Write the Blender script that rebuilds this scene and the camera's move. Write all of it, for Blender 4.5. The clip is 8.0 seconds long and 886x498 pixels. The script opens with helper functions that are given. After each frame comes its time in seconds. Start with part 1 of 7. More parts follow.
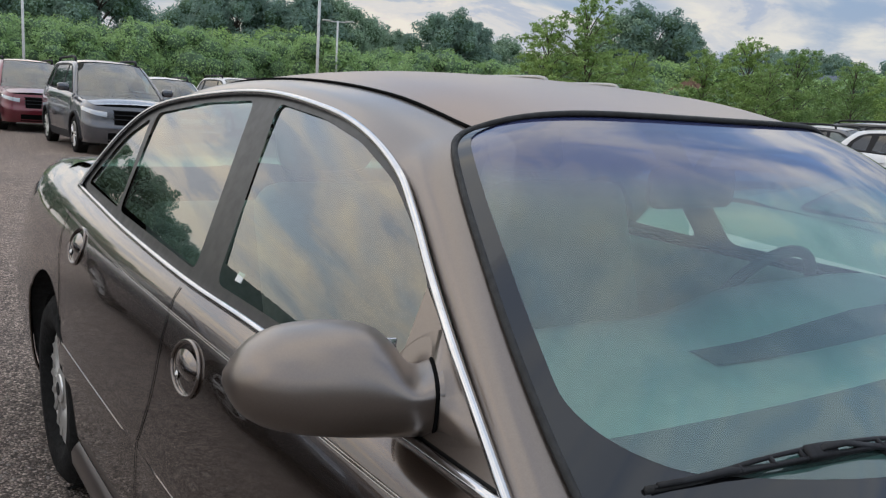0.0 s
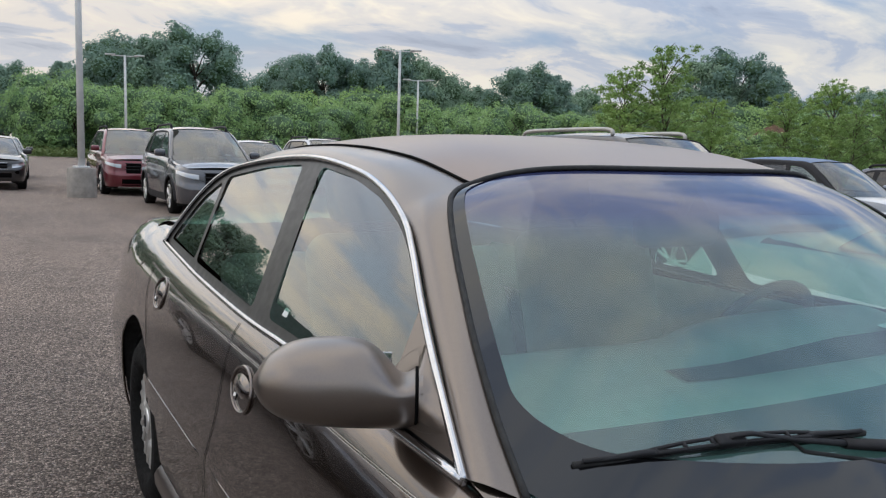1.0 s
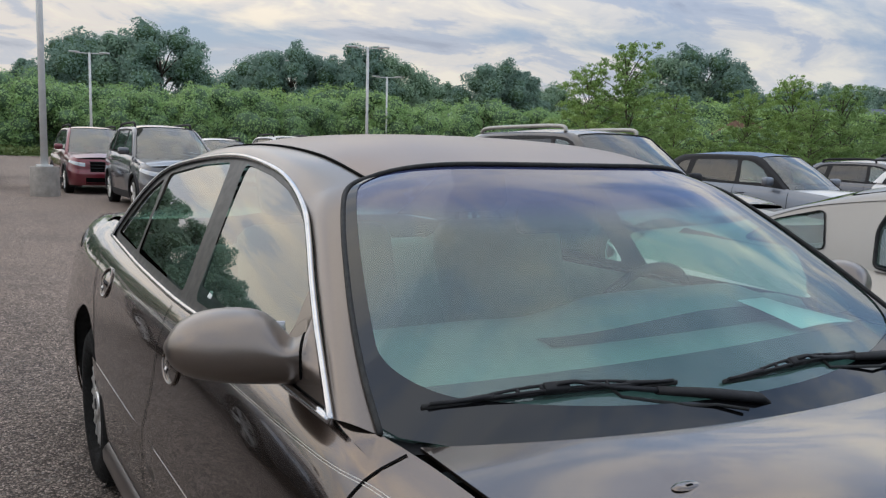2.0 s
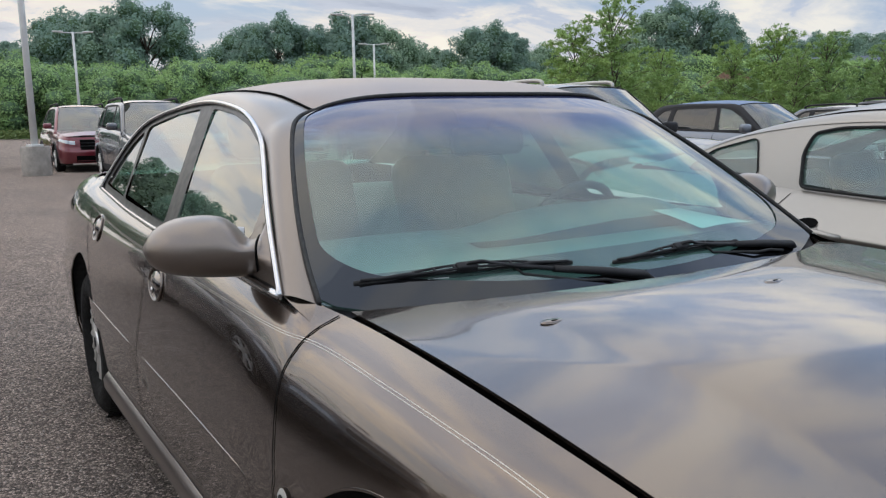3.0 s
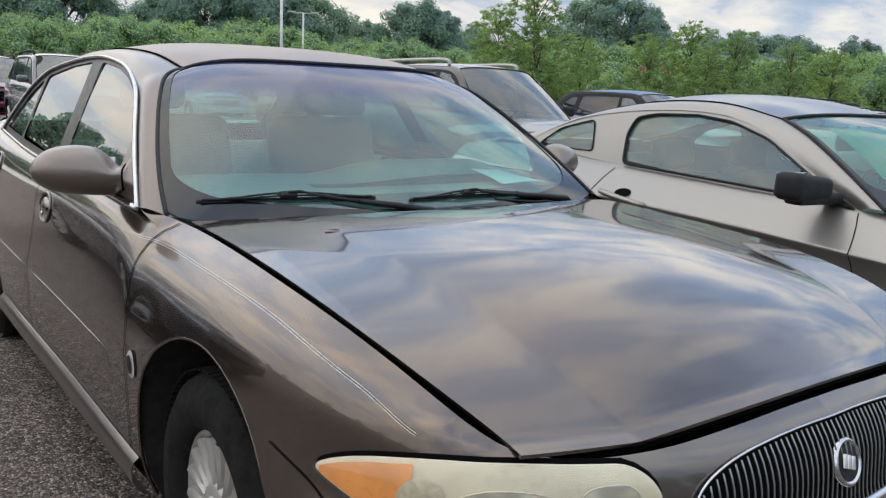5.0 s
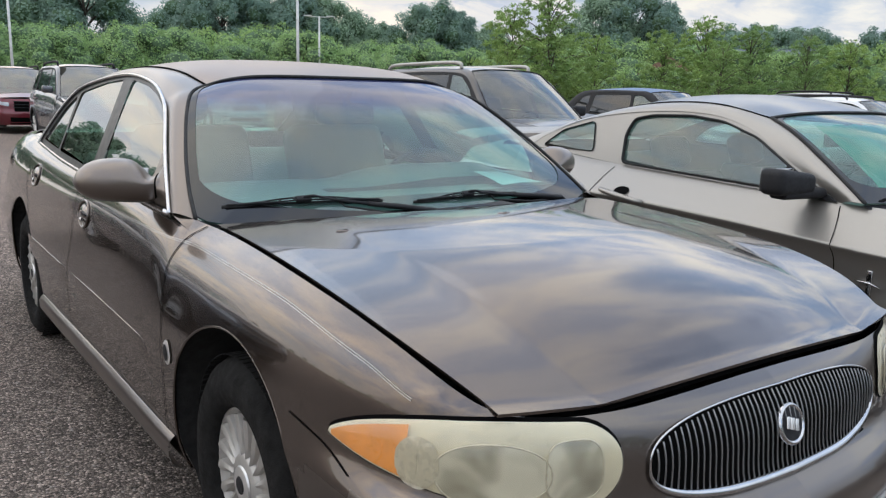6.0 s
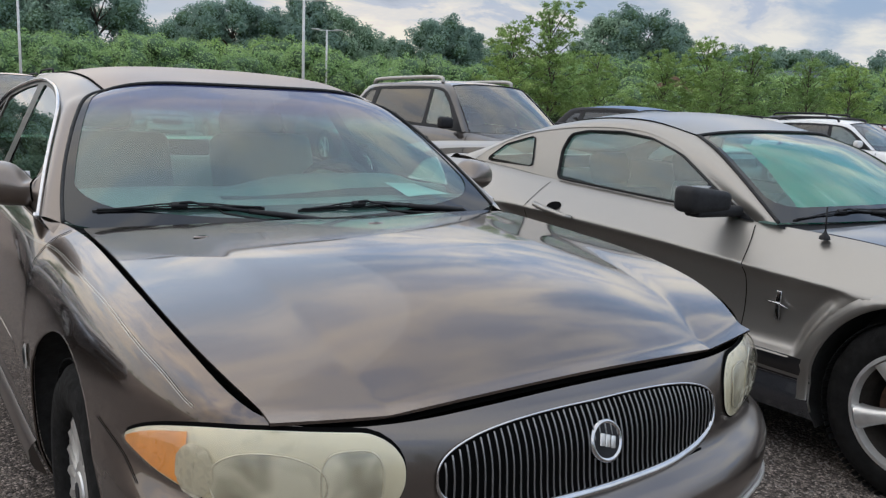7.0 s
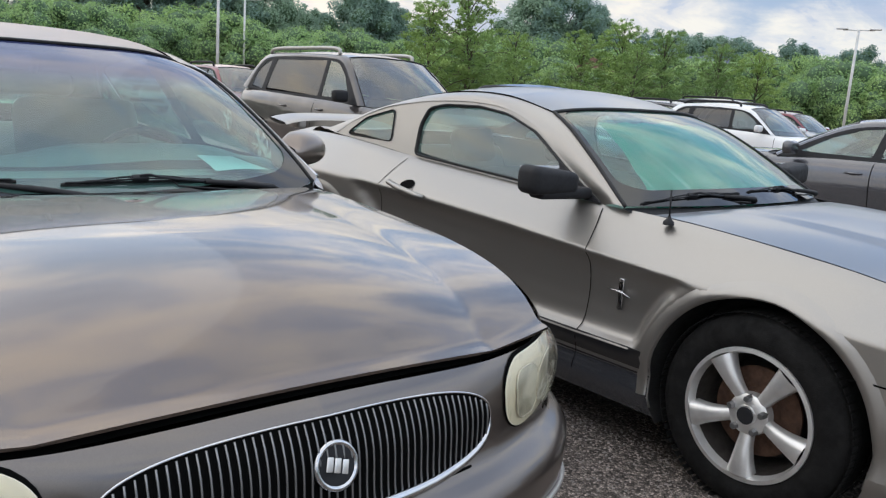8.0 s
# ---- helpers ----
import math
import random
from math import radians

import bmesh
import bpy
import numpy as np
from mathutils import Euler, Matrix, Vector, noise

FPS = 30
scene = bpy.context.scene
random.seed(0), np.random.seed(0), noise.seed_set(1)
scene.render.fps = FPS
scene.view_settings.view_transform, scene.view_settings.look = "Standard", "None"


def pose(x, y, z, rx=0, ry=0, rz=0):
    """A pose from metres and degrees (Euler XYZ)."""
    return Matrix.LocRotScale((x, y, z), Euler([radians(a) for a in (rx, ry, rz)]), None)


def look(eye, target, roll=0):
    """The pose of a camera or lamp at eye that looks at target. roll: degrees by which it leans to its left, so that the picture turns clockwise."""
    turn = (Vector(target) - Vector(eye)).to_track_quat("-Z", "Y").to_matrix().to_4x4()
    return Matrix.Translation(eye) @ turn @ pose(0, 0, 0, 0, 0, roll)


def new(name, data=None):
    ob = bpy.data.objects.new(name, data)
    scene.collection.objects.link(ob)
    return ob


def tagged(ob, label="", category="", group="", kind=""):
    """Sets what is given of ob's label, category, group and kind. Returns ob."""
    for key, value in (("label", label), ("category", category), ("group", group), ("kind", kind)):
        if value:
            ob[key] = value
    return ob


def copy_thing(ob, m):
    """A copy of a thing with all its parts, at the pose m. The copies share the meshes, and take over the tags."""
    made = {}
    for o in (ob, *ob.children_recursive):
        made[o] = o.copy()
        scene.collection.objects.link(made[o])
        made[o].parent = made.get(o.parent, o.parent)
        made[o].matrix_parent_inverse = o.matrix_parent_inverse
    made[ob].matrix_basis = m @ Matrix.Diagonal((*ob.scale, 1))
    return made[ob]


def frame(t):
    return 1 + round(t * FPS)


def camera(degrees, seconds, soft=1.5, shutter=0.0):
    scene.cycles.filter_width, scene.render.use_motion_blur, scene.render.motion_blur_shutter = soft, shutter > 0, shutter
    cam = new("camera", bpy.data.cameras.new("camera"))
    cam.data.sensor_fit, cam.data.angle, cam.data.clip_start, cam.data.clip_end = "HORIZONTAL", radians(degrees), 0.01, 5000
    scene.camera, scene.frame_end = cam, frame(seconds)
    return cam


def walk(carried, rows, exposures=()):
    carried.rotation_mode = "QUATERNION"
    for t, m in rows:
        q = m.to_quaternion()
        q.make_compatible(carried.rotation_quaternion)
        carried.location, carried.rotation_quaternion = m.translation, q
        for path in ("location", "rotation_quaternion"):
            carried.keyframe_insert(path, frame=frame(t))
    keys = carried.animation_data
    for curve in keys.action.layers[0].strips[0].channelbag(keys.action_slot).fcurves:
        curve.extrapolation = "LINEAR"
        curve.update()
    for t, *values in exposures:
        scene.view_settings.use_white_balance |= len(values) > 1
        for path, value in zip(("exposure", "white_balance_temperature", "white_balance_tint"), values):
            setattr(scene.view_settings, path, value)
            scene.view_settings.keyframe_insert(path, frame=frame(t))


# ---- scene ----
cam = camera(57.0, 8.0, soft=1.25)
PATH = [
    (0, (-1.381, -0.033, 1.378), (-0.243, 1.573, 1.022), 3.7),
    (0.5, (-1.37, -0.141, 1.377), (-0.408, 1.578, 1.028), 1.5),
    (1, (-1.399, -0.343, 1.399), (-0.43, 1.39, 1.161), 1.8),
    (1.5, (-1.418, -0.532, 1.407), (-0.418, 1.187, 1.191), 1.7),
    (1.7, (-1.399, -0.578, 1.413), (-0.38, 1.129, 1.191), 1.6),
    (2.8, (-1.356, -0.909, 1.341), (-0.333, 0.781, 1.028), 0.5),
    (3, (-1.413, -1.002, 1.318), (-0.385, 0.682, 0.993), -1.0),
    (3.5, (-1.513, -1.209, 1.317), (-0.403, 0.419, 0.973), -2.6),
    (4, (-1.513, -1.311, 1.319), (-0.287, 0.228, 0.963), -1.9),
    (4.5, (-1.467, -1.473, 1.295), (-0.248, 0.069, 0.924), 0.7),
    (4.7, (-1.454, -1.546, 1.287), (-0.266, 0.019, 0.913), 2.4),
    (5.8, (-1.579, -1.811, 1.333), (-0.437, -0.214, 0.949), 1.6),
    (6, (-1.573, -1.86, 1.332), (-0.435, -0.26, 0.953), 1.3),
    (6.5, (-1.415, -1.977, 1.323), (-0.289, -0.36, 0.976), 1.5),
    (7, (-1.229, -2.082, 1.329), (-0.102, -0.466, 0.985), 2.4),
    (7.5, (-0.988, -2.065, 1.317), (0.238, -0.529, 0.945), 3.3),
    (8, (-0.745, -2.078, 1.317), (0.525, -0.583, 0.929), 4.0),
]
walk(cam, [(t, look(e, a, r)) for t, e, a, r in PATH], ((0, -0.23, 5520, 3.0), (1, -0.20, 5520, 3.0), (1.5, -0.31, 5520, 3.0), (3, -0.06, 5520, 3.0), (4.5, -0.03, 5520, 3.0), (6, 0.07, 5520, 3.0), (6.5, -0.15, 5520, 3.0), (7.5, -0.12, 5520, 3.0), (8, 0.09, 5520, 3.0)))

# ---------------------------------------------------------------- light
SUN_DIR = (-0.42, 0.62, 0.66)          # towards the evening sun, spread wide by the clouds
world = bpy.data.worlds.new("evening_sky")
scene.world = world
world.use_nodes = True


def build_sky(w):
    nt = w.node_tree
    nt.nodes.clear()
    N, L = nt.nodes.new, nt.links.new
    out, bg = N("ShaderNodeOutputWorld"), N("ShaderNodeBackground")
    sky = N("ShaderNodeTexSky")
    sky.sky_type, sky.sun_disc = "NISHITA", False
    sky.sun_elevation, sky.sun_rotation = radians(41), radians(-34)
    sky.air_density, sky.dust_density, sky.ozone_density = 1.2, 2.0, 1.5
    tc, sep = N("ShaderNodeTexCoord"), N("ShaderNodeSeparateXYZ")
    L(tc.outputs["Generated"], sep.inputs[0])

    def math_node(op, a, b=None, clamp=False):
        m = N("ShaderNodeMath")
        m.operation, m.use_clamp = op, clamp
        for i, v in enumerate((a, b)):
            if v is None:
                continue
            if isinstance(v, (int, float)):
                m.inputs[i].default_value = v
            else:
                L(v, m.inputs[i])
        return m.outputs[0]
    # cloud layer seen in perspective: direction over height
    up = math_node("ADD", math_node("MAXIMUM", sep.outputs[2], 0.0), 0.26)
    px, py = math_node("DIVIDE", sep.outputs[0], up), math_node("DIVIDE", sep.outputs[1], up)
    comb = N("ShaderNodeCombineXYZ")
    L(px, comb.inputs[0]), L(py, comb.inputs[1])
    mp = N("ShaderNodeMapping")
    mp.inputs["Rotation"].default_value = (0, 0, radians(-38))
    mp.inputs["Scale"].default_value = (0.66, 1.0, 1.0)
    L(comb.outputs[0], mp.inputs["Vector"])

    def fbm(scale, detail, rough, dist, off):
        n = N("ShaderNodeTexNoise")
        n.noise_dimensions = "4D"
        n.inputs["W"].default_value = off
        n.inputs["Scale"].default_value, n.inputs["Detail"].default_value = scale, detail
        n.inputs["Roughness"].default_value, n.inputs["Distortion"].default_value = rough, dist
        L(mp.outputs[0], n.inputs["Vector"])
        return n.outputs["Fac"]

    def ramp(fac, *stops):
        r = N("ShaderNodeValToRGB")
        r.color_ramp.interpolation = "EASE"
        while len(r.color_ramp.elements) < len(stops):
            r.color_ramp.elements.new(0.5)
        for e, (p, c) in zip(r.color_ramp.elements, stops):
            e.position, e.color = p, (*c, 1)
        L(fac, r.inputs[0])
        return r.outputs[0]
    cover = ramp(fbm(1.9, 7, 0.55, 0.6, 3.1), (0.35, (0, 0, 0)), (0.51, (1, 1, 1)))
    shade = ramp(fbm(3.6, 8, 0.58, 0.7, 9.4), (0.30, (0.38, 0.39, 0.47)), (0.42, (0.58, 0.56, 0.61)), (0.50, (0.95, 0.79, 0.67)), (0.62, (1.26, 0.99, 0.72)))

    def mix(fac, a, b, mode="MIX"):
        m = N("ShaderNodeMix")
        m.data_type, m.blend_type = "RGBA", mode
        for i, v in ((0, fac), (6, a), (7, b)):
            if isinstance(v, (int, float)):
                m.inputs[i].default_value = v
            elif isinstance(v, tuple):
                m.inputs[i].default_value = v
            else:
                L(v, m.inputs[i])
        return m.outputs[2]
    base = mix(1.0, sky.outputs[0], (0.085, 0.085, 0.085, 1), "MULTIPLY")
    high = N("ShaderNodeMapRange")
    high.interpolation_type = "SMOOTHSTEP"
    L(sep.outputs[2], high.inputs[0])
    for i, v in ((1, 0.25), (2, 0.80), (3, 0.0), (4, 1.0)):
        high.inputs[i].default_value = v
    base = mix(0.75, base, mix(high.outputs[0], (0.40, 0.48, 0.63, 1), (0.24, 0.305, 0.42, 1)))
    col = mix(cover, base, shade)
    # overhead the cloud is thinner and more even
    col = mix(math_node("MULTIPLY", high.outputs[0], 0.36), col, (0.60, 0.55, 0.545, 1))
    # thin bright haze towards the horizon
    low = math_node("POWER", math_node("SUBTRACT", 1.0, math_node("MAXIMUM", sep.outputs[2], 0.0), True), 8.0)
    col = mix(math_node("MULTIPLY", low, 0.70), col, (1.02, 0.87, 0.75, 1))
    # an overcast sky is brighter overhead than near the horizon
    rise = N("ShaderNodeMapRange")
    rise.interpolation_type = "SMOOTHSTEP"
    L(sep.outputs[2], rise.inputs[0])
    for i, v in ((1, 0.10), (2, 0.46), (3, 0.95), (4, 1.9)):
        rise.inputs[i].default_value = v
    col = mix(1.0, col, rise.outputs[0], "MULTIPLY")
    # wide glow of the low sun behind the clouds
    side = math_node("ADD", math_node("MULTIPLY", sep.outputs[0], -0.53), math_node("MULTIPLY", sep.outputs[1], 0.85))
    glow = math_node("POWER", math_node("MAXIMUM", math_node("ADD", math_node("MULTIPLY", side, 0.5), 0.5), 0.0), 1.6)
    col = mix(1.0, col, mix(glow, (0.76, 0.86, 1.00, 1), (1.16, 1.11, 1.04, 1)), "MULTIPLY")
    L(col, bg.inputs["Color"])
    bg.inputs["Strength"].default_value = 1.0
    L(bg.outputs[0], out.inputs[0])


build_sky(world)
sun = new("sun", bpy.data.lights.new("sun", "SUN"))
sun.data.energy, sun.data.angle, sun.data.color = 0.55, radians(100), (1.0, 0.91, 0.80)
sun.matrix_world = look(SUN_DIR, (0, 0, 0))

# ---------------------------------------------------------------- materials


class Mat:
    """Small wrapper for node materials."""

    def __init__(self, name):
        self.m = bpy.data.materials.new(name)
        self.m.use_nodes = True
        self.nt = self.m.node_tree
        self.nt.nodes.clear()
        self.out = self.nt.nodes.new("ShaderNodeOutputMaterial")
        self.b = self.nt.nodes.new("ShaderNodeBsdfPrincipled")
        self.link(self.b.outputs[0], self.out.inputs[0])
        self._tc = None

    def link(self, a, b):
        self.nt.links.new(a, b)

    def node(self, kind, **kw):
        n = self.nt.nodes.new(kind)
        for k, v in kw.items():
            if k in n.inputs:
                n.inputs[k].default_value = v
        return n

    def set(self, **kw):
        names = dict(color="Base Color", rough="Roughness", metal="Metallic", coat="Coat Weight", coat_rough="Coat Roughness", ior="IOR", spec="Specular IOR Level", sheen="Sheen Weight", trans="Transmission Weight", emit="Emission Color", emit_s="Emission Strength", alpha="Alpha")
        for k, v in kw.items():
            s = self.b.inputs[names[k]]
            if isinstance(v, bpy.types.NodeSocket):
                self.link(v, s)
            elif isinstance(v, tuple) and len(v) == 3:
                s.default_value = (*v, 1)
            else:
                s.default_value = v
        return self

    def coord(self, what="Object"):
        if self._tc is None:
            self._tc = self.nt.nodes.new("ShaderNodeTexCoord")
        return self._tc.outputs[what]

    def noise(self, scale, detail=4.0, rough=0.55, dist=0.0, vec=None):
        n = self.node("ShaderNodeTexNoise", Scale=scale, Detail=detail, Roughness=rough, Distortion=dist)
        self.link(vec or self.coord(), n.inputs["Vector"])
        return n.outputs["Fac"]

    def voronoi(self, scale, feature="F1", vec=None, out="Distance"):
        n = self.node("ShaderNodeTexVoronoi", Scale=scale)
        n.feature = feature
        self.link(vec or self.coord(), n.inputs["Vector"])
        return n.outputs[out]

    def ramp(self, fac, *stops):
        r = self.nt.nodes.new("ShaderNodeValToRGB")
        while len(r.color_ramp.elements) < len(stops):
            r.color_ramp.elements.new(0.5)
        for e, (p, c) in zip(r.color_ramp.elements, stops):
            e.position = p
            e.color = (c, c, c, 1) if isinstance(c, (int, float)) else (*c, 1)
        self.link(fac, r.inputs[0])
        return r.outputs[0]

    def mix(self, fac, a, b, mode="MIX"):
        m = self.nt.nodes.new("ShaderNodeMix")
        m.data_type, m.blend_type = "RGBA", mode
        for i, v in ((0, fac), (6, a), (7, b)):
            if isinstance(v, bpy.types.NodeSocket):
                self.link(v, m.inputs[i])
            elif isinstance(v, tuple):
                m.inputs[i].default_value = (*v, 1)[:4]
            else:
                m.inputs[i].default_value = v
        return m.outputs[2]

    def bump(self, height, strength=0.3, distance=0.01):
        n = self.node("ShaderNodeBump", Strength=strength, Distance=distance)
        self.link(height, n.inputs["Height"])
        self.link(n.outputs[0], self.b.inputs["Normal"])
        return self


def plain(name, color, rough=0.5, metal=0.0, vary=0.12, scale=9.0, bump=0.0, **kw):
    m = Mat(name)
    f = m.noise(scale, 5, 0.6)
    dark, light = tuple(c * (1 - vary) for c in color), tuple(min(1, c * (1 + vary)) for c in color)
    m.set(color=m.ramp(f, (0.3, dark), (0.7, light)), metal=metal, **kw)
    m.set(rough=m.ramp(m.noise(scale * 3, 3), (0.3, max(0.02, rough * 0.85)), (0.7, min(1, rough * 1.15))))
    if bump:
        m.bump(m.noise(scale * 12, 4), bump, 0.004)
    return m.m


def paint(name, color, metal=0.55, rough=0.34, coat_rough=0.035, dust=0.10, coat=1.0, coat_ior=1.54):
    """Clear-coated car paint with metal flake and a film of road dust."""
    m = Mat(name)
    fine = m.voronoi(900.0, out="Color")
    sep = m.nt.nodes.new("ShaderNodeSeparateColor")
    m.link(fine, sep.inputs[0])
    flake = m.ramp(sep.outputs[0], (0.0, tuple(c * 0.95 for c in color)), (1.0, tuple(min(1, c * 1.05) for c in color)))
    film = m.ramp(m.noise(2.2, 6, 0.62), (0.42, 0.0), (0.78, dust))
    m.set(color=m.mix(film, flake, (0.30, 0.27, 0.24)), metal=metal, rough=rough, coat=coat, ior=1.5)
    m.b.inputs["Coat IOR"].default_value = coat_ior
    m.set(coat_rough=m.ramp(m.noise(5.0, 6, 0.65), (0.35, coat_rough), (0.75, coat_rough + 0.05)))
    m.bump(m.noise(60.0, 2), 0.006, 0.002)
    return m.m


def glass(name, tint, gloss_rough=0.0, dirt_haze=0.05, ior=1.5, dirt_haze_color=(0.45, 0.45, 0.42), band=None, strength=1.0, streaks=0.0):
    """Tinted car glass: clear body, gloss by Fresnel, a thin film of dirt and painted haze. band: (z low, z high,
    colour) of a shade band.
    """
    m = Mat(name)
    m.nt.nodes.remove(m.b)
    tr = m.node("ShaderNodeBsdfTransparent")
    col = m.mix(0.0, tint, tint)
    if band:
        z0, z1, shade = band
        s = m.nt.nodes.new("ShaderNodeSeparateXYZ")
        m.link(m.coord(), s.inputs[0])
        mr = m.node("ShaderNodeMapRange")
        m.link(s.outputs[2], mr.inputs[0])
        mr.inputs[1].default_value, mr.inputs[2].default_value = z0, z1
        mr.interpolation_type = "SMOOTHSTEP"
        col = m.mix(mr.outputs[0], tint, shade)
    m.link(col, tr.inputs[0])
    gl = m.node("ShaderNodeBsdfGlossy")
    gl.inputs["Roughness"].default_value = gloss_rough
    df = m.node("ShaderNodeBsdfDiffuse")
    df.inputs[0].default_value = (*dirt_haze_color, 1)
    lw = m.node("ShaderNodeLayerWeight")
    lw.inputs[0].default_value = 0.5
    mx = m.node("ShaderNodeMixShader")
    ms = m.node("ShaderNodeMixShader")
    p5 = m.node("ShaderNodeMath")
    p5.operation = "POWER"
    m.link(lw.outputs["Facing"], p5.inputs[0])
    p5.inputs[1].default_value = 5.0 - (ior - 1.5) * 4
    pw = m.node("ShaderNodeMath")
    pw.operation, pw.use_clamp = "MULTIPLY_ADD", True
    m.link(p5.outputs[0], pw.inputs[0])
    pw.inputs[1].default_value, pw.inputs[2].default_value = 0.95, 0.045 * strength
    film = m.ramp(m.noise(7.0, 6, 0.7), (0.35, dirt_haze * 0.4), (0.75, dirt_haze))
    if streaks:
        # dried run marks slanting down the glass
        mp = m.node("ShaderNodeMapping")
        mp.inputs["Rotation"].default_value, mp.inputs["Scale"].default_value = (0, radians(-52), 0), (42.0, 1.2, 1.6)
        m.link(m.coord(), mp.inputs["Vector"])
        runs = m.ramp(m.noise(1.0, 3, 0.6, 0.0, mp.outputs[0]), (0.50, 0.0), (0.72, streaks))
        film = m.mix(1.0, film, m.mix(1.0, runs, m.ramp(m.noise(2.6, 3), (0.42, 0.0), (0.62, 1.0)), "MULTIPLY"), "ADD")
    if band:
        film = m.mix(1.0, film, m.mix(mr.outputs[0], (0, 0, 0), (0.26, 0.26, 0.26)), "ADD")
        m.link(m.mix(mr.outputs[0], dirt_haze_color, (0.10, 0.12, 0.31)), df.inputs[0])
    m.link(film, ms.inputs[0])
    m.link(tr.outputs[0], ms.inputs[1]), m.link(df.outputs[0], ms.inputs[2])
    m.link(pw.outputs[0], mx.inputs[0])
    m.link(ms.outputs[0], mx.inputs[1]), m.link(gl.outputs[0], mx.inputs[2])
    m.link(mx.outputs[0], m.out.inputs[0])
    return m.m


def asphalt():
    m = Mat("worn_asphalt")
    v = m.coord()
    cells = m.voronoi(92.0, "F1", v, "Color")
    s = m.nt.nodes.new("ShaderNodeSeparateColor")
    m.link(cells, s.inputs[0])
    stone = m.ramp(s.outputs[0], (0.0, (0.050, 0.043, 0.038)), (0.42, (0.150, 0.130, 0.115)), (0.78, (0.280, 0.244, 0.217)), (1.0, (0.44, 0.39, 0.35)))
    edge = m.ramp(m.voronoi(92.0, "DISTANCE_TO_EDGE", v), (0.0, 0.22), (0.22, 1.0))
    col = m.mix(1.0, stone, edge, "MULTIPLY")
    broad = m.ramp(m.noise(0.35, 6, 0.6), (0.3, (0.84, 0.83, 0.84)), (0.7, (1.18, 1.15, 1.12)))
    col = m.mix(1.0, col, broad, "MULTIPLY")
    patch = m.ramp(m.noise(1.7, 5, 0.65, 0.6), (0.55, 1.0), (0.72, 0.76))
    col = m.mix(1.0, col, patch, "MULTIPLY")
    # paler with distance: asphalt's brightening at grazing angles is put into the colour
    place = m.nt.nodes.new("ShaderNodeSeparateXYZ")
    m.link(v, place.inputs[0])
    far_pale = m.node("ShaderNodeMapRange")
    far_pale.interpolation_type = "SMOOTHSTEP"
    wander = m.node("ShaderNodeMath")
    wander.operation = "MULTIPLY_ADD"
    m.link(m.noise(0.5, 4, 0.6), wander.inputs[0])
    wander.inputs[1].default_value = 3.0
    m.link(place.outputs[1], wander.inputs[2])
    m.link(wander.outputs[0], far_pale.inputs[0])
    for i, q in ((1, 1.0), (2, 10.0), (3, 0.0), (4, 1.0)):
        far_pale.inputs[i].default_value = q
    col = m.mix(1.0, col, m.mix(far_pale.outputs[0], (1.08, 1.06, 1.04), (1.80, 1.66, 1.55)), "MULTIPLY")
    # strip before the cars is lightened in colour too, against its dim look
    aisle = m.node("ShaderNodeMapRange")
    aisle.interpolation_type = "SMOOTHSTEP"
    m.link(place.outputs[1], aisle.inputs[0])
    for i, q in ((1, 0.6), (2, -1.2), (3, 0.0), (4, 1.0)):
        aisle.inputs[i].default_value = q
    col = m.mix(1.0, col, m.mix(aisle.outputs[0], (1.0, 1.0, 1.0), (1.15, 1.15, 1.14)), "MULTIPLY")
    m.set(color=col, rough=0.85, spec=0.35)
    h = m.mix(0.35, m.ramp(m.voronoi(92.0, "F1", v), (0.0, 1.0), (0.6, 0.0)), m.noise(260.0, 3))
    m.bump(h, 0.9, 0.009)
    return m.m


def leaf_mat(name, dark, light):
    m = Mat(name)
    g = m.nt.nodes.new("ShaderNodeNewGeometry")
    n = m.noise(0.55, 4)
    f = m.mix(0.55, g.outputs["Random Per Island"], n)
    info = m.nt.nodes.new("ShaderNodeObjectInfo")
    plant = m.ramp(info.outputs["Random"], (0.0, (0.76, 0.80, 0.86)), (0.45, (0.98, 0.98, 0.98)), (1.0, (1.24, 1.16, 0.94)))
    m.set(color=m.mix(1.0, m.ramp(f, (0.2, dark), (0.8, light)), plant, "MULTIPLY"), rough=0.62, spec=0.3)
    tl = m.node("ShaderNodeBsdfTranslucent")
    tl.inputs[0].default_value = (*[c * 1.25 for c in light], 1)
    mx = m.node("ShaderNodeMixShader")
    mx.inputs[0].default_value = 0.28
    m.link(m.b.outputs[0], mx.inputs[1]), m.link(tl.outputs[0], mx.inputs[2])
    m.link(mx.outputs[0], m.out.inputs[0])
    return m.m


def pressed_reflector():
    """Faceted headlamp bowl seen through a hazed lens."""
    m = Mat("headlight_reflector")
    f = m.noise(9.0, 2, 0.5, 0.4)
    # bright and dark facet reflections are painted in as colour noise
    m.set(color=m.ramp(f, (0.34, (0.27, 0.26, 0.20)), (0.48, (0.52, 0.50, 0.40)), (0.60, (0.86, 0.84, 0.72))), metal=0.35, rough=0.30, coat=0.9, coat_rough=0.06)
    m.bump(m.noise(7.0, 1), 0.5, 0.02)
    return m.m


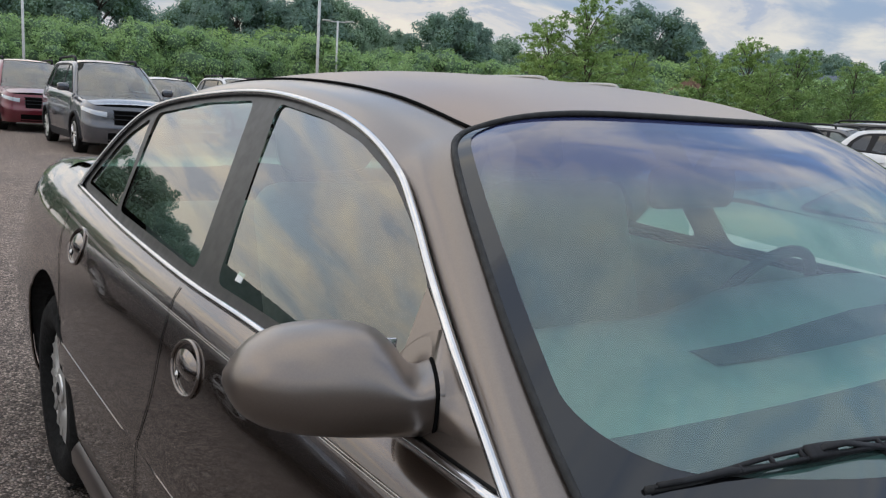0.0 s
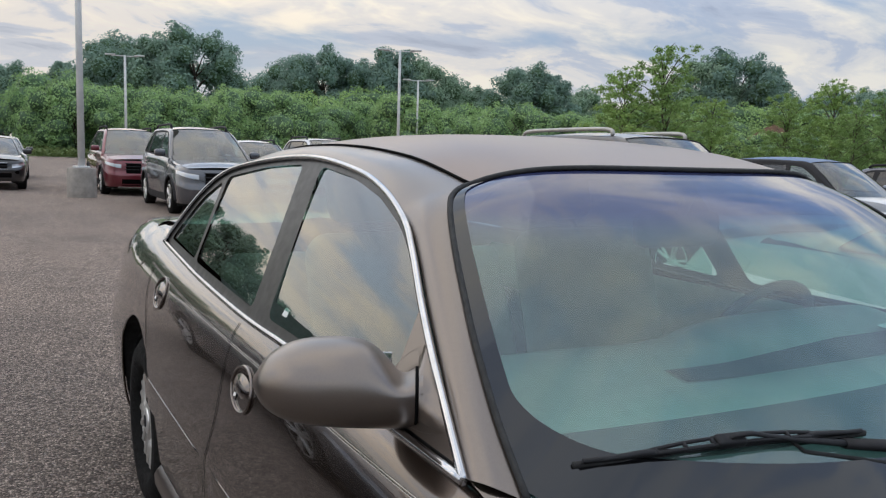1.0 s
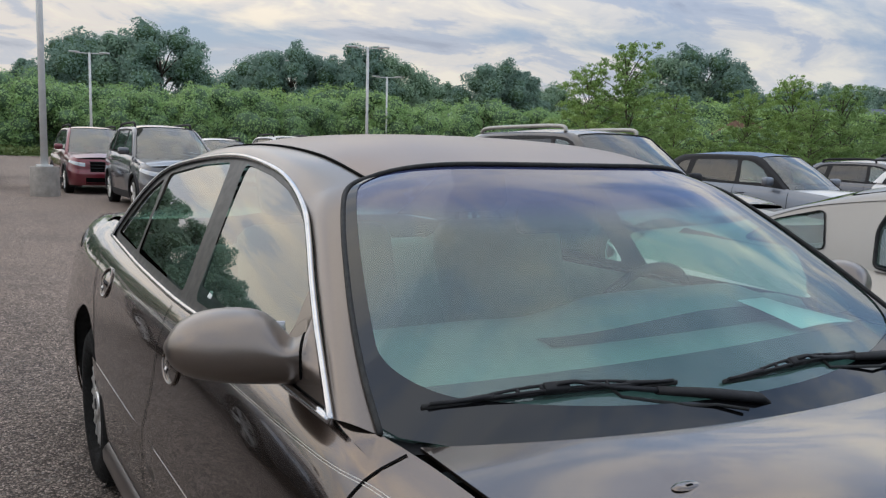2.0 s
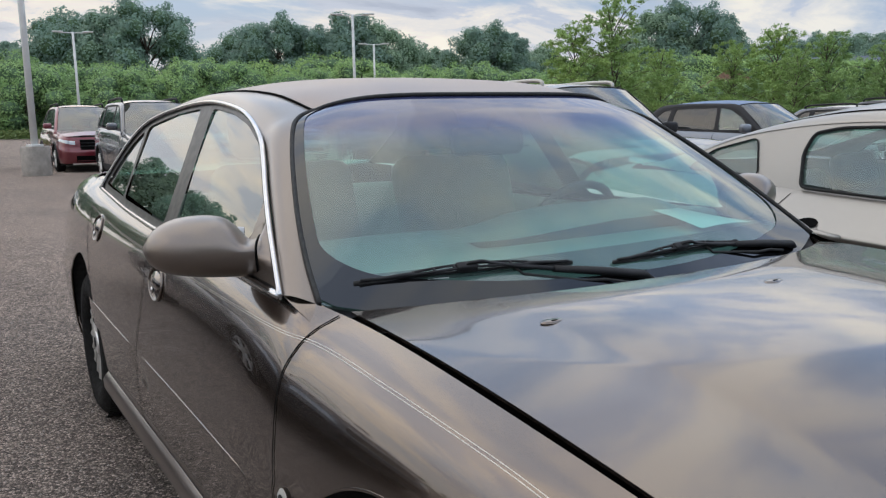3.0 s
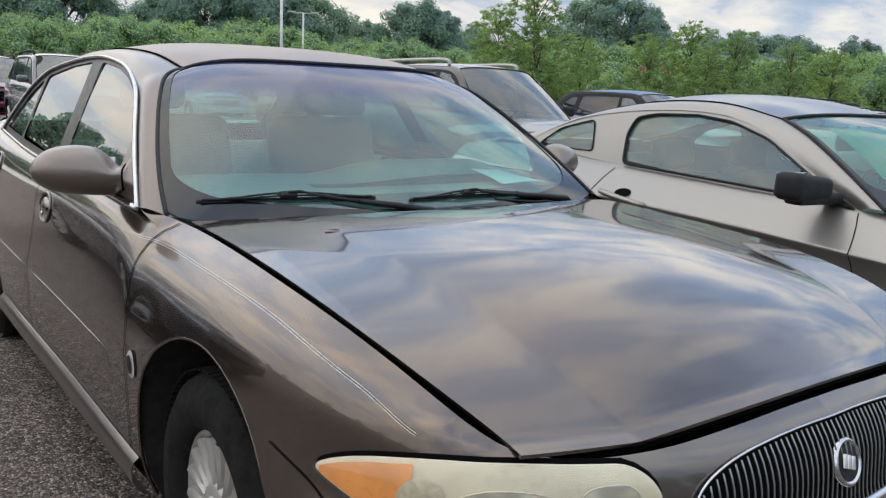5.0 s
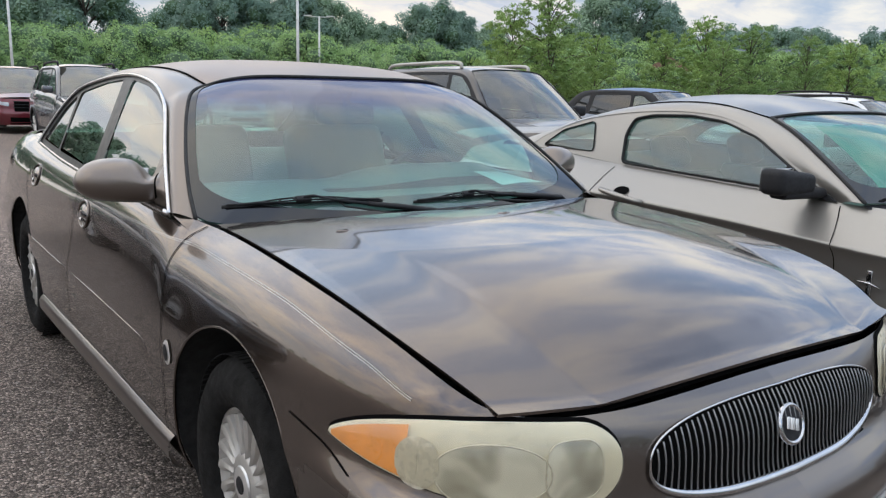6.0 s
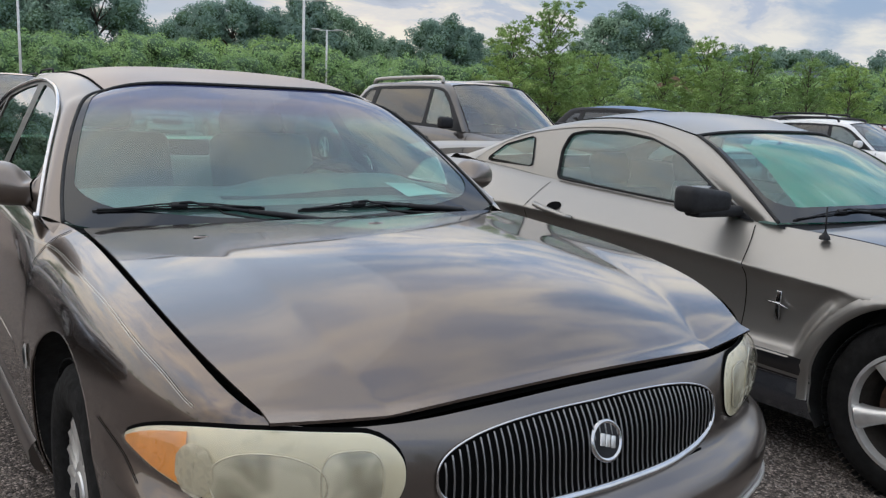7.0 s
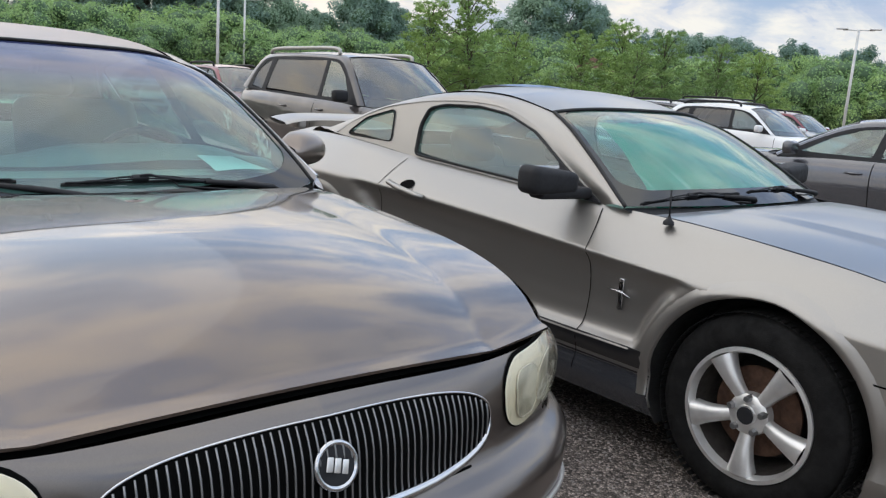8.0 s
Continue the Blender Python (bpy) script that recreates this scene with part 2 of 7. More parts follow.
M = dict(
    taupe=paint("taupe_metallic_paint", (0.122, 0.096, 0.080), 0.94, 0.20, 0.016, 0.05, coat_ior=1.66),
    taupe_satin=paint("dulled_taupe_paint", (0.190, 0.160, 0.138), 0.85, 0.33, 0.14, 0.08, 0.6),
    taupe_worn=paint("worn_taupe_paint", (0.140, 0.118, 0.103), 0.88, 0.30, 0.06, 0.08, 0.8, 1.66),
    # roof paint lighter and duller than the body paint
    taupe_roof=paint("pale_matte_taupe_paint", (0.265, 0.200, 0.160), 0.62, 0.40, 0.20, 0.25, 0.4),
    steel_blue=paint("steel_blue_paint", (0.05, 0.12, 0.26), 0.3, 0.5, 0.2, 0.1, 0.3),
    silver=paint("silver_metallic_paint", (0.33, 0.312, 0.286), 0.78, 0.40, 0.11, 0.14, 0.5),
    # hatchback paint; on the coupe it stands in for reflected sky
    blue_grey=paint("slate_paint_and_sky_tint", (0.165, 0.182, 0.215), 0.7, 0.36, 0.09, 0.10, 0.6),
    grey=paint("grey_metallic_paint", (0.085, 0.088, 0.10), 0.6, 0.27),
    red=paint("dark_red_paint", (0.13, 0.004, 0.016), 0.35, 0.30),
    brown=paint("brown_metallic_paint", (0.042, 0.036, 0.034), 0.5, 0.30),
    white=paint("white_paint", (0.72, 0.72, 0.72), 0.0, 0.35),
    black=paint("black_paint", (0.014, 0.014, 0.016), 0.2, 0.30),
    pale=paint("pale_silver_paint", (0.50, 0.51, 0.53), 0.4, 0.35),
    chrome=plain("worn_chrome", (0.58, 0.58, 0.59), 0.10, 1.0, 0.08, 20),
    alloy=plain("cast_alloy", (0.74, 0.725, 0.70), 0.42, 0.75, 0.12, 14),
    bar=plain("dull_grille_metal", (0.27, 0.27, 0.27), 0.40, 0.85, 0.12, 20),
    cover=plain("silver_plastic", (0.44, 0.42, 0.39), 0.42, 0.45, 0.12, 14),
    rubber=plain("black_rubber", (0.018, 0.018, 0.018), 0.75, 0.0, 0.3, 30, 0.3),
    tyre=plain("dusty_tyre_rubber", (0.010, 0.0096, 0.0092), 0.92, 0.0, 0.5, 18, 0.5, spec=0.2),
    trim=plain("black_plastic_trim", (0.020, 0.020, 0.022), 0.62, 0.0, 0.2, 20, 0.15, spec=0.25),
    pillar_black=plain("satin_black_pillar", (0.012, 0.012, 0.012), 0.38, 0.0, 0.1, 10),
    frit=plain("black_glass_border", (0.006, 0.006, 0.007), 0.02, 0.0, 0.1, 20, ior=1.6),
    gap=plain("dark_gap", (0.004, 0.004, 0.004), 0.95, 0.0, 0.1, 20, spec=0.05),
    dark_barrel=plain("dark_barrel", (0.055, 0.048, 0.042), 0.7, 0.4, 0.35, 16),
    rust=plain("rusty_iron", (0.10, 0.055, 0.035), 0.8, 0.3, 0.4, 25, 0.4),
    under=plain("dirty_underbody", (0.020, 0.019, 0.018), 0.95, 0.0, 0.5, 14, 0.6),
    cloth=plain("grey_cloth_upholstery", (0.24, 0.245, 0.225), 0.95, 0.0, 0.12, 40),
    dark_cloth=plain("dark_upholstery", (0.06, 0.06, 0.062), 0.9, 0.0, 0.2, 40, 0.08),
    dash=plain("grey_dash_plastic", (0.30, 0.305, 0.28), 0.6, 0.0, 0.08, 30),
    dark_dash=plain("dark_dash_plastic", (0.045, 0.045, 0.047), 0.6, 0.0, 0.15, 30, 0.2),
    paper=plain("white_paper", (0.80, 0.80, 0.78), 0.8, 0.0, 0.02, 8),
    lens=plain("hazed_yellow_lens", (0.76, 0.71, 0.55), 0.30, 0.05, 0.10, 12, coat=0.9, coat_rough=0.10),
    reflector=pressed_reflector(),
    amber=plain("amber_lens", (0.85, 0.31, 0.012), 0.30, 0.0, 0.12, 20, coat=0.9, coat_rough=0.08),
    hazed=glass("hazed_headlight_cover", (0.97, 0.95, 0.87), 0.05, 0.17, 1.6, dirt_haze_color=(0.62, 0.58, 0.47), strength=1.6),
    frosted=plain("cream_frosted_lens", (0.60, 0.56, 0.45), 0.28, 0.15, 0.08, 20, coat=0.9, coat_rough=0.08),
    clear_lens=plain("clear_headlamp", (0.55, 0.57, 0.60), 0.12, 0.6, 0.1, 20, coat=1.0),
    stripe=plain("cream_pinstripe", (0.52, 0.49, 0.43), 0.45, 0.0, 0.08, 20, coat=1.0),
    pole=plain("galvanised_pole", (0.62, 0.62, 0.61), 0.6, 0.15, 0.12, 3),
    concrete=plain("weathered_concrete", (0.30, 0.275, 0.245), 0.9, 0.0, 0.25, 5, 0.5),
    bark=plain("grey_bark", (0.10, 0.08, 0.065), 0.9, 0.0, 0.35, 7, 0.6),
    roof_tile=plain("brown_shingle_roof", (0.20, 0.125, 0.085), 0.9, 0.0, 0.2, 3),
    slate=plain("slate_blue_roof", (0.10, 0.12, 0.16), 0.8, 0.0, 0.15, 2),
    siding=plain("pale_siding", (0.55, 0.52, 0.47), 0.8, 0.0, 0.06, 2),
    # leaf green lightened and blued: distance haze is put into the colour
    leaf_dark=leaf_mat("hazed_oak_leaves", (0.145, 0.215, 0.178), (0.285, 0.395, 0.310)),
    leaf_mid=leaf_mat("hedge_leaves", (0.140, 0.238, 0.092), (0.40, 0.55, 0.225)),
    leaf_light=leaf_mat("locust_leaves", (0.136, 0.225, 0.070), (0.30, 0.42, 0.145)),
    turf=plain("rough_turf", (0.11, 0.15, 0.05), 0.95, 0.0, 0.35, 0.6, 0.5),
    grass=leaf_mat("meadow_grass", (0.08, 0.13, 0.035), (0.20, 0.24, 0.09)),
    # darker green: shade inside the crowns is put into this colour
    leaf_core=plain("painted_shade_leaf_core", (0.100, 0.160, 0.085), 0.9, 0.0, 0.4, 2.0),
    stone=plain("loose_aggregate", (0.23, 0.205, 0.185), 0.85, 0.0, 0.55, 60),
    asphalt=asphalt(),
    # beyond real dirt, the teal film paints a bright haze on the glass
    glass_ws=glass("windscreen_glass", (0.53, 0.86, 0.77), 0.0, 0.17, 1.7, strength=2.8, dirt_haze_color=(0.38, 0.53, 0.50), band=(1.215, 1.300, (0.05, 0.08, 0.26))),
    glass_side=glass("side_glass", (0.46, 0.66, 0.58), 0.0, 0.05, 2.0, strength=2.8),
    glass_green=glass("green_windscreen_glass", (0.52, 0.84, 0.76), 0.0, 0.20, 1.6, dirt_haze_color=(0.30, 0.55, 0.47), strength=2.2, streaks=0.45),
    sunshade=plain("green_sunshade_cloth", (0.055, 0.245, 0.175), 0.8, 0.0, 0.25, 6, spec=0.2),
    # green film: dirt plus a pale haze painted on to lighten the pane
    glass_coupe=glass("coupe_side_glass", (0.58, 0.76, 0.70), 0.0, 0.30, 1.65, strength=2.6, dirt_haze_color=(0.36, 0.48, 0.43)),
    pale_dash=plain("pale_dash", (0.42, 0.45, 0.42), 0.7, 0.0, 0.1, 12),
    glass_far=glass("clear_windscreen_glass", (0.30, 0.42, 0.45), 0.0, 0.08, 1.8, strength=3.4),
    glass_dark=glass("privacy_glass", (0.10, 0.11, 0.11), 0.0, 0.04, 1.6, strength=2.0),
)

# ---------------------------------------------------------------- mesh helpers


def part(name, bm, material, parent=None, label="", smooth=True, sharp=None):
    me = bpy.data.meshes.new(name)
    bm.normal_update()
    bm.to_mesh(me)
    bm.free()
    for mt in (material if isinstance(material, (list, tuple)) else (material,)):
        me.materials.append(mt)
    if smooth:
        me.shade_smooth()
        if sharp:
            me.set_sharp_from_angle(angle=radians(sharp))
    ob = new(name, me)
    if parent:
        ob.parent = parent
    if label:
        ob["label"] = label
    return ob


def thing(name, label, category, m=None, group="", kind=""):
    ob = new(name)
    ob.empty_display_size = 0.2
    if m:
        ob.matrix_world = m
    return tagged(ob, label, category, group, kind)


def crom(pts, n):
    """Catmull-Rom through points (any dimension): n samples a span."""
    P = np.array(pts, float)
    Q = np.vstack([2 * P[0] - P[1], P, 2 * P[-1] - P[-2]])
    out = []
    for i in range(1, len(Q) - 2):
        a, b, c, d = Q[i - 1:i + 3]
        for k in range(n):
            t = k / n
            out.append(0.5 * (2 * b + (c - a) * t + (2 * a - 5 * b + 4 * c - d) * t * t + (3 * b - a - 3 * c + d) * t ** 3))
    out.append(P[-1])
    return np.array(out)


def curve_at(pts):
    """A smooth function u in 0..1 along the points, by length."""
    S = crom(pts, 24)
    d = np.r_[0, np.cumsum(np.linalg.norm(np.diff(S, axis=0), axis=1))]
    d /= d[-1]
    return lambda u: np.array([np.interp(u, d, S[:, k]) for k in range(S.shape[1])])


def grid_bm(rows, bm=None, closed=False, flip=False):
    """A quad mesh through rows of points; all rows as long as one another."""
    bm = bm or bmesh.new()
    V = [[bm.verts.new(p) for p in r] for r in rows]
    n = len(V[0])
    for i in range(len(V) - 1):
        for j in range(n if closed else n - 1):
            k = (j + 1) % n
            q = (V[i][j], V[i][k], V[i + 1][k], V[i + 1][j])
            try:
                bm.faces.new(q[::-1] if flip else q)
            except ValueError:
                pass
    return bm


def mirror_x(bm):
    """Adds the mirror image in x."""
    geo = bm.verts[:] + bm.edges[:] + bm.faces[:]
    d = bmesh.ops.duplicate(bm, geom=geo)
    vs = [g for g in d["geom"] if isinstance(g, bmesh.types.BMVert)]
    fs = [g for g in d["geom"] if isinstance(g, bmesh.types.BMFace)]
    for v in vs:
        v.co.x = -v.co.x
    bmesh.ops.reverse_faces(bm, faces=fs)
    return bm


def tube(path, r, n=8, bm=None, cap=True, flat=1.0):
    """A round rod along points; r may be a list."""
    bm = bm or bmesh.new()
    P = [Vector(p) for p in path]
    R = [r] * len(P) if isinstance(r, (int, float)) else r
    rows, prev = [], None
    for i, p in enumerate(P):
        t = (P[min(i + 1, len(P) - 1)] - P[max(i - 1, 0)]).normalized()
        if prev is None:
            a = t.cross(Vector((0, 0, 1)) if abs(t.z) < 0.9 else Vector((1, 0, 0))).normalized()
        else:
            a = (prev - t * prev.dot(t)).normalized()
        prev = a
        b = t.cross(a)
        rows.append([p + (a * math.cos(2 * math.pi * k / n) + b * math.sin(2 * math.pi * k / n) * flat) * R[i] for k in range(n)])
    s = len(bm.verts)
    grid_bm(rows, bm, closed=True)
    if cap:
        bm.verts.ensure_lookup_table()
        vs = bm.verts[s:]
        bm.faces.new(vs[:n][::-1])
        bm.faces.new(vs[-n:])
    return bm


def lathe(profile, n=48, axis="x", bm=None, centre=(0, 0, 0)):
    """Turns (radius, along) points round an axis."""
    bm = bm or bmesh.new()
    rows = []
    for r, h in profile:
        row = []
        for k in range(n):
            a = 2 * math.pi * k / n
            p = (h, r * math.cos(a), r * math.sin(a)) if axis == "x" else (r * math.cos(a), r * math.sin(a), h)
            row.append(Vector(p) + Vector(centre))
        rows.append(row)
    return grid_bm(rows, bm, closed=True)


def box(size, centre=(0, 0, 0), bevel=0.0, bm=None, seg=2, rot=None):
    b = bmesh.new()
    bmesh.ops.create_cube(b, size=1)
    for v in b.verts:
        v.co = Vector((v.co.x * size[0], v.co.y * size[1], v.co.z * size[2]))
    if bevel:
        bmesh.ops.bevel(b, geom=b.edges[:], offset=bevel, segments=seg, profile=0.5, affect="EDGES")
    mt = Matrix.Translation(centre) @ (rot or Matrix())
    bmesh.ops.transform(b, matrix=mt, verts=b.verts)
    if bm is None:
        return b
    me = bpy.data.meshes.new("t")
    b.to_mesh(me)
    b.free()
    bm.from_mesh(me)
    bpy.data.meshes.remove(me)
    return bm


def slope(x):
    """The height of the lot, which falls gently for drainage."""
    return -0.012 * max(-60.0, min(60.0, x))

# ---------------------------------------------------------------- vehicles


class Skirt:
    """The outer skin of a car below the glass: a contour in plan (half, front centre to rear centre) with an upright profile.
    Stations: x, y, z bottom, z widest, z top, inset top, ledge inset, inset bottom."""

    def __init__(self, stations, n=8, nv=26, profile=None, soft=0):
        A = crom(stations, n)
        if soft:                                    # evens out the heights and insets along the car
            k = np.exp(-0.5 * (np.arange(-3 * soft, 3 * soft + 1) / soft) ** 2)
            B = np.pad(A[:, 2:], ((3 * soft, 3 * soft), (0, 0)), "edge")
            A[:, 2:] = np.stack([np.convolve(B[:, c], k / k.sum(), "valid") for c in range(6)], 1)
        T = np.gradient(A[:, :2], axis=0)
        T /= np.linalg.norm(T, axis=1)[:, None]
        self.n, self.A = n, A
        self.N = np.c_[T[:, 1], -T[:, 0]]
        self.N[0], self.N[-1] = (0, -1), (0, 1)
        rows = []
        for a, nn in zip(A, self.N):
            x, y, zb, zm, zt, it, lg, ib = a
            e2 = lg + 0.006
            zl = zm + 0.10
            ctl = [(ib, zb), (ib * 0.28 + 0.004, zb + (zm - zb) * 0.30), (0, zm), (0.003 + lg * 0.22, zm + 0.05), (e2, zl),
                   (e2 + (it - e2) * 0.22, zl + (zt - zl) * 0.55), (e2 + (it - e2) * 0.58, zl + (zt - zl) * 0.86), (it, zt)]
            if profile:
                ctl = profile(a)
            P = crom(ctl, 10)
            d = np.r_[0, np.cumsum(np.linalg.norm(np.diff(P, axis=0), axis=1))]
            u = np.linspace(0, d[-1], nv)
            ins, z = np.interp(u, d, P[:, 0]), np.interp(u, d, P[:, 1])
            rows.append(np.c_[x - nn[0] * ins, y - nn[1] * ins, z])
        self.P = np.array(rows)

    def row_at(self, i):
        a = int(min(max(0, math.floor(i)), len(self.P) - 2))
        f = i - a
        return self.P[a] * (1 - f) + self.P[a + 1] * f, self.N[a] * (1 - f) + self.N[a + 1] * f

    def index(self, y, z=None):
        """The station on the flank at this y."""
        Y = self.A[:, 1] if z is None else np.array([np.interp(z, r[:, 2], r[:, 1]) for r in self.P])
        return float(np.interp(y, Y, np.arange(len(Y))))

    def on(self, i, z, out=0.0, side=1):
        r, nn = self.row_at(i)
        x, y = np.interp(z, r[:, 2], r[:, 0]), np.interp(z, r[:, 2], r[:, 1])
        return Vector(((x + nn[0] * out) * side, y + nn[1] * out, z))

    def flank(self, y, z, out=0.0, side=1):
        return self.on(self.index(y, z), z, out, side)

    def nose_index(self, x, z):
        """The station of the nose at this x."""
        X = np.array([np.interp(z, r[:, 2], r[:, 0]) for r in self.P[: len(self.P) // 2]])
        k = int(np.argmax(X))
        return float(np.interp(x, np.maximum.accumulate(X[: k + 1]) + np.arange(k + 1) * 1e-7, np.arange(k + 1)))

    def top(self, i):
        r, _ = self.row_at(i)
        return r[-1]


def ribbon(points, outs, width, bm=None):
    """A flat strip along points, widened across its run, lying square to the outward ways."""
    bm = bm or bmesh.new()
    rows = []
    for i, p in enumerate(points):
        t = (points[min(i + 1, len(points) - 1)] - points[max(i - 1, 0)]).normalized()
        a = t.cross(outs[i]).normalized() * width * 0.5
        rows.append([p - a, p + a])
    return grid_bm(rows, bm)


def flank_ribbon(sk, yz, width, out=0.0025, side=1, n=8):
    P, O = [], []
    for y, z in crom(yz, n):
        i = sk.index(y, z)
        p = sk.on(i, z, 0, side)
        q = (sk.on(i + 0.4, z, 0, side) - sk.on(i - 0.4, z, 0, side)).cross(sk.on(i, z + 0.006, 0, side) - sk.on(i, z - 0.006, 0, side)).normalized()
        if q.x * side < 0:
            q = -q
        P.append(p + q * out)
        O.append(q)
    return ribbon(P, O, width)


def spans(poly, z):
    ys = []
    for (y0, z0), (y1, z1) in zip(poly, poly[1:] + poly[:1]):
        if (z0 <= z < z1) or (z1 <= z < z0):
            ys.append(y0 + (y1 - y0) * (z - z0) / (z1 - z0))
    return (min(ys), max(ys)) if len(ys) > 1 else None


def inside(poly, y, z):
    c = False
    for (y0, z0), (y1, z1) in zip(poly, poly[1:] + poly[:1]):
        if (z0 > z) != (z1 > z) and y < (y1 - y0) * (z - z0) / (z1 - z0) + y0:
            c = not c
    return c


def smooth_poly(poly, n=5):
    """Rounds a closed outline a little."""
    out = []
    for i, p in enumerate(poly):
        a, b, c = np.array(poly[i - 1]), np.array(p), np.array(poly[(i + 1) % len(poly)])
        r = 0.030
        d0, d1 = np.linalg.norm(a - b), np.linalg.norm(c - b)
        s, e = b + (a - b) * min(0.45, r / d0), b + (c - b) * min(0.45, r / d1)
        for k in range(n):
            t = k / (n - 1)
            out.append(tuple((1 - t) ** 2 * s + 2 * t * (1 - t) * b + t * t * e))
    return out


def pane_bm(poly, X, inset, side, rows=14, cols=12):
    zs = [p[1] for p in poly]
    z0, z1 = min(zs), max(zs)
    R = []
    for k in range(rows + 1):
        f = k / rows
        f = 1 - (1 - f) ** 1.5
        z = z0 + (z1 - z0) * min(max(f, 0.0006), 0.9994)
        sp = spans(poly, z)
        if sp:
            R.append([((X(sp[0] + (sp[1] - sp[0]) * j / cols, z) - inset) * side, sp[0] + (sp[1] - sp[0]) * j / cols, z) for j in range(cols + 1)])
    return grid_bm(R, flip=side > 0)


def frame_bm(outer, holes, X, out, side, step=0.016):
    """The surface inside an outline in (y, z) with holes left open."""
    bm = bmesh.new()
    edges = []
    for loop in [outer] + holes:
        vs = [bm.verts.new((0, y, z)) for y, z in loop]
        edges += [bm.edges.new((vs[i], vs[(i + 1) % len(vs)])) for i in range(len(vs))]
    bmesh.ops.triangle_fill(bm, use_beauty=True, use_dissolve=False, edges=edges, normal=(1, 0, 0))
    bm.normal_update()
    bad = [f for f in bm.faces if f.normal.x * side < 0]
    bmesh.ops.reverse_faces(bm, faces=bad)
    for v in bm.verts:
        v.co.x = (X(v.co.y, v.co.z) + out) * side
    return bm


def coons(bottom, top, left, right, nu, nv, bulge=0.0, way=(0, 0, 1), lift=None):
    """A patch between four edges, each a function of 0..1. bulge: lift of the middle along way."""
    R = []
    c00, c10, c01, c11 = bottom(0), bottom(1), top(0), top(1)
    for j in range(nv + 1):
        v = j / nv
        row = []
        for i in range(nu + 1):
            u = i / nu
            p = (1 - v) * bottom(u) + v * top(u) + (1 - u) * left(v) + u * right(v)
            p = p - ((1 - u) * (1 - v) * c00 + u * (1 - v) * c10 + (1 - u) * v * c01 + u * v * c11)
            b = bulge * math.sin(math.pi * v) ** 0.8 * (1 - (2 * u - 1) ** 2) if bulge else 0
            p = p + np.array(way) * b
            if lift:
                p = p + np.array((0, 0, lift(u, v)))
            row.append(Vector(p))
        R.append(row)
    return R


def arc_edge(corner, centre, power=2.2):
    """An edge symmetrical in x: from -corner over the centre to +corner."""
    cx, cy, cz = corner
    y0, z0 = centre

    def f(u):
        s = 2 * u - 1
        k, kz = 1 - abs(s) ** 2.2, 1 - abs(s) ** power
        return np.array((cx * s, cy + (y0 - cy) * k, cz + (z0 - cz) * kz))
    return f


def split_skin(sk, wheels, regions, mats, parent, step_cut=0.014, sides=(1, -1)):
    """The skin as panels of their own, wheel arches cut out. regions: (name, test(y, z, i), label)."""
    for side in sides:
        bm = bmesh.new()
        ni, nj = sk.P.shape[:2]

        def depth(p):
            """How far inside a wheel arch a point lies; negative outside."""
            return max([R - math.hypot(p[1] - wy, p[2] - wz) for wy, wz, R in wheels]) if p[0] > 0.4 else -1.0
        dep = [[depth(sk.P[i, j]) for j in range(nj)] for i in range(ni)]
        keep = {}
        for i in range(ni - 1):
            for j in range(nj - 1):
                q = ((i, j), (i + 1, j), (i + 1, j + 1), (i, j + 1))
                if min(dep[a][b] for a, b in q) < -0.001:
                    for k in q:
                        keep[k] = None
        for i, j in keep:
            x, y, z = sk.P[i, j]
            if dep[i][j] > 0:
                wy, wz, R = min(wheels, key=lambda w: abs(w[0] - y))
                d = math.hypot(y - wy, z - wz)
                y, z = wy + (y - wy) * R / d, wz + (z - wz) * R / d
                x = sk.flank(y, max(z, sk.P[i, 0, 2])).x
            keep[i, j] = bm.verts.new((x * side, y, z))
        for i in range(ni - 1):
            for j in range(nj - 1):
                q = ((i, j), (i + 1, j), (i + 1, j + 1), (i, j + 1))
                if min(dep[a][b] for a, b in q) < -0.001:
                    q = [keep[k] for k in q]
                    cy, cz = sum(v.co.y for v in q) / 4, sum(v.co.z for v in q) / 4
                    f = bm.faces.new(q if side > 0 else q[::-1])
                    f.material_index = next((k for k, t in enumerate(regions) if t[1](cy, cz, i / sk.n)), 0)
        bm.normal_update()
        nor = {v.index: v.normal.copy() for v in bm.verts} if not bm.verts.index_update() else {}
        for k, (name, _, label) in enumerate(regions):
            fs = [f for f in bm.faces if f.material_index == k]
            if not fs:
                continue
            ids, vs, faces = {}, [], []
            for f in fs:
                for v in f.verts:
                    if v.index not in ids:
                        ids[v.index] = len(vs)
                        vs.append(v)
                faces.append([ids[v.index] for v in f.verts])
            me = bpy.data.meshes.new(name)
            me.from_pydata([v.co[:] for v in vs], [], faces)
            me.materials.append(mats.get(name, mats["body"]))
            me.shade_smooth()
            me.normals_split_custom_set_from_vertices([nor[v.index] for v in vs])
            ob = new(name, me)
            ob.parent = parent
            if label:
                ob["label"] = label
        bm.free()


WHEEL_MESHES = {}


